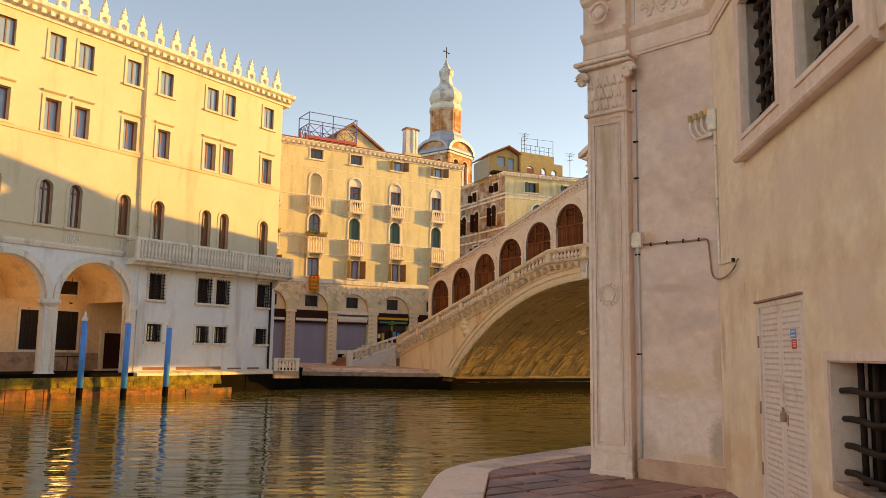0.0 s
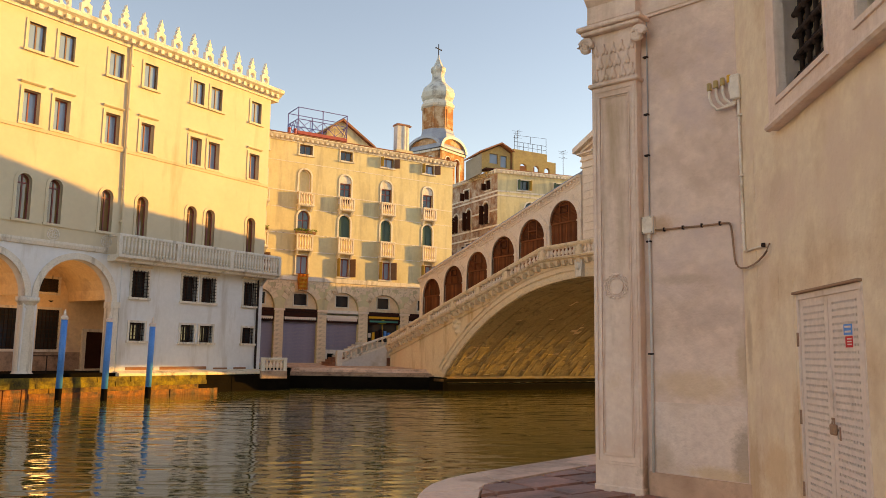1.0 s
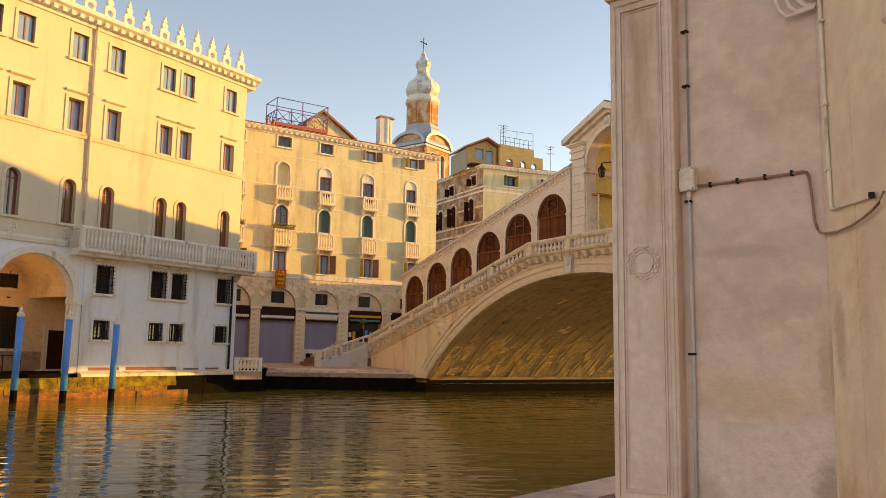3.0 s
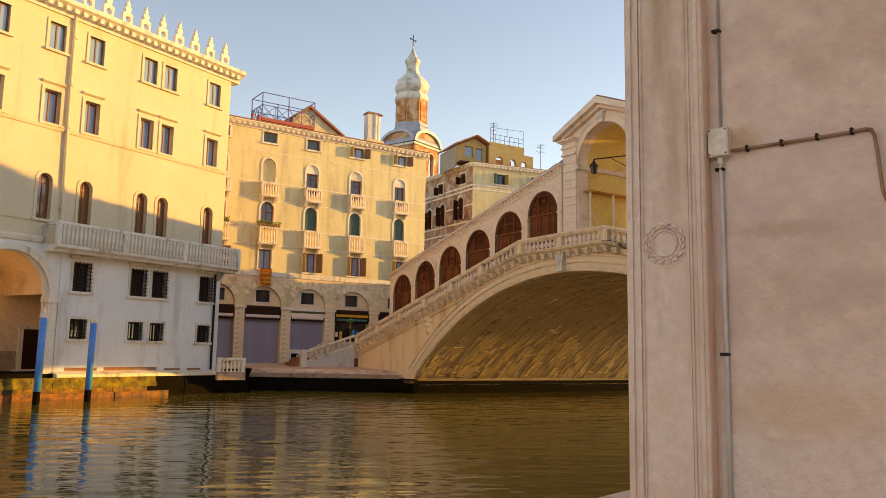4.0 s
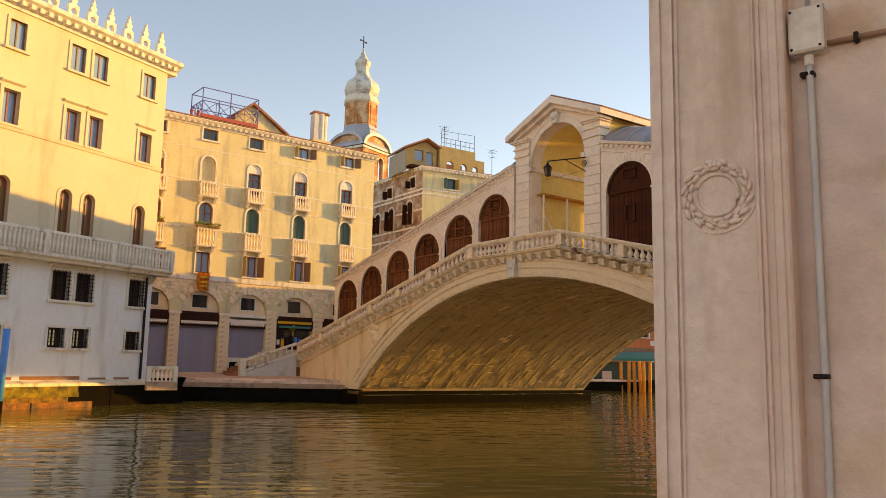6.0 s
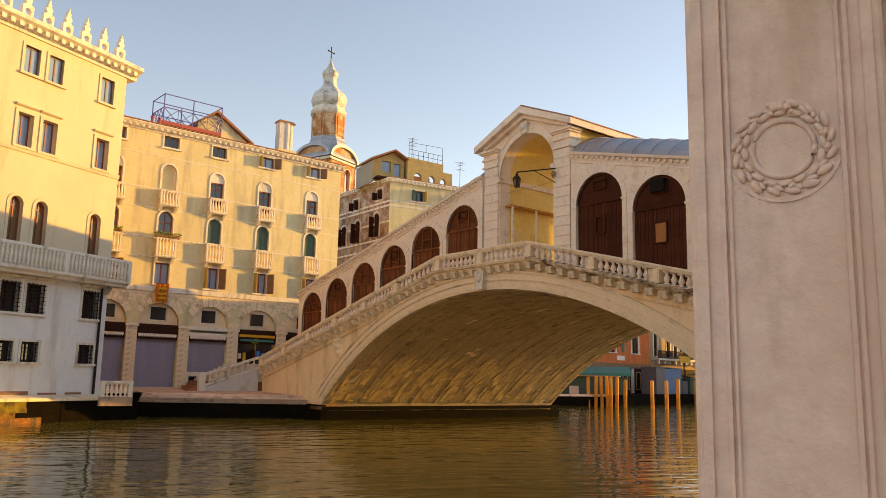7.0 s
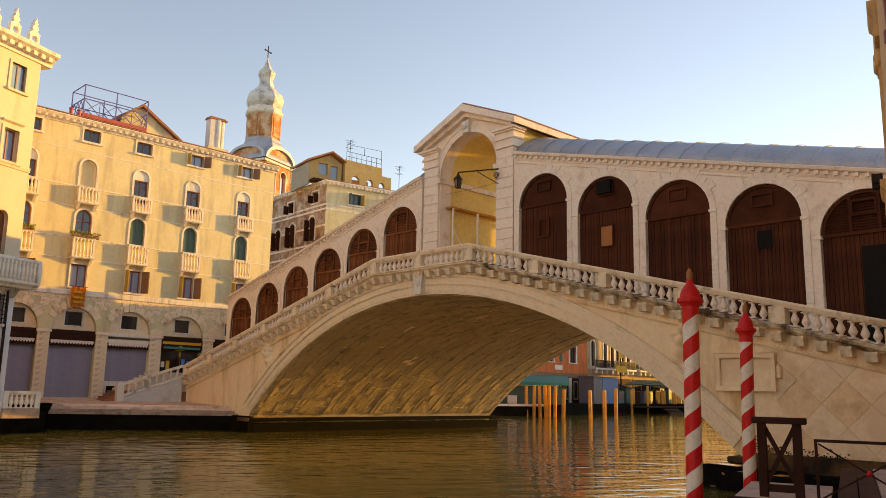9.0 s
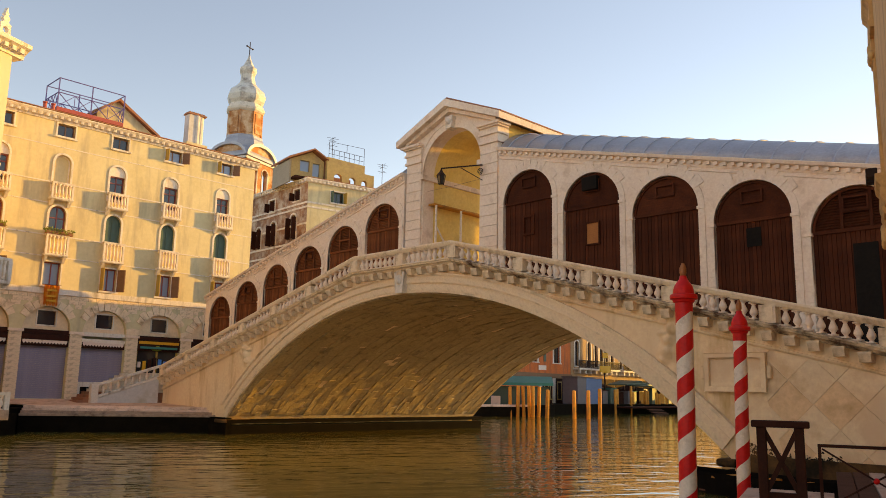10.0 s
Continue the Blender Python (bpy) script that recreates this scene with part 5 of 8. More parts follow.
# rusticated arcade: piers of blocks, voussoirs, roller shutters and lunettes
blk = B()
box(blk, -0.5, 0.5, -0.05, 0.0, -0.5, 0.5)
blk_me = finish(blk, TRIM, "block")
slat = B()
prism(slat, [(-0.5, 0), (0.5, 0), (0.5, 0.105), (-0.5, 0.105)], 0, 0.012)
for v in slat.verts:
    if v.co.z > 0.05:
        v.co.y += 0.034
slat_me = finish(slat, ROLLER, "slat")
for i, (a, b) in enumerate(SH):
    c, r, zs = (a + b) / 2, (b - a) / 2, 4.60
    # voussoirs
    nv = 13
    for k in range(nv):
        t0, t1 = math.pi * (k + 0.04) / nv, math.pi * (k + 0.96) / nv
        L = 0.58 if k % 2 else 0.44
        inn = [(c - r * math.cos(t), zs + 1.42 * math.sin(t)) for t in (t0, t1)]
        out = [(c - (r + L) * math.cos(t), zs + (1.42 + L) * math.sin(t)) for t in (t0, t1)]
        if all(z < 6.72 for x, z in out) and min(x for x, z in out) > (SH[i - 1][1] + a) / 2 - 0.05 - 9 * (i == 0) and max(x for x, z in out) < (SH[i + 1][0] + b) / 2 + 0.05 if i + 1 < len(SH) else True:
            part("voussoir", strip(B(), inn, out, -0.05, 0.05), TRIM, house)
    if i + 1 < len(SH):
        x0, x1 = b, SH[i + 1][0]
        z = GZ
        while z < 4.35:
            put("block", blk_me, house, Matrix.Translation(((x0 + x1) / 2, 0, z + 0.17)) @ Matrix.Diagonal((x1 - x0 - 0.01, 1, 0.325, 1)))
            z += 0.34
        bm = box(B(), x0 - 0.07, x1 + 0.07, -0.12, 0.2, 4.42, 4.58)
        part("impost", bm, SHOP_STONE, house)
    shop = part("shop_front", box(B(), a, b, 0.10, 0.24, 3.62, 4.05), DARK_WOOD, house, "shop front under a dark awning box")
    part("lintel", box(B(), a, b, -0.02, 0.45, 4.36, 4.60), DARK_WOOD if i != 3 else ISTRIA, shop)
    pan = 0.30
    if i != 4:
        z = GZ + (1.05 if i == 3 else 0.02)
        while z < 3.9:
            put("slat", slat_me, shop, Matrix.Translation((c, pan, z)) @ Matrix.Diagonal((b - a, 1, 1, 1)))
            z += 0.108
        if i == 3:
            bm = sheet(B(), rect(a, b, GZ, GZ + 1.05), [rect(a + 0.25, a + 0.85, GZ + 0.05, GZ + 0.75)], 0.2, 0.34)
            part("stall_riser", bm, ISTRIA, shop)
            part("vent", box(B(), a + 0.2, a + 0.9, 0.36, 0.38, GZ, GZ + 0.8), DARK, shop)
        # scalloped awning valance
        nsc = 14
        dx = (b - a - 0.2) / nsc
        edge = [(a + 0.1, 4.0), (b - 0.1, 4.0), (b - 0.1, 3.84)]
        for k in range(nsc):
            x = b - 0.1 - dx * k
            edge += [(x - dx * 0.5, 3.74), (x - dx, 3.84)]
        bm = prism(B(), edge, 0.02, 0.03)
        part("valance", bm, CREAM if i != 3 else WHITE_P, shop)
        part("awning_box", box(B(), a + 0.02, b - 0.02, 0.0, 0.09, 3.98, 4.34 if i != 3 else 4.2), DARK_WOOD if i != 3 else CREAM, shop)
    else:
        part("fascia", box(B(), a, b, -0.02, 0.10, 3.75, 4.34), DARK_WOOD, shop)
        part("fascia_strip", box(B(), a + 0.1, b - 0.1, -0.05, -0.021, 4.08, 4.26), YELLOW_SIGN, shop, "ochre strip along the fascia")
        part("green_strip", box(B(), a + 0.2, b - 0.2, -0.05, -0.021, 3.78, 3.92), TEAL, shop)
        part("display_window", box(B(), a + 0.1, b - 0.1, 0.30, 0.33, GZ + 0.3, 3.7), GLASS, shop)
        rng = random.Random(3)
        for k in range(14):
            x, z = a + 0.2 + (k % 7) * 0.36, GZ + 0.7 + (k // 7) * 1.15 + rng.uniform(0, 0.3)
            part("display_item", bevelled(box(B(), x, x + 0.22, 0.16, 0.28, z, z + rng.uniform(0.35, 0.7)), 0.02), (RED, BLUE, YELLOW_SIGN, DARK_WOOD, WHITE_P)[rng.randrange(5)], shop)
        bm = B()
        for x in (a + 0.1, c, b - 0.1):
            box(bm, x - 0.05, x + 0.05, 0.2, 0.31, GZ, 3.75)
        part("mullion", bm, OCHRE_SH, shop)
        bm = B()
        bmesh.ops.create_icosphere(bm, subdivisions=2, radius=0.45, matrix=Matrix.Translation((c - 0.1, 0.1, 3.9)) @ Matrix.Diagonal((1.1, 0.3, 0.6, 1)))
        part("green_sign", bm, LEAF, shop, smooth=True)
    lw = 0.53
    lz0, lz1 = 4.9, 5.85
    prof = arch(a + 0.02, b - 0.02, 4.56, 6.0, 20, rise=1.40)
    part("lunette", sheet(B(), prof, [rect(c - lw, c + lw, lz0, lz1 - 0.1)], 0.22, 0.34), LOGGIA_IN, house)
    ww = part("window", sheet(B(), rect(c - lw - 0.08, c + lw + 0.08, lz0 - 0.08, lz1 - 0.02), [rect(c - lw, c + lw, lz0, lz1 - 0.1)], 0.18, 0.22), ISTRIA, house)
    part("pane", box(B(), c - lw, c + lw, 0.30, 0.32, lz0, lz1 - 0.1), GLASS, ww)
# squared stone blocks between the arches and the first cornice
bm = B()
rng = random.Random(11)
z = 4.62
while z < 6.7:
    x = HX0 + rng.random() * 0.3
    while x < HX1 - 0.3:
        L = rng.uniform(0.35, 0.62)
        ok = True
        for a, b in SH:
            c, r = (a + b) / 2, (b - a) / 2 + 0.46
            for px in (x, x + L):
                for pz in (z, z + 0.26):
                    if ((px - c) / r) ** 2 + ((pz - 4.6) / 1.88) ** 2 < 1:
                        ok = False
        if ok:
            put("stone_block", blk_me, house, Matrix.Translation((x + L / 2, 0.6 * 0.01 * rng.random(), z + 0.1275)) @ Matrix.Diagonal((L - 0.015, 0.7, 0.255, 1)))
        x += L
    z += 0.27


# ---- roof things on the cream house ----
altana = thing("roof_terrace", GM, "steel roof terrace with crossed railings on a red base", "roof terrace")
TX0, TX1, TZ, TH = -4.95, -0.65, 18.65, 1.9
part("base_beam", box(B(), TX0, TX1, 0.5, 2.7, TZ - 0.25, TZ), REDMETAL, altana, "red steel base")
for x in (TX0 + 0.3, -2.8, TX1 - 0.3):
    part("stub", box(B(), x - 0.07, x + 0.07, 0.6, 2.6, 18.05, TZ - 0.25), REDMETAL, altana)
for x in (TX0, -2.85, TX1 - 0.06):
    for y in (0.5, 2.64):
        part("post", box(B(), x, x + 0.06, y, y + 0.06, TZ, TZ + TH), PURPLE, altana)
def rail_bar(a, b, w, name="rail_bar"):
    part(name, bar(B(), a, b, w), PURPLE, altana)


for y in (0.53, 2.67):
    for z in (TZ + TH, TZ + 0.95):
        rail_bar((TX0, y, z), (TX1, y, z), 0.05, "top_rail")
    for i in range(4):
        xa, xb = TX0 + (TX1 - TX0) * i / 4, TX0 + (TX1 - TX0) * (i + 1) / 4
        rail_bar((xa, y, TZ), (xb, y, TZ + 0.95), 0.04)
        rail_bar((xa, y, TZ + 0.95), (xb, y, TZ), 0.04)
        rail_bar((xb - 0.02, y, TZ), (xb - 0.02, y, TZ + 0.95), 0.035)
for x in (TX0 + 0.03, TX1 - 0.03):
    for z in (TZ + TH, TZ + 0.95):
        rail_bar((x, 0.5, z), (x, 2.7, z), 0.05, "top_rail")
    for k in range(4):
        rail_bar((x, 0.5 + 0.55 * k, TZ), (x, 1.05 + 0.55 * k, TZ + 0.95), 0.035)
        rail_bar((x, 0.5 + 0.55 * k, TZ + 0.95), (x, 1.05 + 0.55 * k, TZ), 0.035)
dormer = thing("dormer", GM, "plastered roof gable with a dark verge", "roof gable")
part("gable_wall", prism(B(), [(-2.1, 18.0), (2.0, 18.0), (2.0, 18.5), (-0.7, 20.25), (-1.2, 20.2), (-2.1, 19.3)], 1.3, 6.0), PLASTER_B2, dormer)
bm = B()
prism(bm, [(-0.8, 20.30), (2.25, 18.42), (2.25, 18.58), (-0.75, 20.48)], 1.0, 6.2)
prism(bm, [(-0.8, 20.30), (-2.4, 19.1), (-2.4, 19.26), (-0.75, 20.48)], 1.0, 6.2)
part("roof", bm, TILE, dormer)
chim = thing("chimney", GM, "tall cream plastered chimney stack with twin flues", "chimney")
part("base", box(B(), 3.9, 5.5, 0.35, 1.3, 18.0, 18.5), PLASTER_B2, chim)
bm = box(B(), 4.02, 4.66, 0.45, 1.1, 18.5, 20.6)
lathe(bm, [(0.30, 18.5), (0.30, 20.6)], 12, 5.0, 0.78)
lathe(bm, [(0.24, 18.5), (0.24, 20.6)], 12, 4.68, 0.60)
part("shaft", bm, GREY_SH, chim)
bm = box(B(), 3.95, 5.35, 0.38, 1.2, 20.6, 20.70)
part("cap", bm, TILE, chim)
for i in range(8):
    part("cap_tile", box(B(), 4.0 + 0.16 * i, 4.08 + 0.16 * i, 0.40, 1.15, 20.70, 20.78), TILE, chim)
pots = thing("flue_pot", GM @ Matrix.Translation((-5.7, 0.4, 18.1)), "small red terracotta flue pot on the roof", "flue", "flue pots")
part("pot", lathe(B(), [(0.11, 0), (0.11, 0.5), (0.14, 0.52), (0.14, 0.6)], 10), REDMETAL, pots)
copy_thing(pots, GM @ Matrix.Translation((-5.2, 0.4, 18.1)))
flag = thing("flag", GM, "red and gold cloth hanging from the window", "flag")
bm = B()
nx, nz = 10, 12
vs = [[bm.verts.new((-4.82 + 0.85 * i / nx, -0.35 + 0.05 * math.sin(i * 1.7 + j * 0.4), 7.25 - 1.15 * j / nz - (0.12 if j == nz and i % 2 else 0))) for i in range(nx + 1)] for j in range(nz + 1)]
for j in range(nz):
    for i in range(nx):
        bm.faces.new((vs[j][i], vs[j][i + 1], vs[j + 1][i + 1], vs[j + 1][i]))
bmesh.ops.solidify(bm, geom=bm.faces[:], thickness=0.01)
part("cloth", bm, FLAG, flag)
for z in (6.95, 6.6, 6.32):
    part("gold_bar", box(B(), -4.68, -4.12, -0.415, -0.405, z - 0.07, z + 0.05), YELLOW_SIGN, flag)
part("rod", tube(B(), [(-4.95, -0.35, 7.27), (-3.85, -0.35, 7.27)], 0.015, 6), IRON, flag)


def planter(m, w, seed, mat_leaf=LEAF):
    p = thing("flower_box", m, "box of trailing green plants on the balcony rail", "flower box", "flower boxes on balconies")
    part("trough", box(B(), 0, w, -0.12, 0.12, -0.02, 0.16), TILE, p)
    rng = random.Random(seed)
    bm = B()
    for k in range(260):
        x, y, z = rng.uniform(-0.06, w + 0.06), rng.uniform(-0.24, 0.14), rng.uniform(0.02, 0.34)
        L = rng.uniform(0.05, 0.10)
        q = Euler((rng.uniform(-1, 1), rng.uniform(-1, 1), rng.uniform(0, 6.3))).to_matrix()
        vv = [bm.verts.new(Vector((x, y, z)) + q @ Vector(c)) for c in ((-L, 0, 0), (0, -L * 0.5, 0.01), (L, 0, 0), (0, L * 0.5, 0.01))]
        bm.faces.new(vv)
    ob = part("leaves", bm, mat_leaf, p)
    ob["kind"] = "stuff"
    return p


planter(GM @ Matrix.Translation((-5.15, -0.45, 10.36)), 1.6, 1)
planter(GM @ Matrix.Translation((-8.9, -0.45, 10.36)), 1.5, 2)

# ---- brick house behind, with roof rooms ----
BM3 = frm(14.46, 76.07, 14)
b3 = thing("brick_house", BM3, "old brick and plaster house with stone bands and roof terrace", "house")
holes = [rect(2.2, 3.5, 17.5, 18.5), rect(6.2, 7.4, 17.5, 18.5), arch(3.0, 4.1, 14.2, 16.3), arch(6.6, 7.7, 14.2, 16.3)]
part("wall", sheet(B(), [(0, 0), (11, 0), (11, 19.2), (0, 19.2)], holes, 0, 0.4), PLASTER_B2, b3)
for h in holes[:2]:
    x0, x1, z0, z1 = h[0][0], h[1][0], h[0][1], h[2][1]
    w = window(b3, x0, x1, z0, z1, sash_m=GREEN_SH, pane=GLASS, sw=0.1)
    shutter(w, x0, z0, z1, 0.4, GREEN_SH)
    shutter(w, x1, z0, z1, 0.4, OCHRE_SH)
for h in holes[2:]:
    window(b3, h[0][0], h[1][0], 14.2, 16.3, "arch", sash_m=GREEN_SH, pane=GLASS, sw=0.14)
ang = radians(98)
SIDE = Matrix.Rotation(ang, 4, "Z") @ Matrix.Diagonal((1, -1, 1, 1))
hs = [rect(5.4, 6.4, 17.2, 18.3), rect(1.2, 2.2, 17.6, 18.6), arch(5.0, 5.9, 14.0, 16.2), arch(1.6, 2.6, 14.2, 16.4), arch(7.6, 8.5, 14.0, 16.0), rect(5.0, 6.0, 10.6, 12.6)]


def side_part(name, bm, material, parent, label=""):
    bmesh.ops.transform(bm, matrix=SIDE, verts=bm.verts)
    return part(name, bm, material, parent, label)


side_part("side_wall", sheet(B(), [(0.0, 0), (13, 0), (13, 19.2), (0.0, 19.2)], hs, 0, 0.4), PATCHY, b3, "dark brick wall with patches of old plaster")
for z in (19.0, 17.15, 16.75, 15.3, 13.75, 12.9, 11.4):
    side_part("stone_band", box(B(), 0, 13, -0.06, 0, z, z + 0.16), ISTRIA, b3)
for z in (17.15, 16.75, 13.75, 12.9):
    part("stone_band", box(B(), 0.01, 11, -0.05, 0, z, z + 0.16), ISTRIA, b3)
for h in hs:
    x0, x1, z0 = h[0][0], h[1][0], h[0][1]
    z1 = max(z for _, z in h)
    if len(h) == 4:
        bm = sheet(B(), rect(x0 - 0.12, x1 + 0.12, z0 - 0.12, z1 + 0.12), [rect(x0, x1, z0, z1)], -0.08, 0.05)
    else:
        bm = archivolt(B(), x0, x1, z0, z1, 0.15, -0.08, 0.05)
    w = side_part("window", bm, ISTRIA, b3)
    side_part("pane", box(B(), x0, x1, 0.2, 0.24, z0, z1), GLASS, w)
    for x in (x0, x1):
        side_part("shutter", box(B(), x - 0.03, x + 0.03, -0.5, 0, z0, z1 - 0.3), DARK_WOOD, w)
part("cornice", mould(B(), [(0, 19.0), (-0.1, 19.0), (-0.3, 19.25), (-0.3, 19.35), (0.4, 19.35)], -0.3, 11), ISTRIA, b3)
mod3 = finish(box(B(), 0, 0.2, -0.26, -0.02, 19.02, 19.24), ISTRIA, "modillion")
for i in range(27):
    put("modillion", mod3, b3, Matrix.Translation((0.1 + 0.4 * i, 0, 0)))
for i in range(30):
    side_part("modillion", box(B(), 0.1 + 0.42 * i, 0.3 + 0.42 * i, -0.26, -0.02, 19.02, 19.24), ISTRIA, b3)
side_part("cornice", mould(B(), [(0, 19.24), (-0.3, 19.25), (-0.3, 19.35), (0.4, 19.35)], -0.3, 13), ISTRIA, b3)
bm = sheet(B(), [(2.2, 19.0), (7.0, 19.0), (7.0, 20.9), (6.0, 20.95), (6.0, 21.7), (2.2, 21.9)], [arch(2.9, 3.7, 19.5, 20.5), arch(4.4, 5.1, 19.5, 20.4), arch(5.7, 6.3, 19.5, 20.3)], 1.0, 1.35)
part("terrace_wall", bm, OCHRE_P, b3, "ochre brick terrace wall with round openings")
bm = B()
box(bm, 2.2, 2.5, 1.36, 6, 19.0, 21.9)
box(bm, 2.5, 7, 5.7, 6, 19.0, 21.5)
part("terrace_wall", bm, BRICK, b3)
bm = sheet(B(), [(-1.2, 19.35), (2.1, 19.35), (2.1, 21.5), (0.9, 22.2), (-1.2, 21.2)], [rect(-0.2, 0.7, 20.3, 21.3), rect(1.0, 1.7, 20.0, 21.2)], 1.5, 1.8)
part("roof_room", bm, OCHRE_P, b3, "small roof room with a corrugated wall")
bm = B()
box(bm, -1.3, -1.15, 1.2, 5, 19.1, 21.1)
part("roof_room", bm, mat("roof_room_sheet", (0.27, 0.23, 0.18), (0.34, 0.29, 0.23), 1.5, 0.7, 0.1, 20), b3)
part("pane", box(B(), -0.3, 1.8, 1.7, 1.72, 19.9, 21.4), GLASS_B, b3)
part("roof", prism(B(), [(-1.5, 21.15), (0.9, 22.28), (2.3, 21.55), (2.3, 21.68), (0.9, 22.42), (-1.5, 21.3)], 0.9, 5), TILE, b3)
part("roof", box(B(), -0.2, 11, 0.0, 12, 19.36, 19.5), TILE, b3)
part("balcony", box(B(), -1.0, 2.2, 0.6, 1.5, 19.4, 19.6), DARK_WOOD, b3)
for z in (22.3, 22.75):
    for y in (1.2, 5.0):
        part("rail", bar(B(), (2.4, y, z), (6.0, y, z - 0.15), 0.03), IRON, b3)
for i in range(8):
    x = 2.4 + 3.6 * i / 7
    part("rail_post", bar(B(), (x, 1.2, 21.7), (x, 1.2, 22.75 - 0.02 * i), 0.03), IRON, b3)
for x in (2.4, 4.2, 6.0):
    part("rail_post", bar(B(), (x, 1.2, 22.6), (x, 1.2, 23.4), 0.03), IRON, b3)
part("rail", bar(B(), (2.4, 1.2, 23.4), (6.0, 1.2, 23.4), 0.025), IRON, b3)


def antenna(m, h, label="thin roof aerial on a pole"):
    a = thing("aerial", m, label, "aerial", "roof aerials")
    bm = tube(B(), [(0, 0, 0), (0, 0, h)], 0.025, 6)
    part("mast", bm, IRON, a)
    bm = B()
    for k, L in ((0, 0.6), (0.25, 0.45), (0.7, 0.5)):
        bar(bm, (-L, 0, h - 0.1 - k), (L, 0, h - 0.1 - k), 0.02)
        bar(bm, (0, -L, h - 0.1 - k), (0, L, h - 0.1 - k), 0.02)
    part("antenna_head", bm, IRON, a)


antenna(BM3 @ Matrix.Translation((3.6, 3, 19.5)), 5.0)
antenna(BM3 @ Matrix.Translation((9.0, 3, 19.5)), 3.4)

# ---- bell tower ----
TW = frm(11.43, 103.2, 45)
tower = thing("bell_tower", TW, "brick bell tower with octagonal drum and white onion dome", "bell tower")
tw_holes = [arch(-1.5, -0.45, 22.5, 26.6), arch(0.45, 1.5, 22.5, 26.6)]
for k in range(4):
    bm = sheet(B(), [(-2.6, 0), (2.6, 0), (2.6, 27.4), (-2.6, 27.4)], tw_holes, -2.6, -2.2)
    bmesh.ops.rotate(bm, verts=bm.verts, cent=(0, 0, 0), matrix=Matrix.Rotation(k * math.pi / 2, 3, "Z"))
    part("wall", bm, TOWER_B, tower)
    bm = B()
    for x in (-1.5, -0.45, 0.45, 1.5):
        box(bm, x - 0.06, x + 0.06, -2.66, -2.55, 22.3, 26.0)
    for a, b in ((-1.5, -0.45), (0.45, 1.5)):
        archivolt(bm, a, b, 25.9, 26.6, 0.12, -2.66, -2.5)
    box(bm, -2.75, 2.75, -2.75, -2.5, 27.2, 27.5)
    box(bm, -2.75, 2.75, -2.75, -2.5, 21.9, 22.2)
    bmesh.ops.rotate(bm, verts=bm.verts, cent=(0, 0, 0), matrix=Matrix.Rotation(k * math.pi / 2, 3, "Z"))
    part("stone_trim", bm, ISTRIA, tower)
    bm = prism(B(), [(2.6 * math.cos(math.pi * i / 16), 27.6 + 1.6 * math.sin(math.pi * i / 16)) for i in range(17)], -2.62, 0)
    bmesh.ops.rotate(bm, verts=bm.verts, cent=(0, 0, 0), matrix=Matrix.Rotation(k * math.pi / 2, 3, "Z"))
    part("tympanum", bm, TOWER_B, tower)
    inn = [(-2.45 * math.cos(math.pi * i / 16), 27.6 + 1.45 * math.sin(math.pi * i / 16)) for i in range(17)]
    out = [(-2.8 * math.cos(math.pi * i / 16), 27.6 + 1.8 * math.sin(math.pi * i / 16)) for i in range(17)]
    bm = strip(B(), inn, out, -2.95, 0)
    bmesh.ops.rotate(bm, verts=bm.verts, cent=(0, 0, 0), matrix=Matrix.Rotation(k * math.pi / 2, 3, "Z"))
    part("round_pediment", bm, LEAD, tower)
part("floor", box(B(), -2.2, 2.2, -2.2, 2.2, 21.8, 22.2), DARK, tower)
a8 = math.pi / 8
part("drum", lathe(B(), [(2.05, 30.0), (2.05, 34.0)], 8, a0=a8), TOWER_B, tower)
for i in range(8):
    q = a8 + i * math.pi / 4
    part("drum_pilaster", bar(B(), (2.0 * math.cos(q), 2.0 * math.sin(q), 30.5), (2.0 * math.cos(q), 2.0 * math.sin(q), 33.6), 0.2), TOWER_B, tower)
    bm = bevelled(box(B(), -0.58, 0.58, -1.99, -1.88, 30.8, 33.2), 0.02)
    bmesh.ops.rotate(bm, verts=bm.verts, cent=(0, 0, 0), matrix=Matrix.Rotation(q + a8 + math.pi / 2, 3, "Z"))
    part("drum_panel", bm, TOWER_B, tower)
part("roof", lathe(B(), [(2.75, 27.6), (2.75, 28.2), (2.4, 29.6)], 8, a0=a8), LEAD, tower)
part("drum_base", lathe(B(), [(2.5, 29.3), (2.4, 29.9), (2.25, 30.2), (2.2, 30.5), (2.05, 30.6)], 8, a0=a8), LEAD, tower)
part("drum_cornice", lathe(B(), [(2.1, 33.5), (2.3, 33.7), (2.35, 34.0), (2.2, 34.1), (2.1, 34.4), (1.9, 34.6)], 8, a0=a8), ISTRIA, tower)
part("dome", lathe(B(), [(1.8, 34.5), (2.2, 35.0), (2.35, 35.6), (2.1, 36.3), (1.5, 36.8), (1.05, 37.3), (0.85, 38.0), (0.85, 38.5), (1.05, 38.9), (1.05, 39.3), (0.7, 39.6), (0.4, 40.2), (0.15, 40.8), (0.08, 41.2)], 8, a0=a8), mat("dome_stone", (0.66, 0.63, 0.60), (0.80, 0.76, 0.70), 0.9, 0.65, 0.2, 6, stain=(0.26, 0.22, 0.20), samount=0.42, sscale=1.1), tower)
bm = tube(B(), [(0, 0, 41.0), (0, 0, 42.8)], 0.06, 6)
bar(bm, (-0.55, 0, 42.1), (0.55, 0, 42.1), 0.09)
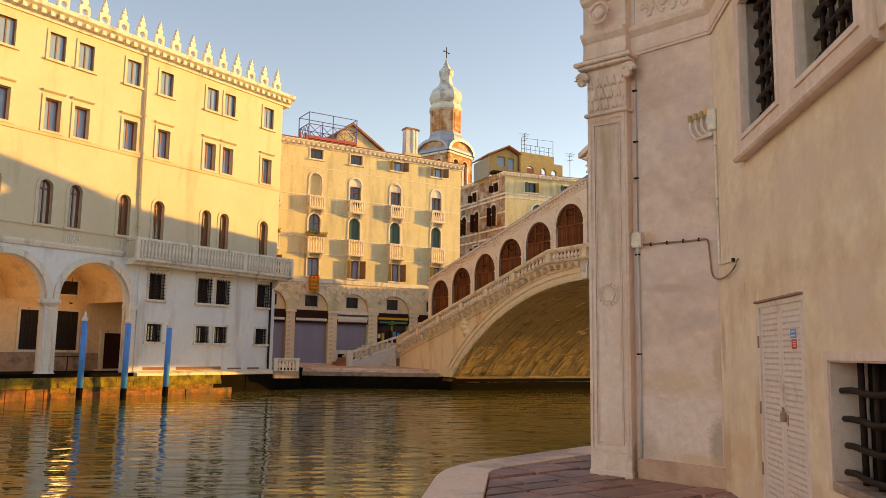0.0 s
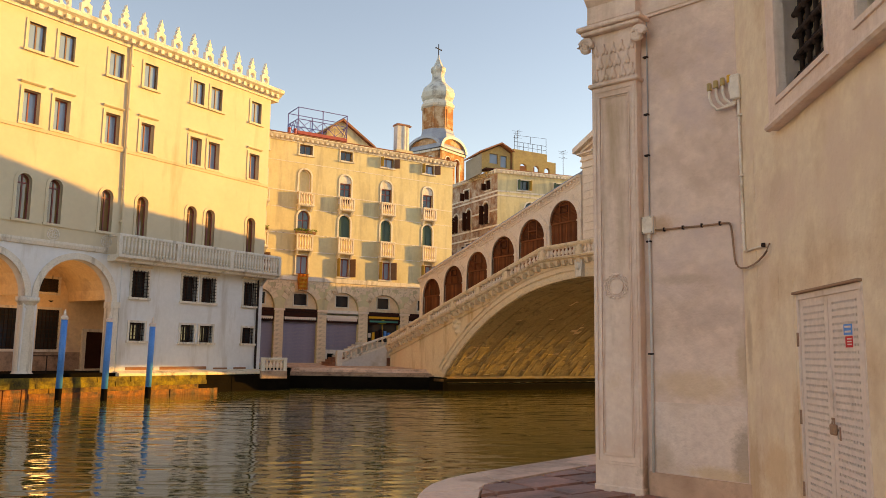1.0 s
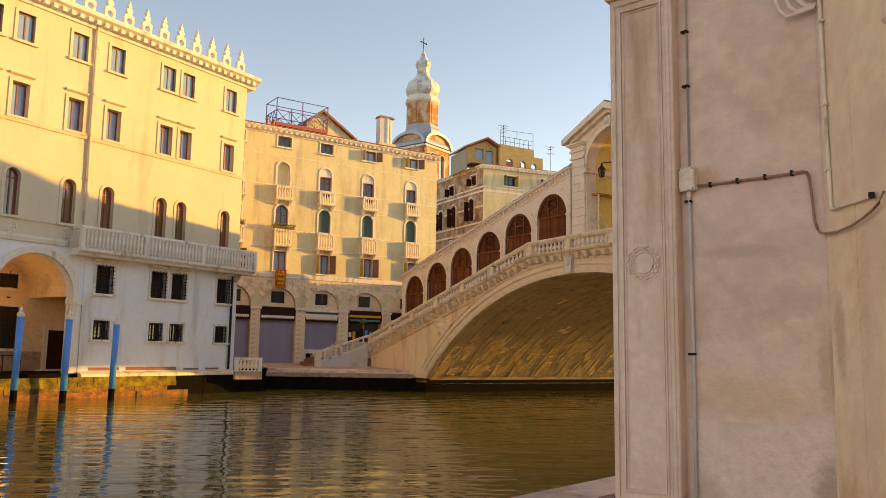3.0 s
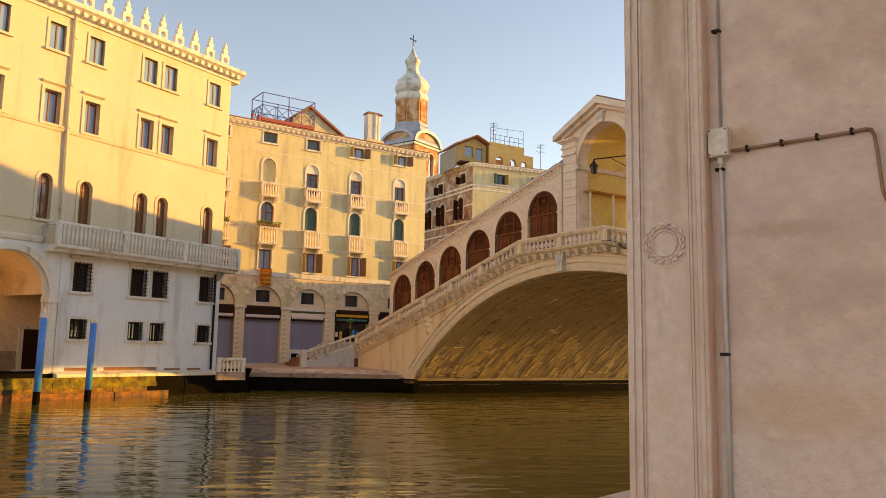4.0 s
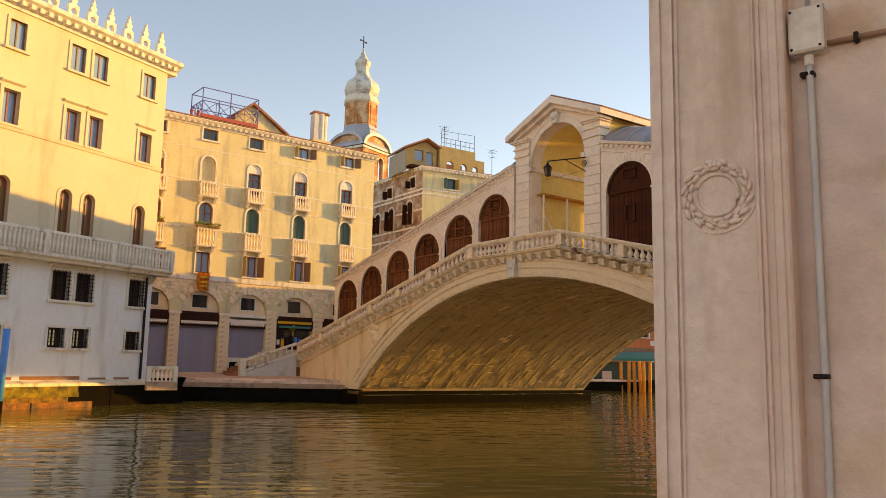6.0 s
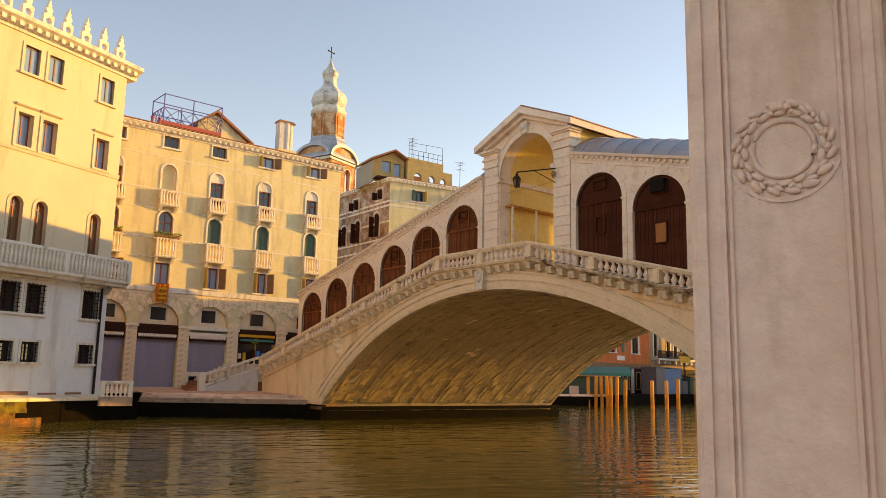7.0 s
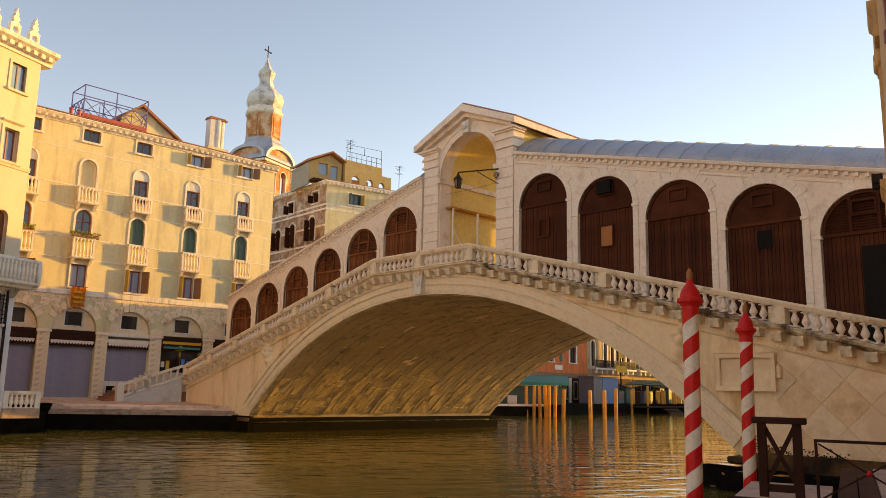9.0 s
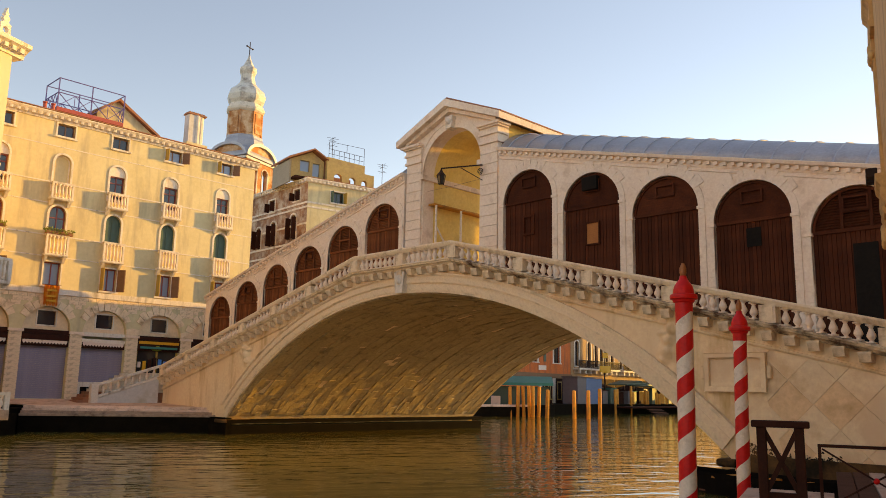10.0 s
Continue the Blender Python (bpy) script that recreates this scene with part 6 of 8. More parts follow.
for s in (-0.55, 0.55):
    bmesh.ops.create_icosphere(bm, subdivisions=1, radius=0.12, matrix=Matrix.Translation((s, 0, 42.1)))
part("cross", bm, IRON, tower)

# ---- unseen house that closes the right bank, added to shade the far quay ----
CH = frm(86, 93, 90)
chouse = thing("bank_house", CH, "unseen plain ochre house added to shade the quay beyond", "house")
ch_holes = [rect(x, x + 1.1, z, z + 1.9) for x in (1.5, 5.0, 8.5, 12.0, 15.5) for z in (1.5, 5.4, 9.3)]
part("wall", sheet(B(), rect(0, 18, -3, 13), ch_holes, 0, 0.4), OCHRE_P, chouse)
for x0, x1, y0, y1 in ((0, 0.4, -9, 0), (17.6, 18, -9, 0), (0, 18, -9.4, -9)):
    part("wall", box(B(), x0, x1, y0, y1, -3, 13), OCHRE_P, chouse)
part("roof", prism(B(), [(-0.4, 13), (18.4, 13), (16, 15.5), (2, 15.5)], -9.6, 0.8), TILE, chouse)
for h in ch_holes:
    window(chouse, h[0][0], h[1][0], h[0][1], h[2][1], sash_m=BROWN_FR)

# ---- landing steps and flank stair at the far foot of the bridge ----
land = thing("landing_steps", frm(-3.6, 57.0, -4.6), "pale stone landing steps with a wet, shade-dark face", "steps")
for i, (z, d) in enumerate(((0.25, 0.95), (0.12, 0.65), (-0.01, 0.35), (-0.14, 0.05))):
    x = 0.0
    rng = random.Random(i)
    while x < 10.1:
        L = min(rng.uniform(1.2, 2.6), 10.2 - x)
        part("tread_stone", bevelled(box(B(), x + 0.005, x + L - 0.005, d - rng.uniform(0, 0.02), d + 1.1 if i == 0 else d + 0.4, z - 0.125, z), 0.012), (KERB, KERB, GRIME_SHADE, GRIME_SHADE)[i], land)
        x += L
# Wet face, its shade put into the near-black colour.
part("face", box(B(), 0.0, 10.2, 0.10, 1.2, -3, -0.27), WET_SHADE, land)
bm = B()
front = [bm.verts.new(p) for p in ((-3.6, 58.9, 0.254), (0.0, 58.7, 0.254), (6.3, 58.2, 0.26))]
rear = [bm.verts.new(p) for p in ((-9.2, 59.9, 0.50), (1.0, 64.6, 0.50), (9.5, 68.6, 0.52))]
for a in range(2):
    bm.faces.new((front[a], front[a + 1], rear[a + 1], rear[a]))
far_pave = part("pavement_far", bm, DADO, None)
tagged(far_pave, "brown stone paving before the shuttered shops", "pavement", kind="structure")
st = thing("flank_stair", frm(-0.15, 61.0, 20), "stone stair with a balustraded sloping parapet", "stair")
bm = prism(B(), [(0, 0.2), (3.7, 0.2), (3.7, 1.85), (0.15, 0.62), (0, 0.62)], 0, 0.3)
part("flank", bm, GREY_SH, st)
part("string", prism(B(), [(0, 0.60), (3.7, 1.86), (3.7, 2.0), (0, 0.74)], -0.05, 0.34), ISTRIA, st)
part("handrail", prism(B(), [(0, 1.30), (3.7, 2.52), (3.7, 2.66), (0, 1.44)], -0.05, 0.34), ISTRIA, st)
bal3 = baluster_mesh(0.56, 0.10, 10)
for i in range(8):
    x = 0.45 + 0.42 * i
    put("baluster", bal3, st, Matrix.Translation((x, 0.15, 0.74 + 0.34 * x)))
part("newel", box(B(), -0.28, 0.12, -0.06, 0.36, 0.2, 1.46), ISTRIA, st)
for i in range(11):
    part("step", box(B(), -0.9 + 0.33 * i, 4.2, 0.31, 3.4, 0.3 + 0.17 * i, 0.47 + 0.17 * i), TILE if i < 4 else ISTRIA, st)
qb = thing("quay_balustrade", frm(-3.47, 52.35, 26), "short weathered stone balustrade at the quay corner", "balustrade")
part("handrail", box(B(), -1.65, -0.0, -0.14, 0.14, 0.85, 0.98), ISTRIA, qb)
# Darker plinth colour stands in for the shade on the balustrade.
part("plinth", box(B(), -1.65, 0.0, -0.16, 0.16, -0.3, 0.16), GRIME_SHADE, qb)
for x in (-1.65, -0.22):
    part("post", box(B(), x, x + 0.22, -0.11, 0.11, 0.16, 0.85), ISTRIA, qb)
bal4 = baluster_mesh(0.69, 0.11, 10)
for i in range(5):
    put("baluster", bal4, qb, Matrix.Translation((-1.28 + 0.23 * i, 0, 0.16)))

# ---- mooring poles ----
def striped_pole(x, y, top, r, tilt):
    p = thing("mooring_pole", pose(x, y, 0, 0.0, tilt, 0), "mooring pole with red and white spiral stripes", "mooring pole", "striped mooring poles")
    n = 24
    z0, z1, pitch = -2.0, top - 0.62, 0.62
    red, white = B(), B()
    for bm_, ph in ((red, 0.0), (white, 0.5)):
        for k in range(int((z1 - z0) / pitch) + 3):
            rows_v = []
            for i in range(n + 1):
                a = 2 * math.pi * i / n
                lo = z0 + (k + ph + i / n - 1) * pitch
                hi = lo + pitch * 0.5
                lo, hi = min(max(lo, z0), z1), min(max(hi, z0), z1)
                rows_v.append((a, lo, hi))
            for (a, l0, h0), (b, l1, h1) in zip(rows_v, rows_v[1:]):
                if h0 - l0 < 1e-4 and h1 - l1 < 1e-4:
                    continue
                q = [bm_.verts.new((r * math.cos(t), r * math.sin(t), z)) for t, z in ((a, l0), (b, l1), (b, h1), (a, h0))]
                bm_.faces.new(q)
        bmesh.ops.remove_doubles(bm_, verts=bm_.verts, dist=0.0004)
    part("red_stripe", red, RED, p)
    part("white_stripe", white, CREAM, p)
    zc = z1
    part("cap", lathe(B(), [(r * 1.03, zc - 0.14), (r * 1.03, zc + 0.0), (r * 1.2, zc + 0.015), (r * 1.3, zc + 0.05), (r * 1.58, zc + 0.065), (r * 1.62, zc + 0.10), (r * 1.56, zc + 0.135), (r * 1.25, zc + 0.15), (r * 1.2, zc + 0.21), (r * 1.05, zc + 0.28), (r * 0.78, zc + 0.34), (r * 0.5, zc + 0.39), (r * 0.38, zc + 0.45)], 40), RED, p, "turned red cap")
    part("finial", lathe(B(), [(r * 0.30, zc + 0.44), (r * 0.42, zc + 0.50), (r * 0.40, zc + 0.58), (r * 0.15, zc + 0.66)], 12), mat("gilt_brown", (0.35, 0.10, 0.03), (0.45, 0.15, 0.04), 5, 0.5, 0.05), p)
    return p


striped_pole(10.47, 20.12, 3.58, 0.137, 0.6)
striped_pole(13.09, 21.91, 3.30, 0.126, 1.2)
for x, y, top in ((-13.4, 41.6, 3.25), (-11.3, 41.6, 3.17), (-9.8, 43.9, 3.05), (-17.6, 40.2, 3.2)):
    p = thing("blue_pole", pose(x, y, 0, 0.8, 1.0 + 0.2 * x / 10, 0), "blue mooring pole with a white cap in the water", "mooring pole", "blue mooring poles")
    part("shaft", lathe(B(), [(0.15, -0.55), (0.15, top - 0.5)], 14), BLUE, p, "", True)
    part("foot", lathe(B(), [(0.152, -2.2), (0.152, -0.54)], 14), WET_SHADE, p, "", True)
    part("band", lathe(B(), [(0.155, top - 0.5), (0.17, top - 0.46), (0.17, top - 0.36), (0.12, top - 0.30)], 14), WHITE_P, p)
    part("finial", lathe(B(), [(0.06, top - 0.32), (0.07, top - 0.2), (0.05, top - 0.12), (0.02, top)], 10), CREAM, p)

# ---- far side seen through the arch ----
FB = frm(39.5, 80.7, -25)
bank("ground_beyond", [(31.5, 84.6), (41, 86.5), (47, 92), (57, 98.3), (74, 107), (120, 130), (120, 160), (40, 130)], 0.08, "dark stone quay beyond the bridge")
edge = thing("quay_edge", frm(31.5, 84.6, 11.3), "pale stone edge of the quay beyond the bridge", "quay edge")
for k in range(6):
    part("edge_stone", bevelled(box(B(), 1.6 * k, 1.6 * k + 1.58, -0.10, 0.55, -0.10, 0.13), 0.02), KERB, edge)
HB = frm(40, 96, 30)
o_house = thing("orange_house", HB, "orange plastered house with tall windows over the quay", "house")
holes = [rect(x, x + 1.5, 5.3, 9.2) for x in (2.6, 6.2, 9.6, 15.1)]
part("wall", sheet(B(), [(-14, -0.5), (19.4, -0.5), (19.4, 15), (-14, 15)], holes, 0, 0.4), ORANGE, o_house)
for h in holes:
    window(o_house, h[0][0], h[1][0], 5.3, 9.2, sash_m=DARK_WOOD, pane=GLASS, sw=0.28)
part("string_course", box(B(), -14, 19.4, -0.25, 0.0, 3.3, 3.9), BROWN_FR, o_house)
part("shop_front", box(B(), 12.0, 18.6, -0.08, 0.0, 0.0, 3.3), DARK_WOOD, o_house)
for x in (12.6, 14.0, 15.8, 17.2):
    part("shop_window", sheet(B(), rect(x, x + 1.1, 0.5, 2.9), [rect(x + 0.12, x + 0.98, 0.65, 2.75)], -0.14, -0.082), OCHRE_P, o_house)
for x in (-1.2, 0.8, 12.6):
    part("shutter", box(B(), x, x + 0.55, -0.08, 0.0, 5.4, 9.0), GREEN_SH, o_house)
part("cornice", box(B(), -14, 19.4, -0.5, 0.0, 14.6, 15.1), ISTRIA, o_house)
for x in (11.4, 14.6, 18.6):
    part("pier", box(B(), x, x + 0.6, -0.2, 0.0, -0.4, 3.3), ISTRIA, o_house)
part("plaque", box(B(), 11.4, 13.2, -0.05, 0.0, 4.3, 4.9), WHITE_P, o_house)
y_house = thing("ochre_palace", HB, "ochre palace with round-headed windows and long balconies", "palace")
starts = [20.6, 24.0, 26.0, 27.6, 29.2, 30.8, 33.6, 36.0, 38.4, 41.0, 43.6, 46.4, 49.4, 52.6, 56, 60, 64, 68, 72, 76, 80, 84, 88, 92]
holes = [arch(x, x + 1.0, 5.1, 8.6) for x in starts]
# Runs on unseen past the arch, added so the water mirrors wall, not sky.
part("wall", sheet(B(), [(19.45, -0.5), (96, -0.5), (96, 16), (19.45, 16)], holes, 0, 0.4), DULL_P, y_house)
for x in starts:
    window(y_house, x, x + 1.0, 5.1, 8.6, "arch", sash_m=DARK_WOOD, pane=GLASS, sw=0.2)
for x0, x1 in ((20.0, 31.8), (33.0, 39.8), (40.4, 54)):
    b = part("balcony", box(B(), x0, x1, -1.1, 0, 4.6, 4.85), ISTRIA, y_house)
    bm = box(B(), x0, x1, -1.1, -1.0, 5.8, 5.92)
    k = x0
    while k < x1:
        box(bm, k, k + 0.09, -1.08, -1.0, 4.85, 5.81)
        k += 0.3
    part("railing", bm, IRON, b)
    k = x0 + 0.4
    while k < x1:
        part("corbel", box(B(), k, k + 0.3, -0.9, 0, 4.1, 4.6), ISTRIA, b)
        k += 1.5
for k in range(24):
    part("portal", box(B(), 19.9 + 3.1 * k, 22.6 + 3.1 * k, -0.06, 0.0, -0.3, 3.5), DARK_WOOD, y_house)
kiosk = thing("landing_kiosk", HB @ Matrix.Translation((12.6, -4.0, 0.08)), "grey and blue panelled landing kiosk", "kiosk")
part("grey_panel", box(B(), 1.7, 3.9, 0, 2.2, 0, 3.35), GREYBOX, kiosk)
part("blue_panel", box(B(), 3.95, 8.1, -0.02, 2.2, 0, 3.3), BLUEBOX, kiosk)
part("roof", box(B(), 1.55, 8.25, -0.15, 2.35, 3.36, 3.46), GREYBOX, kiosk)
sign = thing("yellow_sign", HB @ Matrix.Translation((22.2, -3.0, 0.08)), "yellow sign boards on a post", "sign")
part("board", box(B(), 0, 3.0, 0, 0.1, 4.2, 5.1), YELLOW_SIGN, sign)
part("board", box(B(), 0.8, 2.2, 0, 0.1, 6.2, 6.9), YELLOW_SIGN, sign)
part("post", box(B(), 1.4, 1.55, 0.11, 0.22, 0, 7.2), IRON, sign)
aw = thing("awning", FB @ Matrix.Translation((-9.5, 7.5, -0.45)), "teal market awning over a dark stall", "awning")
bm = prism(B(), [(0, 2.6), (11, 2.6), (11, 2.9), (0, 2.9)], 0, 3.5)
for v in bm.verts:
    if v.co.y > 1:
        v.co.z += 0.75
part("canopy", bm, TEAL, aw)
part("stall", box(B(), 0.3, 10.6, 0.8, 3, 0.54, 2.5), GREEN_SH, aw)
crate = thing("white_crate", FB @ Matrix.Translation((-5.2, 6.0, 0.09)), "white box on the quay edge", "box")
part("body", bevelled(box(B(), 0, 1.0, 0, 0.8, 0, 0.9), 0.03), WHITE_P, crate)
rng = random.Random(8)
spots = [(-3.16, 4.6, 2.0), (-2.36, 4.5, 2.1), (-1.77, 4.7, 2.05), (-1.18, 4.6, 2.12), (-0.8, 4.4, 2.07), (-0.18, 4.8, 2.02), (0.58, 2.4, 1.74), (3.25, 2.0, 1.72), (4.66, 2.0, 1.75), (5.8, 2.0, 1.94)]
for x, h in ((19.2, 2.0), (21.5, 2.1), (23.4, 2.5), (25.4, 1.7), (27.8, 2.1), (28.8, 1.9), (29.8, 1.55), (31.6, 1.75), (33.5, 1.55), (35.5, 1.4), (37.8, 1.2), (39.5, 1.5), (41.5, 1.6), (44.0, 1.5)):
    v = FB.inverted() @ HB @ Vector((x, -6.4 + rng.uniform(-0.6, 0.6), 0))
    spots.append((v.x, v.y, h))
for x, y, h in spots:
    p = thing("wooden_pile", FB @ pose(x, y, 0, rng.uniform(-1.5, 1.5), rng.uniform(-2, 2), 0), "rough orange-brown timber mooring pile", "pile", "timber piles beyond the bridge")
    bm = lathe(B(), [(0.19, -2.5), (0.18, h - 0.1), (0.13, h)], 10)
    for v in bm.verts:
        v.co.x += rng.uniform(-0.012, 0.012)
    part("shaft", bm, WOOD_P, p, "", True)
dock = thing("dock", HB @ Matrix.Translation((19.0, -9.2, 0)), "dark timber landing stage with steps", "dock")
part("deck", box(B(), 0, 24, 0, 2.2, -0.35, -0.15), DARK_WOOD, dock)
for i in range(4):
    part("step", box(B(), 4, 8, -0.4 - 0.3 * i, -0.1 - 0.3 * i, -0.55 - 0.18 * i, -0.45 - 0.18 * i), WOOD_J, dock)
aw2 = thing("awning", HB @ Matrix.Translation((27, -4.5, 0.38)), "dark green umbrella awning over tables", "awning")
part("canopy", prism(B(), [(0, 2.4), (4, 3.0), (8, 2.4), (8, 2.3), (0, 2.3)], 0, 3), GREEN_SH, aw2)
part("pole", box(B(), 3.95, 4.05, 1.4, 1.5, -0.3, 2.5), IRON, aw2)
for k in (1, 2):
    copy_thing(aw2, HB @ Matrix.Translation((27 + 8.8 * k, -4.5 + 0.3 * k, 0.38 - 0.1 * k)))
rng = random.Random(17)
for k in range(13):
    x = 20.4 + 2.1 * k
    st_ = thing("market_stall", HB @ Matrix.Translation((x, -3.4 + rng.uniform(-0.4, 0.4), 0.08)), "dark closed stall on the quay", "stall", "closed stalls on the quay")
    h = rng.uniform(1.5, 2.3)
    part("body", bevelled(box(B(), 0, 1.7, 0, 1.2, 0, h), 0.03), (DARK_WOOD, GREYBOX, GREEN_SH)[k % 3], st_)
    part("top", bevelled(box(B(), -0.1, 1.8, -0.12, 1.3, h, h + 0.08), 0.02), (BROWN_FR, DARK_WOOD, TEAL)[k % 3], st_)


# ---- the near palace: three walls that meet at blunt corners ----
ZP = 16.0
K = Vector((3.764, 7.795))
WA = frm(K.x, K.y, -102)           # side wall, x runs back past the camera, y into the wall
WB = frm(K.x, K.y, -52)            # short wall with the pilaster, x = -distance from the corner
P1 = Vector((2.822, 9.000))
WC = frm(P1.x, P1.y, 41.5)           # canal wall, y outward
WP = frm(3.826, 7.860, -47.3)      # the pilaster, turned a little from the short wall
palace = thing("stone_palace", WA, "weathered pink-grey plastered palace with stone pilasters", "palace")
INV = WA.inverted()


def wall_part(name, bm, material, m, label="", smooth=False, parent=None):
    bmesh.ops.transform(bm, matrix=INV @ m, verts=bm.verts)
    return part(name, bm, material, parent or palace, label, smooth)


def weather(material, spots):
    """Soft-edged stains at fixed places: frame, x, z, half width, half height, colour, strength."""
    nt = material.node_tree
    b = nt.nodes["Principled BSDF"]
    tc = nt.nodes.new("ShaderNodeTexCoord")
    grain = nt.nodes.new("ShaderNodeTexNoise")
    grain.inputs["Scale"].default_value, grain.inputs["Detail"].default_value, grain.inputs["Roughness"].default_value = 11.0, 9.0, 0.78
    nt.links.new(tc.outputs["Object"], grain.inputs["Vector"])
    col = b.inputs["Base Color"].links[0].from_socket
    for m, x, z, rx, rz, colour, strength in spots:
        c = INV @ m @ Vector((x, 0, z))
        away = nt.nodes.new("ShaderNodeVectorMath")
        away.operation = "SUBTRACT"
        away.inputs[1].default_value = c
        nt.links.new(tc.outputs["Object"], away.inputs[0])
        size = nt.nodes.new("ShaderNodeVectorMath")
        size.operation = "DIVIDE"
        size.inputs[1].default_value = (rx, rx, rz)
        nt.links.new(away.outputs[0], size.inputs[0])
        far = nt.nodes.new("ShaderNodeVectorMath")
        far.operation = "LENGTH"
        nt.links.new(size.outputs[0], far.inputs[0])
        fade = nt.nodes.new("ShaderNodeMapRange")
        for key, v in (("From Min", 1.0), ("From Max", 0.1), ("To Min", -0.72), ("To Max", 0.12)):
            fade.inputs[key].default_value = v
        nt.links.new(far.outputs["Value"], fade.inputs["Value"])
        both = nt.nodes.new("ShaderNodeMath")
        both.operation = "ADD"
        nt.links.new(fade.outputs[0], both.inputs[0])
        nt.links.new(grain.outputs[0], both.inputs[1])
        edge = nt.nodes.new("ShaderNodeMapRange")
        for key, v in (("From Min", 0.05), ("From Max", 0.40), ("To Min", 0.0), ("To Max", strength)):
            edge.inputs[key].default_value = v
        nt.links.new(both.outputs[0], edge.inputs["Value"])
        mixed = nt.nodes.new("ShaderNodeMix")
        mixed.data_type = "RGBA"
        nt.links.new(edge.outputs[0], mixed.inputs[0])
        nt.links.new(col, mixed.inputs[6])
        mixed.inputs[7].default_value = (*colour, 1)
        col = mixed.outputs[2]
    nt.links.new(col, b.inputs["Base Color"])


MOULD, OCHRE_S, RUST_S = (0.33, 0.21, 0.13), (0.72, 0.47, 0.24), (0.60, 0.29, 0.10)
weather(REPAIR, [(WB, -0.04, 0.52, 0.20, 0.50, MOULD, 0.6), (WB, -0.85, 0.45, 0.20, 0.30, (0.62, 0.44, 0.33), 0.6), (WB, -0.30, 0.36, 0.5, 0.12, OCHRE_S, 0.6)])
weather(PLASTER_P, [
    (WB, -0.50, 1.15, 0.75, 0.24, OCHRE_S, 0.42), (WB, -0.80, 2.70, 0.16, 0.18, RUST_S, 0.5), (WB, -0.03, 1.35, 0.10, 0.50, (0.56, 0.36, 0.20), 0.55),
    (WB, -0.30, 1.80, 0.55, 0.20, (0.62, 0.44, 0.38), 0.45), (WB, -0.60, 2.15, 0.45, 0.09, (0.56, 0.38, 0.27), 0.5)])
weather(CREAM_P, [
    (WA, 0.12, 0.45, 0.45, 0.55, (0.64, 0.38, 0.20), 0.6), (WA, 0.75, 0.55, 0.60, 0.40, (0.76, 0.47, 0.24), 0.55), (WA, 1.24, 0.80, 0.16, 0.75, RUST_S, 0.45),
    (WA, 0.14, 1.55, 0.14, 0.45, (0.50, 0.32, 0.20), 0.5), (WA, 0.95, 2.75, 0.5, 0.22, (0.70, 0.50, 0.38), 0.4)])
weather(PAL_STONE, [
    (WP, -1.50, 0.85, 0.20, 0.75, RUST_S, 0.65), (WP, -1.02, 0.25, 0.20, 0.40, MOULD, 0.7), (WP, -1.30, 1.15, 0.22, 0.25, OCHRE_S, 0.45), (WP, -1.0, 2.6, 0.10, 1.2, OCHRE_S, 0.4)])

VENT = (1.385, 2.425, 0.22, 1.835)
WIN = ((1.30, 2.24, 3.40, 4.62), (2.72, 3.72, 3.40, 4.62))
LOW = (2.87, 4.1, 0.615, 1.405)
holes = [rect(*w) for w in WIN] + [rect(*VENT), rect(*LOW)]
part("side_wall", sheet(B(), [(0.0, -0.3), (16, -0.3), (16, ZP), (0.0, ZP)], holes, 0, 0.6), CREAM_P, palace)
wall_part("corner_wall", box(B(), -1.53, 0.6, 0.0, 0.6, -0.3, ZP), PLASTER_P, WB)
wall_part("canal_wall", box(B(), 0.0, 22.4, -0.6, 0.0, -0.3, ZP), OCHRE_W, WC)
bm = box(B(), 0.61, 12, 0.61, 12, ZP - 0.4, ZP)
part("roof", bm, TILE, palace)
# side wall: upper windows with stone frames and heavy iron lattice
fr = sheet(B(), rect(1.09, 3.94, 3.19, 4.82), [rect(*w) for w in WIN], -0.06, 0.10)
win = part("window", fr, PAL_STONE, palace, "stone-framed double window behind thick iron lattice")
part("outer_moulding", sheet(B(), rect(0.98, 4.05, 3.26, 4.86), [rect(1.092, 3.938, 3.2605, 4.78)], -0.035, 0.02), PAL_STONE, win)
part("sill", mould(B(), [(-0.058, 3.185), (-0.085, 3.19), (-0.10, 3.21), (-0.095, 3.235), (-0.07, 3.242), (-0.058, 3.242)], 1.06, 4.0), PAL_STONE, win, "worn stone sill stained with rust")
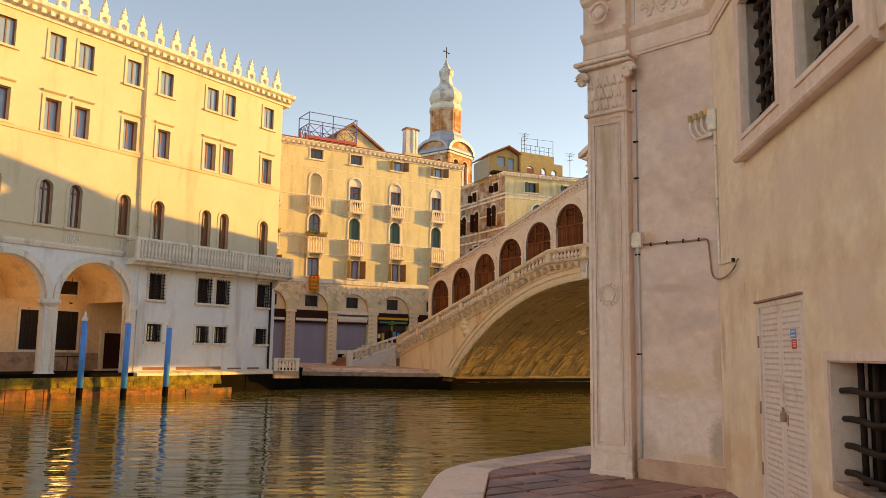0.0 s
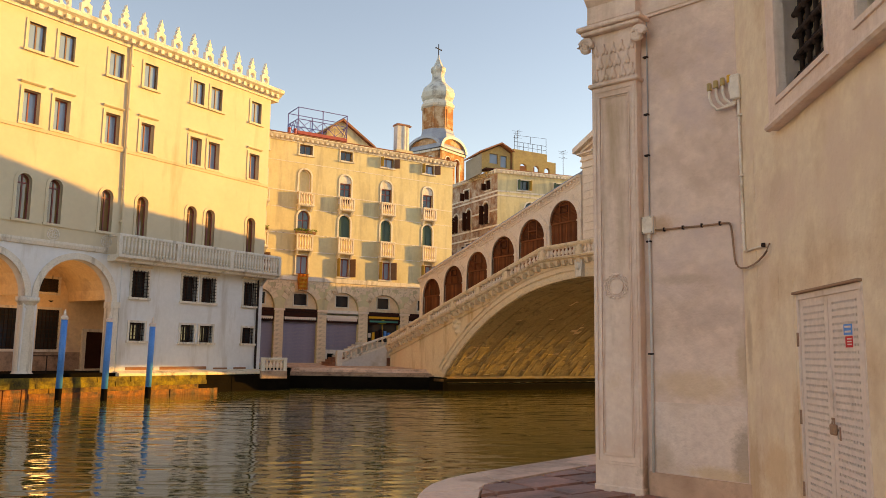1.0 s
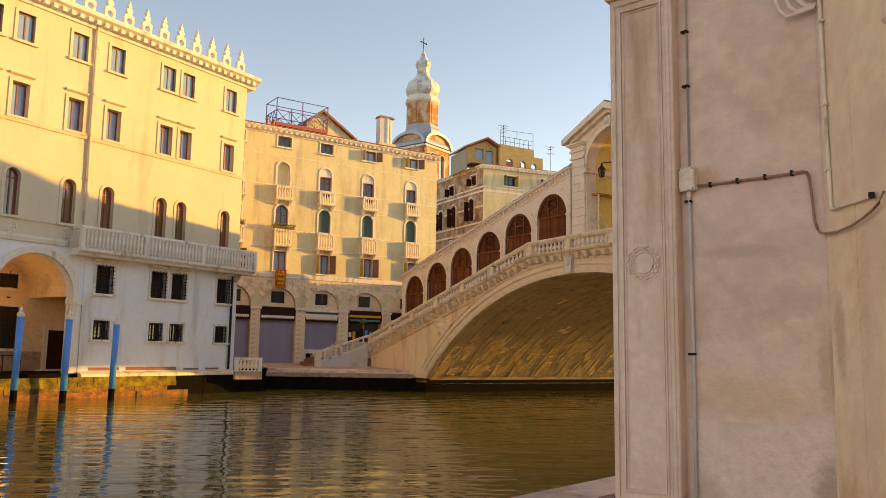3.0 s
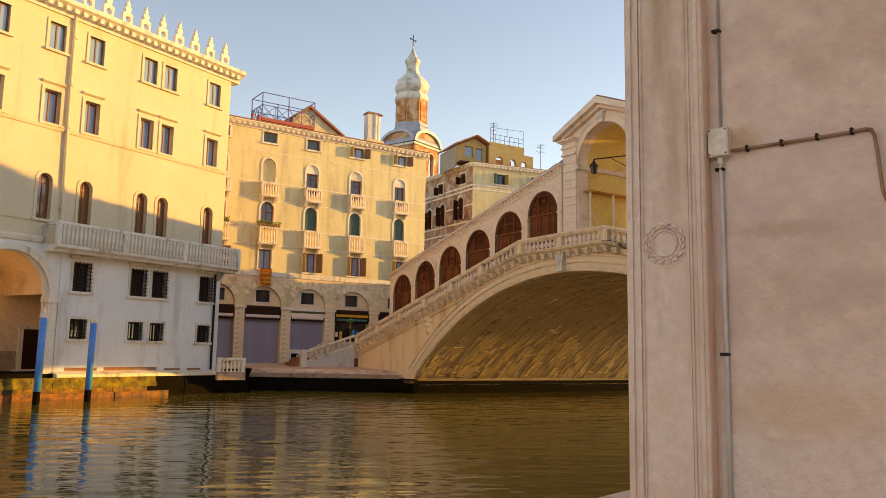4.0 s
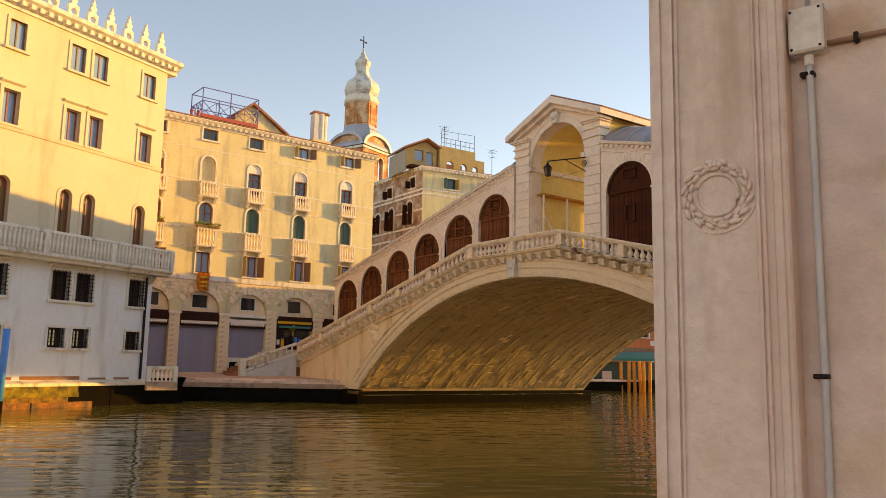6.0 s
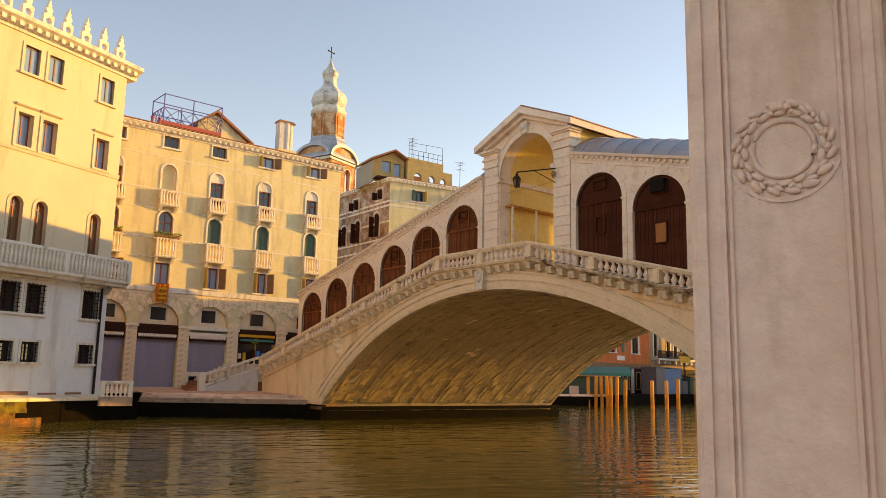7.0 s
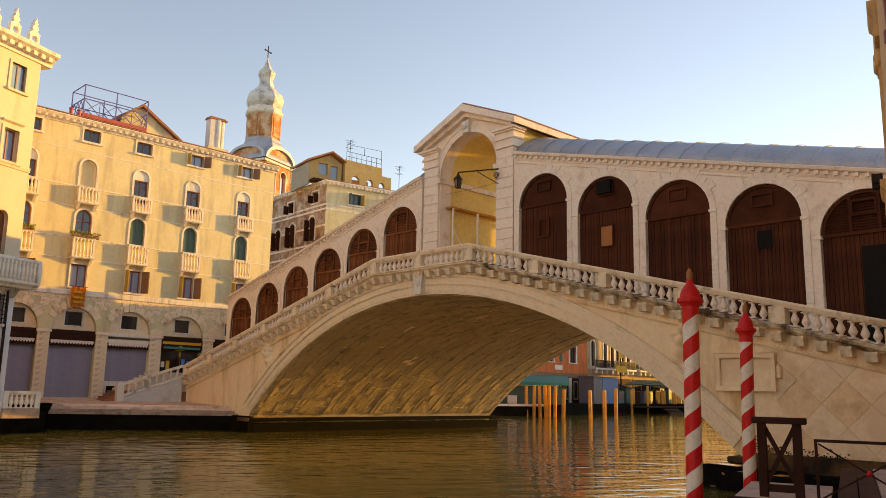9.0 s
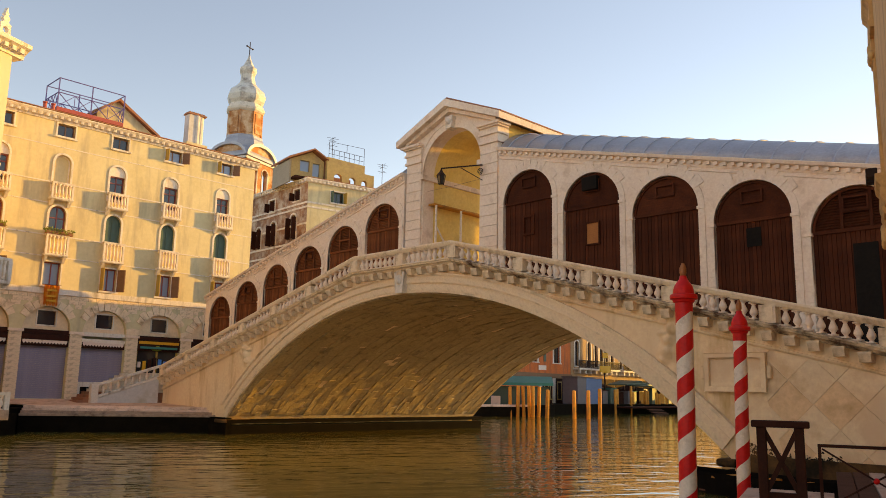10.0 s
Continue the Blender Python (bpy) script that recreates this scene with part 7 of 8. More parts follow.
for x0, x1, z0, z1 in WIN:
    part("moulding", sheet(B(), rect(x0 - 0.05, x1 + 0.05, z0 - 0.045, z1 + 0.05), [rect(x0 - 0.004, x1 + 0.004, z0 - 0.004, z1 + 0.004)], -0.075, -0.058), PAL_STONE, win)
    n = 6
    for i in range(n):
        x = x0 + (x1 - x0) * (i + 0.5) / n
        part("upright_bar", tube(B(), [(x, 0.10, z0), (x, 0.10, z1)], 0.020, 8), IRON, win, "", True)
    bm = B()
    for j in range(7):
        z = z0 + 0.13 + 0.172 * j
        tube(bm, [(x0 - 0.02, 0.08, z), (x0 + 0.02, 0.08, z + 0.004), (x1, 0.08, z)], 0.022, 8)
        for i in range(n):
            x = x0 + (x1 - x0) * (i + 0.5) / n
            lathe(bm, [(0.026, z - 0.04), (0.040, z - 0.012), (0.040, z + 0.012), (0.026, z + 0.04)], 8, x, 0.095)
    part("lattice", bm, IRON, win, "thick black iron lattice with knots")
    # Black sheet in place of the unlit room behind the lattice.
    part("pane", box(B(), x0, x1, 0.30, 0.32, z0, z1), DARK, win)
# low barred window
low = part("window", sheet(B(), rect(LOW[0] - 0.06, LOW[1] + 0.08, LOW[2] - 0.06, LOW[3] + 0.06), [rect(*LOW)], -0.008, 0.1), PAL_STONE, palace, "low recessed window behind thick iron bars")
for x0, x1, z0, z1 in ((LOW[0] + 0.001, LOW[0] + 0.012, LOW[2], LOW[3] - 0.012), (LOW[0] + 0.001, LOW[1], LOW[3] - 0.012, LOW[3] - 0.001)):
    part("reveal", box(B(), x0, x1, 0.004, 0.24, z0, z1), PLASTER_P, low, "pale plastered window reveal")
for z in (0.69, 0.86, 1.03, 1.21):
    part("cross_bar", tube(B(), [(LOW[0] + 0.05 + 0.12 * i, 0.07 + 0.010 * math.sin(i * 2 + z * 9), z + 0.008 * math.sin(i * 1.3)) for i in range(11)], 0.021, 10), IRON, low, "", True)
for i in range(5):
    x = LOW[0] + 0.20 + 0.22 * i
    part("upright_bar", tube(B(), [(x, 0.125, LOW[2]), (x, 0.125, LOW[3])], 0.022, 8), IRON, low, "", True)
part("sill_stone", bevelled(box(B(), LOW[0] + 0.02, LOW[1], -0.02, 0.24, LOW[2] - 0.05, LOW[2] + 0.015), 0.012), GRIME_SHADE, low, "broken dirty sill stone")
part("red_reflector", box(B(), LOW[0] + 0.42, LOW[0] + 0.432, 0.20, 0.21, 0.98, 1.12), RED, low)
# Black sheet again, for the shade behind the low bars.
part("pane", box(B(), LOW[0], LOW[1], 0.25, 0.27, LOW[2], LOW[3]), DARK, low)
# perforated metal double door of a meter cupboard
vent = part("vent_door", sheet(B(), rect(VENT[0] - 0.03, VENT[1] + 0.03, VENT[2] - 0.02, VENT[3] + 0.04), [rect(*VENT)], -0.012, 0.1), WHITE_P, palace, "cream perforated metal double door with a padlock")
part("rusty_drip", bevelled(box(B(), VENT[0] - 0.07, VENT[1] + 0.03, -0.035, 0.0, VENT[3] + 0.043, VENT[3] + 0.062), 0.004), RUSTY, vent, "rusty drip edge over the door")
mid = (VENT[0] + VENT[1]) / 2
for x0, x1, cols_n in ((VENT[0] + 0.005, mid - 0.003, 10), (mid + 0.003, VENT[1] - 0.005, 10)):
    slots = []
    n = 34
    for j in range(n):
        z = VENT[2] + 0.06 + (VENT[3] - VENT[2] - 0.12) * j / (n - 1)
        for i in range(cols_n):
            pitch = (x1 - x0 - 0.11) / cols_n
            x = x0 + 0.055 + pitch * (i + 0.5)
            slots.append([(x + 0.0115 * math.cos(math.pi * q / 3), z + 0.0115 * math.sin(math.pi * q / 3)) for q in range(6)])
    part("leaf", sheet(B(), rect(x0, x1, VENT[2], VENT[3]), slots, 0.0, 0.012), WHITE_P, vent)
part("dark_back", box(B(), VENT[0], VENT[1], 0.06, 0.08, VENT[2], VENT[3]), DARK, vent)
part("meeting_strip", bevelled(box(B(), mid - 0.028, mid + 0.032, -0.008, 0.0, 1.04, 1.36), 0.003), WHITE_P, vent)
for z in (0.50, 1.0, 1.55):
    part("hinge", tube(B(), [(VENT[0] - 0.012, -0.016, z - 0.05), (VENT[0] - 0.012, -0.016, z + 0.05)], 0.010, 8), RUSTY, vent)
bm = bevelled(box(B(), mid + 0.02, mid + 0.09, -0.035, -0.005, 0.93, 1.0), 0.008)
tube(bm, [(mid + 0.035, -0.02, 1.0), (mid + 0.04, -0.02, 1.035), (mid + 0.07, -0.02, 1.035), (mid + 0.075, -0.02, 1.0)], 0.006, 6)
part("padlock", bm, RUSTY, vent, "rusty brass padlock")
part("rust_streak", box(B(), mid + 0.10, mid + 0.125, -0.002, -0.0003, 0.90, 0.985), RUSTY, vent)
part("blue_label", box(B(), 2.15, 2.275, -0.003, -0.0005, 1.565, 1.632), BLUE, vent)
part("red_label", box(B(), 2.17, 2.275, -0.003, -0.0005, 1.487, 1.556), RED, vent)
bm = B()
for z in (1.615, 1.585):
    box(bm, 2.17, 2.26, -0.0045, -0.0031, z - 0.006, z + 0.006)
for z in (1.54, 1.523, 1.506):
    box(bm, 2.20, 2.265, -0.0045, -0.0031, z - 0.004, z + 0.004)
part("label_print", bm, WHITE_P, vent)
# large facing slabs with narrow joints on the side wall and on the corner wall
rng = random.Random(6)
for x0, x1, zs in ((0.015, 0.42, (0.32, 0.97, 1.66, 2.12, 2.82, 3.18)), (0.425, 0.95, (0.30, 0.88, 1.66, 2.10)), (0.955, 1.28, (0.30, 1.15, 2.0))):
    for z0, z1 in zip(zs, zs[1:]):
        part("wall_slab", bevelled(box(B(), x0 + 0.0003, x1 - 0.0003, -0.004 - 0.0015 * rng.random(), 0.02, z0 + 0.0003, z1 - 0.0003), 0.0008), CREAM_P, palace)
zs = (0.32, 0.98, 2.07, 3.38, 4.82)
for z0, z1 in zip(zs, zs[1:]):
    wall_part("wall_slab", bevelled(box(B(), -0.99, -0.012, -0.004 - 0.001 * rng.random(), 0.02, z0 + 0.0002, z1 - 0.0002), 0.0006), REPAIR if z0 < 0.5 else PLASTER_P, WB)
# corner wall: dado, pilaster, entablature
PX0, PX1, PY = -1.511, -1.0, -0.125
PC = (PX0 + PX1) / 2
wall_part("dado", bevelled(box(B(), -0.985, 0.03, -0.035, 0.01, 0.08, 0.315), 0.006), DADO, WB)
pil = wall_part("pilaster", bevelled(box(B(), PX0, PX1, PY, 0.09, 0.08, 4.215), 0.008), PAL_STONE, WP, "panelled stone pilaster with a carved wreath")
for x0, x1, z0, z1, w, pr in ((PX0 + 0.018, PX1 - 0.022, 0.36, 4.18, 0.030, 0.010), (PX0 + 0.088, PX1 - 0.080, 0.44, 4.10, 0.014, 0.013), (PX0 + 0.106, PX1 - 0.100, 0.46, 4.08, 0.012, 0.007)):
    bm = sheet(B(), rect(x0, x1, z0, z1), [rect(x0 + w, x1 - w, z0 + w, z1 - w)], PY - pr, PY + 0.001)
    bevelled(bm, 0.004)
    wall_part("panel_moulding", bm, PAL_STONE, WP, parent=pil)
wall_part("base", bevelled(box(B(), PX0 - 0.008, PX1 + 0.010, PY - 0.012, 0.09, 0.06, 0.16), 0.01), PAL_STONE, WP, parent=pil)
# wreath: a smooth inner ring, a band of leaves and berries, a rim below
WZ, WR = 2.106, 0.112
wall_part("wreath_ring", tube(B(), [(PC + 0.079 * math.cos(2 * math.pi * i / 40), PY - 0.003, WZ + 0.079 * math.sin(2 * math.pi * i / 40)) for i in range(41)], 0.008, 8), PAL_STONE, WP, "", True, parent=pil)
leaf_bm = B()
bmesh.ops.create_icosphere(leaf_bm, subdivisions=2, radius=0.0145, matrix=Matrix.Diagonal((1.5, 0.62, 0.72, 1)))
leaf_me = finish(leaf_bm, PAL_STONE, "leaf")
berry_bm = B()
bmesh.ops.create_icosphere(berry_bm, subdivisions=2, radius=0.0095)
berry_me = finish(berry_bm, PAL_STONE, "berry")
for me in (leaf_me, berry_me):
    for p in me.polygons:
        p.use_smooth = True
rng = random.Random(4)
WREATH = INV @ WP @ Matrix.Translation((PC, PY, WZ))
for i in range(16):
    a = 2 * math.pi * (i + 0.25) / 16
    for k, (dr, da, sc) in enumerate(((0.012, 0.07, 1.0), (-0.012, -0.05, 0.9), (0.0, 0.17, 0.75))):
        r, aa = WR + dr + rng.uniform(-0.003, 0.003), a + da
        put("leaf", leaf_me, pil, WREATH @ Matrix.Translation((r * math.cos(aa), -0.005 - 0.003 * (k == 0), r * math.sin(aa))) @ Matrix.Rotation(-(aa + 1.2 + 0.5 * (k == 1)), 4, "Y") @ Matrix.Scale(sc * rng.uniform(0.9, 1.1), 4))
for i in range(17):
    a, r = (1.57 + 0.15 * (i - 1), WR + 0.003) if i < 3 else (rng.uniform(0, 6.283), WR + rng.uniform(-0.012, 0.014))
    put("berry", berry_me, pil, WREATH @ Matrix.Translation((r * math.cos(a), -0.012, r * math.sin(a))) @ Matrix.Scale(1.3 if i < 3 else 0.8, 4))
inn = [(PC + 0.143 * math.cos(math.pi * (1.12 + 0.76 * i / 20)), WZ + 0.006 + 0.146 * math.sin(math.pi * (1.12 + 0.76 * i / 20))) for i in range(21)]
out = [(PC + 0.150 * math.cos(math.pi * (1.12 + 0.76 * i / 20)), WZ + 0.004 + 0.154 * math.sin(math.pi * (1.12 + 0.76 * i / 20))) for i in range(21)]
wall_part("wreath_rim", strip(B(), inn, out, PY - 0.006, PY + 0.004), PAL_STONE, WP, parent=pil)


def capital(m, x0, x1, parent):
    """A flat composite capital: bell, leaves, volutes, abacus."""
    c = (x0 + x1) / 2
    y = PY
    bm = bevelled(box(B(), x0, x1, y, 0.09, 4.25, 4.79), 0.01)
    wall_part("bell", bm, PAL_STONE, m, "", False, parent)
    wall_part("astragal", bevelled(box(B(), x0 - 0.03, x1 + 0.03, y - 0.035, 0.09, 4.205, 4.25), 0.012), PAL_STONE, m, "", False, parent)
    rng = random.Random(9)
    bm = B()
    for j, (z, s) in enumerate(((4.33, 1.0), (4.46, 1.0), (4.60, 0.8))):
        for k in range(5 - (j == 1)):
            x = x0 + (x1 - x0) * (k + (0.5 if j != 1 else 1.0)) / 5
            for dx, dz, rr in ((0, 0, 0.040), (-0.022, -0.03, 0.028), (0.022, -0.03, 0.028), (0, 0.045, 0.026)):
                mm = Matrix.Translation((x + dx + rng.uniform(-0.005, 0.005), y - 0.006, z + dz)) @ Matrix.Diagonal((0.7 * s, 0.42, 1.35 * s, 1))
                bmesh.ops.create_icosphere(bm, subdivisions=2, radius=rr, matrix=mm)
    wall_part("leaves", bm, PAL_STONE, m, "carved leaves of the capital", True, parent)
    for sg in (-1, 1):
        sx = c + sg * ((x1 - x0) / 2 + 0.045)
        pts = []
        for i in range(26):
            a = i * 0.5
            r = 0.085 * (1 - i / 30)
            pts.append((sx + sg * r * math.cos(a), y - 0.03, 4.675 + r * math.sin(a)))
        bm = tube(B(), pts, 0.026, 8)
        bmesh.ops.create_icosphere(bm, subdivisions=2, radius=0.03, matrix=Matrix.Translation((sx, y - 0.035, 4.675)))
        wall_part("volute", bm, PAL_STONE, m, "scrolled corner of the capital", True, parent)
    for z0, z1, e in ((4.785, 4.83, 0.09), (4.83, 4.88, 0.13)):
        wall_part("abacus", bevelled(box(B(), x0 - e, x1 + e * 0.8, y - e * 0.8, 0.09, z0, z1), 0.012), PAL_STONE, m, "", False, parent)


capital(WP, PX0, PX1, pil)
ENT = [(0.02, 4.872), (-0.022, 4.872), (-0.026, 4.90), (-0.036, 4.905), (-0.040, 4.945), (-0.028, 4.95), (-0.028, 5.09), (-0.05, 5.11), (-0.085, 5.15), (-0.10, 5.20), (-0.02, 5.225), (-0.02, 5.56), (-0.08, 5.60), (-0.14, 5.72), (-0.26, 5.80), (-0.28, 5.93), (0.02, 5.95)]
wall_part("entablature", mould(B(), ENT, -0.995, 0.03), PAL_STONE, WB)
part("entablature", mould(B(), ENT, -0.03, 14), PAL_STONE, palace)
wall_part("entablature_block", mould(B(), [(y - (0.125 if y < 0 else 0), z + 0.012) for y, z in ENT], PX0 - 0.03, PX1 + 0.02), PAL_STONE, WP, parent=pil)
wall_part("upper_pilaster", box(B(), PX0 + 0.02, PX1 - 0.02, PY + 0.02, 0.09, 5.95, 9.6), PAL_STONE, WP)
bm = tube(B(), [(PC + 0.12 * math.cos(2 * math.pi * i / 24), PY - 0.147, 5.40 + 0.12 * math.sin(2 * math.pi * i / 24)) for i in range(25)], 0.022, 8)
bmesh.ops.create_icosphere(bm, subdivisions=2, radius=0.07, matrix=Matrix.Translation((PC, PY - 0.14, 5.40)) @ Matrix.Diagonal((1, 0.4, 1, 1)))
wall_part("medallion", bm, PAL_STONE, WP, "worn round medallion", True, parent=pil)
rng = random.Random(2)
bm = B()
for i in range(46):
    x = -0.84 + 0.66 * i / 45
    mm = Matrix.Translation((x, -0.026, 5.39 + 0.07 * math.sin(i * 0.62) + rng.uniform(-0.02, 0.02))) @ Matrix.Rotation(rng.uniform(-1, 1), 4, "Y") @ Matrix.Diagonal((1.3, 0.6, 0.8, 1))
    bmesh.ops.create_icosphere(bm, subdivisions=2, radius=rng.uniform(0.018, 0.034), matrix=mm)
wall_part("frieze_carving", bm, PAL_STONE, WB, "worn carved frieze", True)


# canal wall: second pilaster, drain
def flip(m):
    return m @ Matrix.Diagonal((1, -1, 1, 1))


WCF = flip(WC)
def far_order(z0, cap):
    """A pilaster with capital and entablature at the far corner of the canal wall."""
    p = wall_part("pilaster", box(B(), 21.7, 22.42, -0.07, 0.02, z0, cap), OCHRE_W, WCF, "stone pilaster on the canal wall")
    wall_part("capital", bevelled(box(B(), 21.68, 22.44, -0.10, 0.02, cap, cap + 0.6), 0.02), OCHRE_W, WCF, "carved stone capital", False, p)
    rng = random.Random(int(cap * 10))
    for k in range(16):
        bm = B()
        mm = Matrix.Translation((rng.uniform(21.7, 22.42), -0.1, cap + rng.uniform(0.08, 0.5))) @ Matrix.Diagonal((0.9, 0.8, 1.4, 1))
        bmesh.ops.create_icosphere(bm, subdivisions=2, radius=0.10, matrix=mm)
        wall_part("capital_leaf", bm, OCHRE_W, WCF, "", True, p)
    c = cap + 0.6
    prof = [(0.0, c), (-0.10, c), (-0.14, c + 0.1), (-0.14, c + 0.16), (-0.09, c + 0.2), (-0.09, c + 0.62), (-0.15, c + 0.72), (-0.22, c + 0.80), (-0.24, c + 0.98), (0.0, c + 1.0)]
    wall_part("entablature", mould(B(), prof, 20.9, 22.55), OCHRE_W, WCF, parent=p)


far_order(6.5, 9.9)
far_order(0.1, 5.2)
wall_part("impost_ledge", mould(B(), [(0.0, 5.95), (-0.08, 5.95), (-0.16, 6.15), (-0.16, 6.35), (0.0, 6.5)], 20.5, 22.6), OCHRE_W, WCF)
bm = tube(B(), [(6.6, -0.36, 5.5), (6.6, -0.33, 5.2), (6.6, -0.29, 5.08), (6.6, -0.14, 4.93), (6.6, -0.105, 4.86), (6.6, -0.10, 4.6), (6.6, -0.09, 3.74)], 0.04, 10)
drain = wall_part("drainpipe", bm, MAROON, WCF, "dark red-brown drainpipe", True)
wall_part("collar", lathe(B(), [(0.042, 4.46), (0.062, 4.48), (0.062, 4.58), (0.042, 4.60)], 12, 6.6, -0.10), MAROON, WCF, parent=drain)
wall_part("corbel", bevelled(mould(B(), [(0.0, 3.52), (-0.06, 3.55), (-0.13, 3.66), (-0.15, 3.73), (0.0, 3.74)], 6.48, 6.72), 0.01), ISTRIA, WCF, "pale stone corbel")
flood = thing("floodlight", WC @ Matrix.Translation((22.2, 0.0, 7.0)), "pair of small black floodlights on a wall bracket", "floodlight")
for x in (-0.35, 0.25):
    part("head", bevelled(box(B(), x - 0.13, x + 0.13, 0.16, 0.42, -0.10, 0.14), 0.015), IRON, flood)
part("arm", box(B(), -0.5, 0.4, 0.0, 0.24, -0.16, -0.11), IRON, flood)

# conduits and boxes on the corner wall
PIPE = -0.935
box1 = thing("junction_box", WB, "cream plastic junction box with thin conduits", "junction box")
part("case", bevelled(box(B(), -0.995, -0.872, -0.075, 0.0, 2.618, 2.792), 0.008), CREAM, box1)
part("lid_seam", box(B(), -0.9965, -0.8705, -0.056, -0.052, 2.6165, 2.7935), GREY_PL, box1)
for x in (-0.983, -0.884):
    for z in (2.632, 2.778):
        bm = B()
        bmesh.ops.create_icosphere(bm, subdivisions=1, radius=0.006, matrix=Matrix.Translation((x, -0.075, z)))
        part("screw_head", bm, IRON, box1)
part("gland_nut", lathe(B(), [(0.016, 2.575), (0.018, 2.58), (0.018, 2.612), (0.014, 2.618)], 10, PIPE, -0.03), CREAM, box1)
part("conduit", tube(B(), [(PIPE, -0.03, 2.58), (PIPE, -0.025, 2.5), (PIPE + 0.002, -0.022, 1.4), (PIPE - 0.004, -0.022, 0.10)], 0.013, 10), GREY_SH, box1, "pale grey plastic conduit", True)
part("upper_conduit", tube(B(), [(PIPE, -0.014, 2.79), (PIPE + 0.01, -0.014, 7.5)], 0.008, 10), GREY_PL, box1, "thin grey conduit", True)
for z in (2.545, 1.437, 3.42, 3.845, 4.45):
    part("clip", bevelled(box(B(), PIPE - 0.034, PIPE + 0.016, -0.040, 0.0, z - 0.009, z + 0.009), 0.003), IRON, box1)
part("branch", tube(B(), [(-0.872, -0.02, 2.652), (-0.60, -0.02, 2.648), (-0.30, -0.02, 2.645), (-0.13, -0.022, 2.648), (-0.10, -0.03, 2.638), (-0.085, -0.035, 2.60), (-0.075, -0.035, 2.50), (-0.06, -0.035, 2.30), (-0.045, -0.035, 2.25)], 0.010, 8), RUSTY, box1, "rusty brown conduit", True)
for x in (-0.775, -0.575, -0.38, -0.20):
    part("clip", bevelled(box(B(), x - 0.008, x + 0.008, -0.034, 0.0, 2.630, 2.668), 0.003), IRON, box1)
loop = thing("cable_loop", WA, "bent conduit loop ending in the wall", "conduit")
part("loop", tube(B(), [(-0.035, -0.045, 2.26), (-0.02, -0.04, 2.235), (0.05, -0.03, 2.215), (0.22, -0.03, 2.20), (0.42, -0.03, 2.205), (0.58, -0.03, 2.225), (0.70, -0.03, 2.25), (0.78, -0.03, 2.275), (0.80, -0.03, 2.30), (0.80, -0.01, 2.335)], 0.008, 8), RUSTY, loop, "rusty bent conduit", True)
part("stub", tube(B(), [(0.15, -0.02, 2.352), (0.40, -0.02, 2.345), (0.66, -0.02, 2.333), (0.70, -0.03, 2.336)], 0.009, 8), CREAM, loop, "cream conduit end", True)
part("stub_nut", lathe(B(), [(0.016, 2.318), (0.018, 2.335), (0.016, 2.352)], 10, 0.70, -0.03), IRON, loop)
part("riser", tube(B(), [(0.15, -0.02, 2.352), (0.125, -0.02, 2.40), (0.12, -0.02, 2.6), (0.105, -0.02, 3.2), (0.097, -0.02, 3.80)], 0.013, 8), CREAM, loop, "cream conduit", True)
for z in (2.62, 3.05, 3.62):
    part("clip", bevelled(box(B(), 0.085, 0.135, -0.038, 0.0, z - 0.008, z + 0.008), 0.003), CREAM, loop)
ins = thing("cable_glands", WB, "four cable ends bent from a small white box", "cable box")
part("case", bevelled(box(B(), -0.02, 0.075, -0.125, 0.03, 3.775, 4.01), 0.01), CREAM, ins)
for k in range(4):
    x = -0.245 + 0.066 * k
    z = 3.955 + 0.012 * k
    part("cable", tube(B(), [(x, -0.06, z), (x, -0.06, z - 0.10), (x + 0.02, -0.06, z - 0.165), (x + 0.07, -0.06, z - 0.215 - 0.005 * (3 - k)), (0.0, -0.06, 3.79 - 0.016 * (3 - k)), (0.035, -0.06, 3.80)], 0.013, 8), CREAM, ins, "", True)
    part("gland", lathe(B(), [(0.024, z - 0.03), (0.024, z + 0.035), (0.018, z + 0.042)], 8, x, -0.06), YELLOW_SIGN if k == 3 else OCHRE_P, ins)

# ---- near quay: kerb stones and paving slabs ----
E0, E1, E2 = Vector((-3.3, -12.0)), Vector((1.087, 9.396)), Vector((6.0, 13.66))
bank("ground_near_quay", [tuple(E0), tuple(E1 - (E1 - E0).normalized() * 0.7), tuple(E1 + (E2 - E1).normalized() * 0.7), tuple(E2), (7.4, 12.6), (14, -12)], QUAY_Z - 0.06, "dark bed of the near quay", WET_SHADE)
kerb = thing("kerb", pose(0, 0, 0), "worn white stone kerb along the quay edge", "kerb", kind="structure")


def slab(name, poly, z0, z1, material, parent, bevel=0.012):
    bm = B()
    a = [bm.verts.new((x, y, z0)) for x, y in poly]
    c = sum((Vector(p) for p in poly), Vector((0, 0))) / len(poly)
    b = [bm.verts.new((x, y, z1 - bevel)) for x, y in poly]
    t = []
    for x, y in poly:
        d = (c - Vector((x, y)))
        d = d.normalized() * min(bevel, d.length * 0.3)
        t.append(bm.verts.new((x + d.x, y + d.y, z1)))
    bm.faces.new(t)
    n = len(poly)
    for i in range(n):
        bm.faces.new((a[i], a[(i + 1) % n], b[(i + 1) % n], b[i]))
        bm.faces.new((b[i], b[(i + 1) % n], t[(i + 1) % n], t[i]))
    return part(name, bm, material, parent)


KW = 0.56
d1, d2 = (E1 - E0).normalized(), (E2 - E1).normalized()
n1, n2 = Vector((d1.y, -d1.x)), Vector((d2.y, -d2.x))
den = d1.x * d2.y - d1.y * d2.x
p, q = E0 + n1 * KW, E1 + n2 * KW
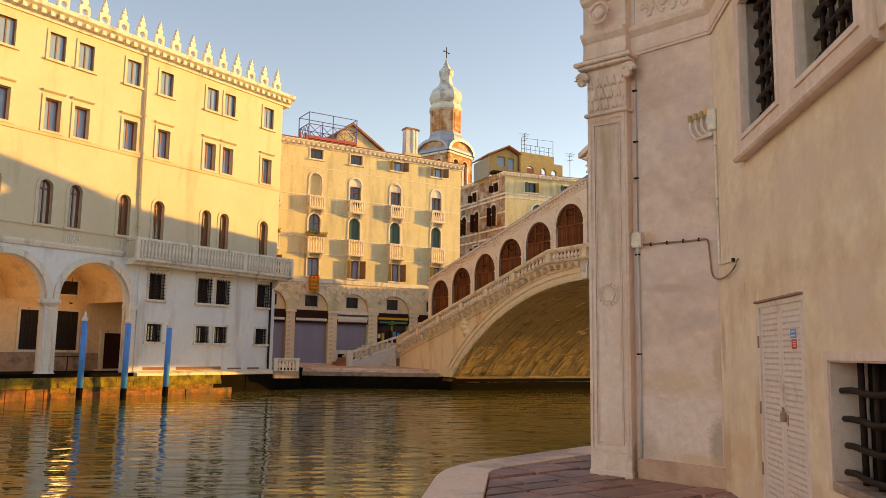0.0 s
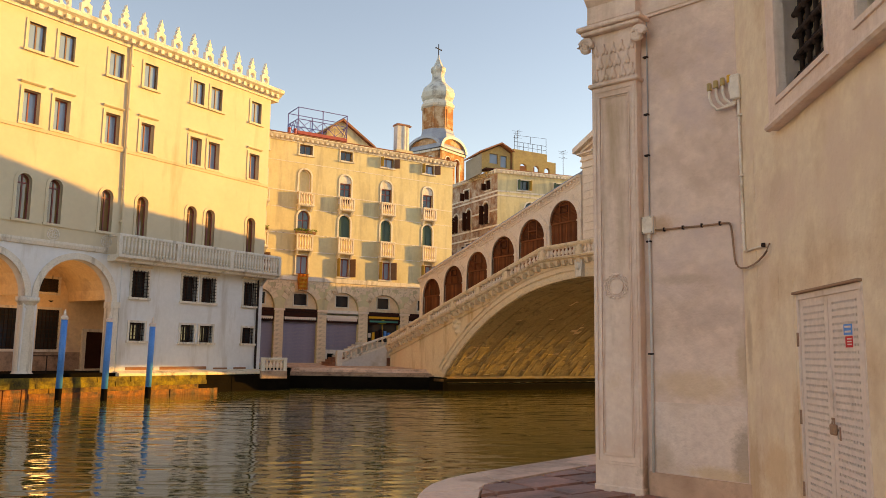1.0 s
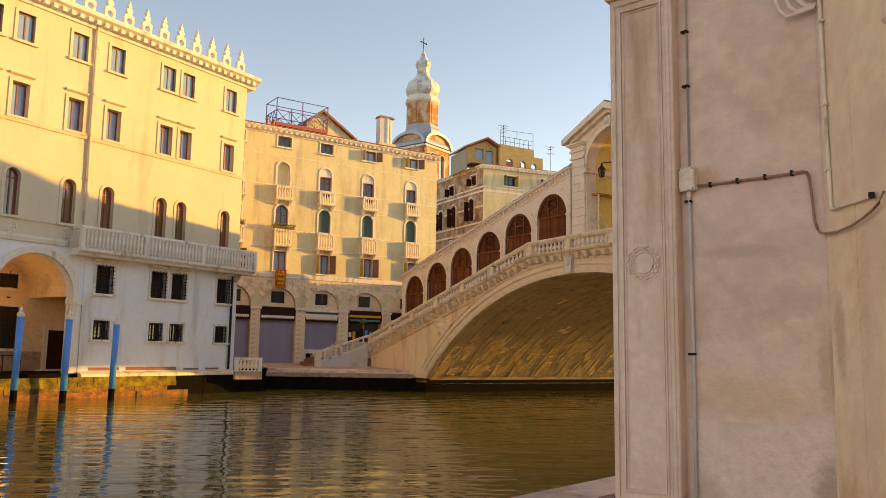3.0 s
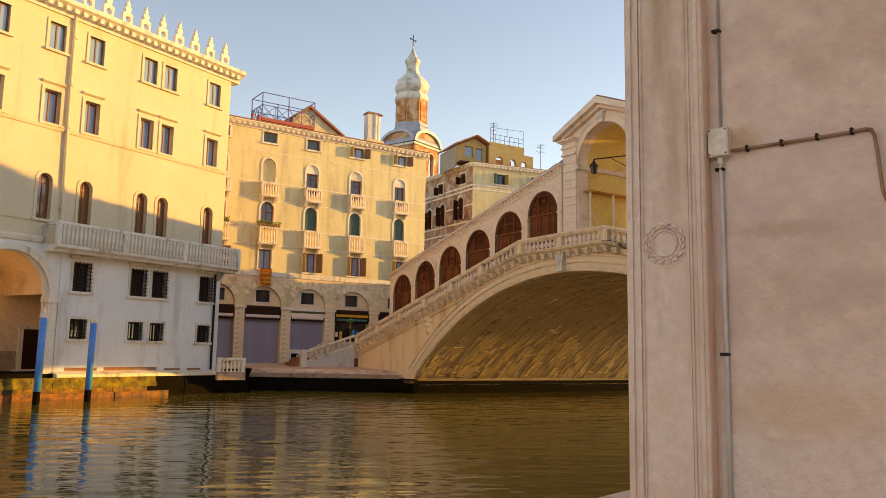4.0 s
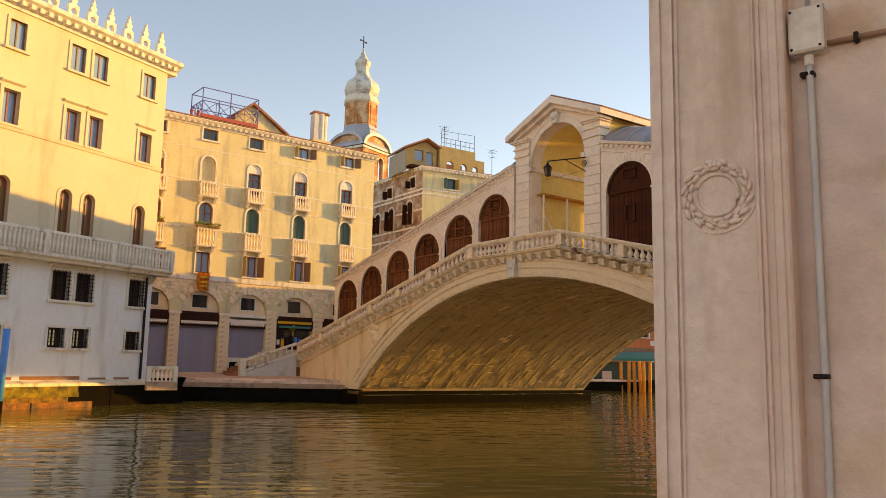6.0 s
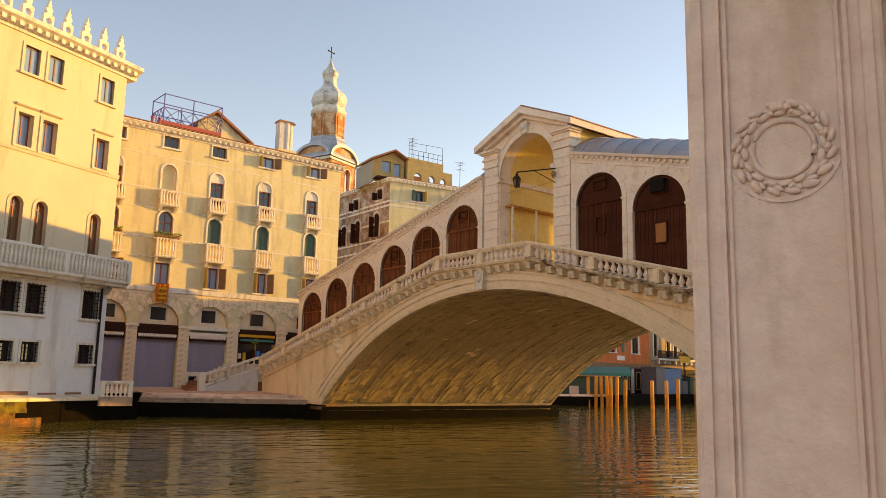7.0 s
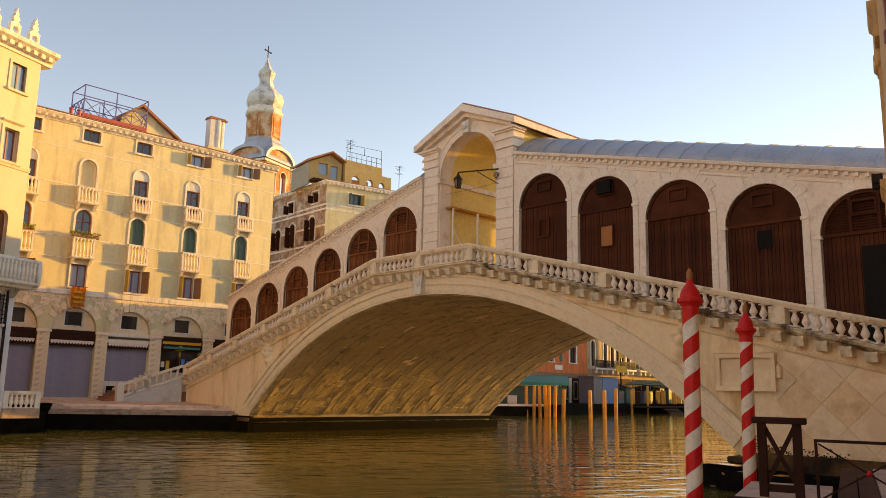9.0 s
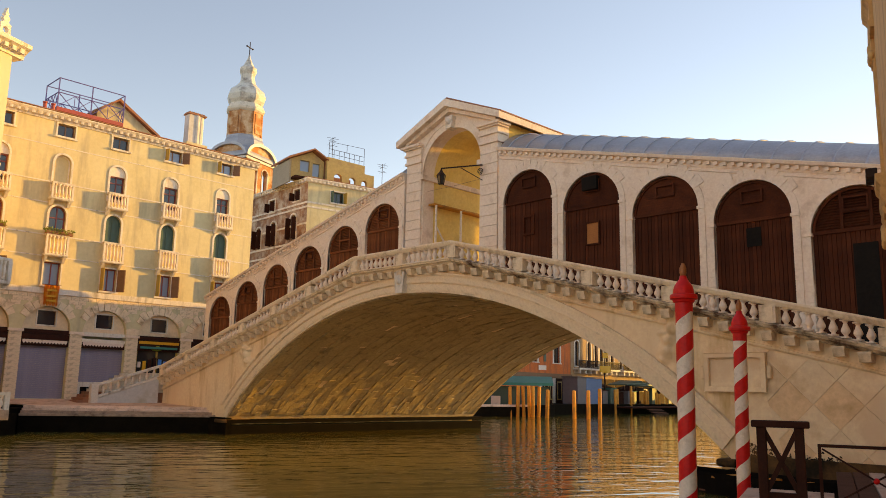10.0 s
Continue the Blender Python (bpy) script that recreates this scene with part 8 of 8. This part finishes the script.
k = ((q - p).x * d2.y - (q - p).y * d2.x) / den
IC = p + d1 * k
RC = 0.75
# rounded corner: three wedge stones
arc_o = [(E1 - d1 * RC) * (1 - t) ** 2 + E1 * 2 * t * (1 - t) + (E1 + d2 * RC) * t * t for t in (0, 1 / 6, 1 / 3, 0.5, 2 / 3, 5 / 6, 1)]
arc_i = [(IC - d1 * 0.3) * (1 - t) + (IC + d2 * 0.3) * t if t in (0, 1) else (IC - d1 * 0.3) * (1 - t) ** 2 + IC * 2 * t * (1 - t) + (IC + d2 * 0.3) * t * t for t in (0, 1 / 6, 1 / 3, 0.5, 2 / 3, 5 / 6, 1)]
for j in (0, 2, 4):
    o, i = arc_o[j:j + 3], arc_i[j:j + 3]
    slab("kerb_stone", [tuple(v) for v in o] + [tuple(v) for v in i[::-1]], -0.25, QUAY_Z + 0.002, KERB, kerb, 0.02)
for A_, B_, ia, ib, d, n_ in ((E0, E1 - d1 * RC, E0 + n1 * KW, IC - d1 * 0.3, d1, n1), (E1 + d2 * RC, E2, IC + d2 * 0.3, E2 + n2 * KW, d2, n2)):
    L = (B_ - A_).length
    cuts = [0.0]
    rng = random.Random(int(L))
    while cuts[-1] < L - 1.2:
        cuts.append(cuts[-1] + rng.uniform(1.1, 1.9))
    cuts[-1] = L
    for a, b in zip(cuts, cuts[1:]):
        o1, o2 = A_ + d * (a + 0.004), A_ + d * (b - 0.004)
        i1 = ia + (ib - ia) * ((a + 0.004) / L)
        i2 = ia + (ib - ia) * ((b - 0.004) / L)
        slab("kerb_stone", [tuple(o1), tuple(o2), tuple(i2), tuple(i1)], -0.25, QUAY_Z + rng.uniform(-0.004, 0.004), KERB, kerb, 0.02)


pavement = thing("pavement", pose(0, 0, 0), "worn purple-grey trachyte paving slabs", "pavement", kind="structure")
rng = random.Random(21)
ax = Vector((math.cos(radians(30)), math.sin(radians(30))))
ay = Vector((-ax.y, ax.x))
v = -16.0
while v < 14:
    h = rng.uniform(0.32, 0.46)
    u = -14 + rng.random()
    while u < 18:
        L = rng.uniform(0.45, 0.85)
        poly = [tuple(ax * a + ay * b) for a, b in ((u + 0.014, v + 0.012 + rng.uniform(0, 0.025)), (u + L - 0.012, v + 0.012 + rng.uniform(0, 0.02)), (u + L - 0.012 - rng.uniform(0, 0.03), v + h - 0.016), (u + 0.012 + rng.uniform(0, 0.02), v + h - 0.014))]
        poly = clip(poly, E0 + n1 * (KW + 0.012), n1)
        if len(poly) > 2:
            poly = clip(poly, E1 + n2 * (KW + 0.012), n2)
        if len(poly) > 2:
            poly = clip(poly, K, Vector((-0.978, 0.208)))
        if len(poly) > 2 and min(p[1] for p in poly) > -2.5 and max(p[1] for p in poly) < 12.6:
            c = sum((Vector(p) for p in poly), Vector((0, 0))) / len(poly)
            lenx = max(p[0] for p in poly) - min(p[0] for p in poly)
            if lenx > 0.06:
                slab("paving_slab", poly, QUAY_Z - 0.10, QUAY_Z + rng.uniform(-0.016, 0.004), PAVE, pavement, 0.022)
        u += L
    v += h
bank("pavement_rest", [(-2.75, -12), (-0.85, -2.3), (5.0, -2.3), (6.3, -12)], QUAY_Z - 0.018, "paving behind", PAVE)

# ---- landing stage by the striped poles ----
JM = frm(10.2, 18.2, -46)
jetty = thing("jetty", JM, "small weathered timber landing stage with a crossed rail", "jetty")
for i in range(9):
    part("plank", bevelled(box(B(), -0.35, 0.86, -0.25 + 0.24 * i, -0.02 + 0.24 * i, 0.03, 0.09), 0.006), PALE_WOOD, jetty)
part("edge_beam", box(B(), -0.4, 0.88, -0.36, -0.26, -0.25, 0.08), DARK_WOOD, jetty)
for x in (0.03, 0.49):
    part("post", bevelled(box(B(), x - 0.06, x + 0.06, -0.18, -0.06, -1.6, 1.12), 0.01), DARK_WOOD, jetty)
part("top_rail", bevelled(box(B(), -0.09, 0.62, -0.22, -0.02, 1.09, 1.18), 0.012), DARK_WOOD, jetty)
part("brace", bar(B(), (0.06, -0.12, 0.25), (0.46, -0.12, 1.05), 0.06), DARK_WOOD, jetty)
part("brace", bar(B(), (0.06, -0.10, 1.05), (0.46, -0.10, 0.25), 0.06), DARK_WOOD, jetty)
part("low_rail", box(B(), 0.03, 0.49, -0.16, -0.08, 0.16, 0.26), DARK_WOOD, jetty)
gang = thing("gangway_rail", JM, "thin dark metal railing with crossed rods beside the landing stage", "railing")
part("top_rail", bar(B(), (0.70, -0.1, 0.88), (3.3, -0.14, 0.88), 0.04), DARK_WOOD, gang)
for x in (0.72, 1.98, 3.24):
    part("post", bar(B(), (x, -0.1, -0.14), (x, -0.1, 0.88), 0.04), DARK_WOOD, gang)
for x in (0.72, 1.98):
    part("rod", bar(B(), (x + 0.03, -0.1, 0.84), (x + 1.23, -0.1, 0.10), 0.022), DARK_WOOD, gang)
    part("rod", bar(B(), (x + 0.03, -0.08, 0.10), (x + 1.23, -0.08, 0.84), 0.022), DARK_WOOD, gang)
    bm = B()
    bmesh.ops.create_icosphere(bm, subdivisions=2, radius=0.04, matrix=Matrix.Translation((x + 0.63, -0.09, 0.47)))
    part("knob", bm, RED, gang, "small red knob", True)
deck = thing("plank_landing", JM, "wet brown plank landing deck with one pale board", "landing")
for i in range(9):
    m = PALE_WOOD if i == 2 else WOOD_J
    part("plank", bevelled(box(B(), 0.92 + 0.31 * i, 1.21 + 0.31 * i, -1.0, 7.6 + 0.1 * i, -0.14, -0.05), 0.01), m, deck)
for x, y in ((1.0, 7.3), (3.5, 7.3), (1.0, 3.5), (1.0, -0.8)):
    part("pile", box(B(), x, x + 0.2, y, y + 0.2, -3, -0.14), DARK_WOOD, deck)


def boat(m, L, w, label):
    b = thing("boat", m, label, "boat")
    n = 14
    hull = B()
    secs = []
    for i in range(n + 1):
        t = i / n
        half = w / 2 * math.sin(math.pi * min(1, 0.03 + t * 0.97)) ** 0.5
        if t > 0.93:
            half *= 0.3
        zb, zt = -0.35 + 0.5 * max(0, t - 0.7) ** 1.3, 0.45 + 0.9 * max(0, t - 0.55) ** 2 + 0.25 * max(0, 0.2 - t)
        secs.append([(t * L, -half, zt), (t * L, -half * 0.8, zb + 0.1), (t * L, 0, zb), (t * L, half * 0.8, zb + 0.1), (t * L, half, zt)])
    vs = [[hull.verts.new(p) for p in s] for s in secs]
    for a, c in zip(vs, vs[1:]):
        for j in range(4):
            hull.faces.new((a[j], a[j + 1], c[j + 1], c[j]))
    hull.faces.new(vs[0])
    hull.faces.new(vs[-1])
    bmesh.ops.solidify(hull, geom=hull.faces[:], thickness=0.04)
    part("hull", hull, DARK, b)
    for k in (1, 2, 3):
        y = w / 2 * 0.8
        part("thwart", box(B(), L * 0.2 * k, L * 0.2 * k + 0.3, -y, y, 0.32, 0.37), WOOD_P, b)
    part("bottom_board", box(B(), 0.1 * L, 0.8 * L, -w * 0.3, w * 0.3, -0.06, -0.02), WOOD_J, b)
    return b


boat(frm(17.0, 28.5, -76, WATER_Z + 0.12), 5.2, 1.4, "black-hulled wooden boat moored by the landing stage")
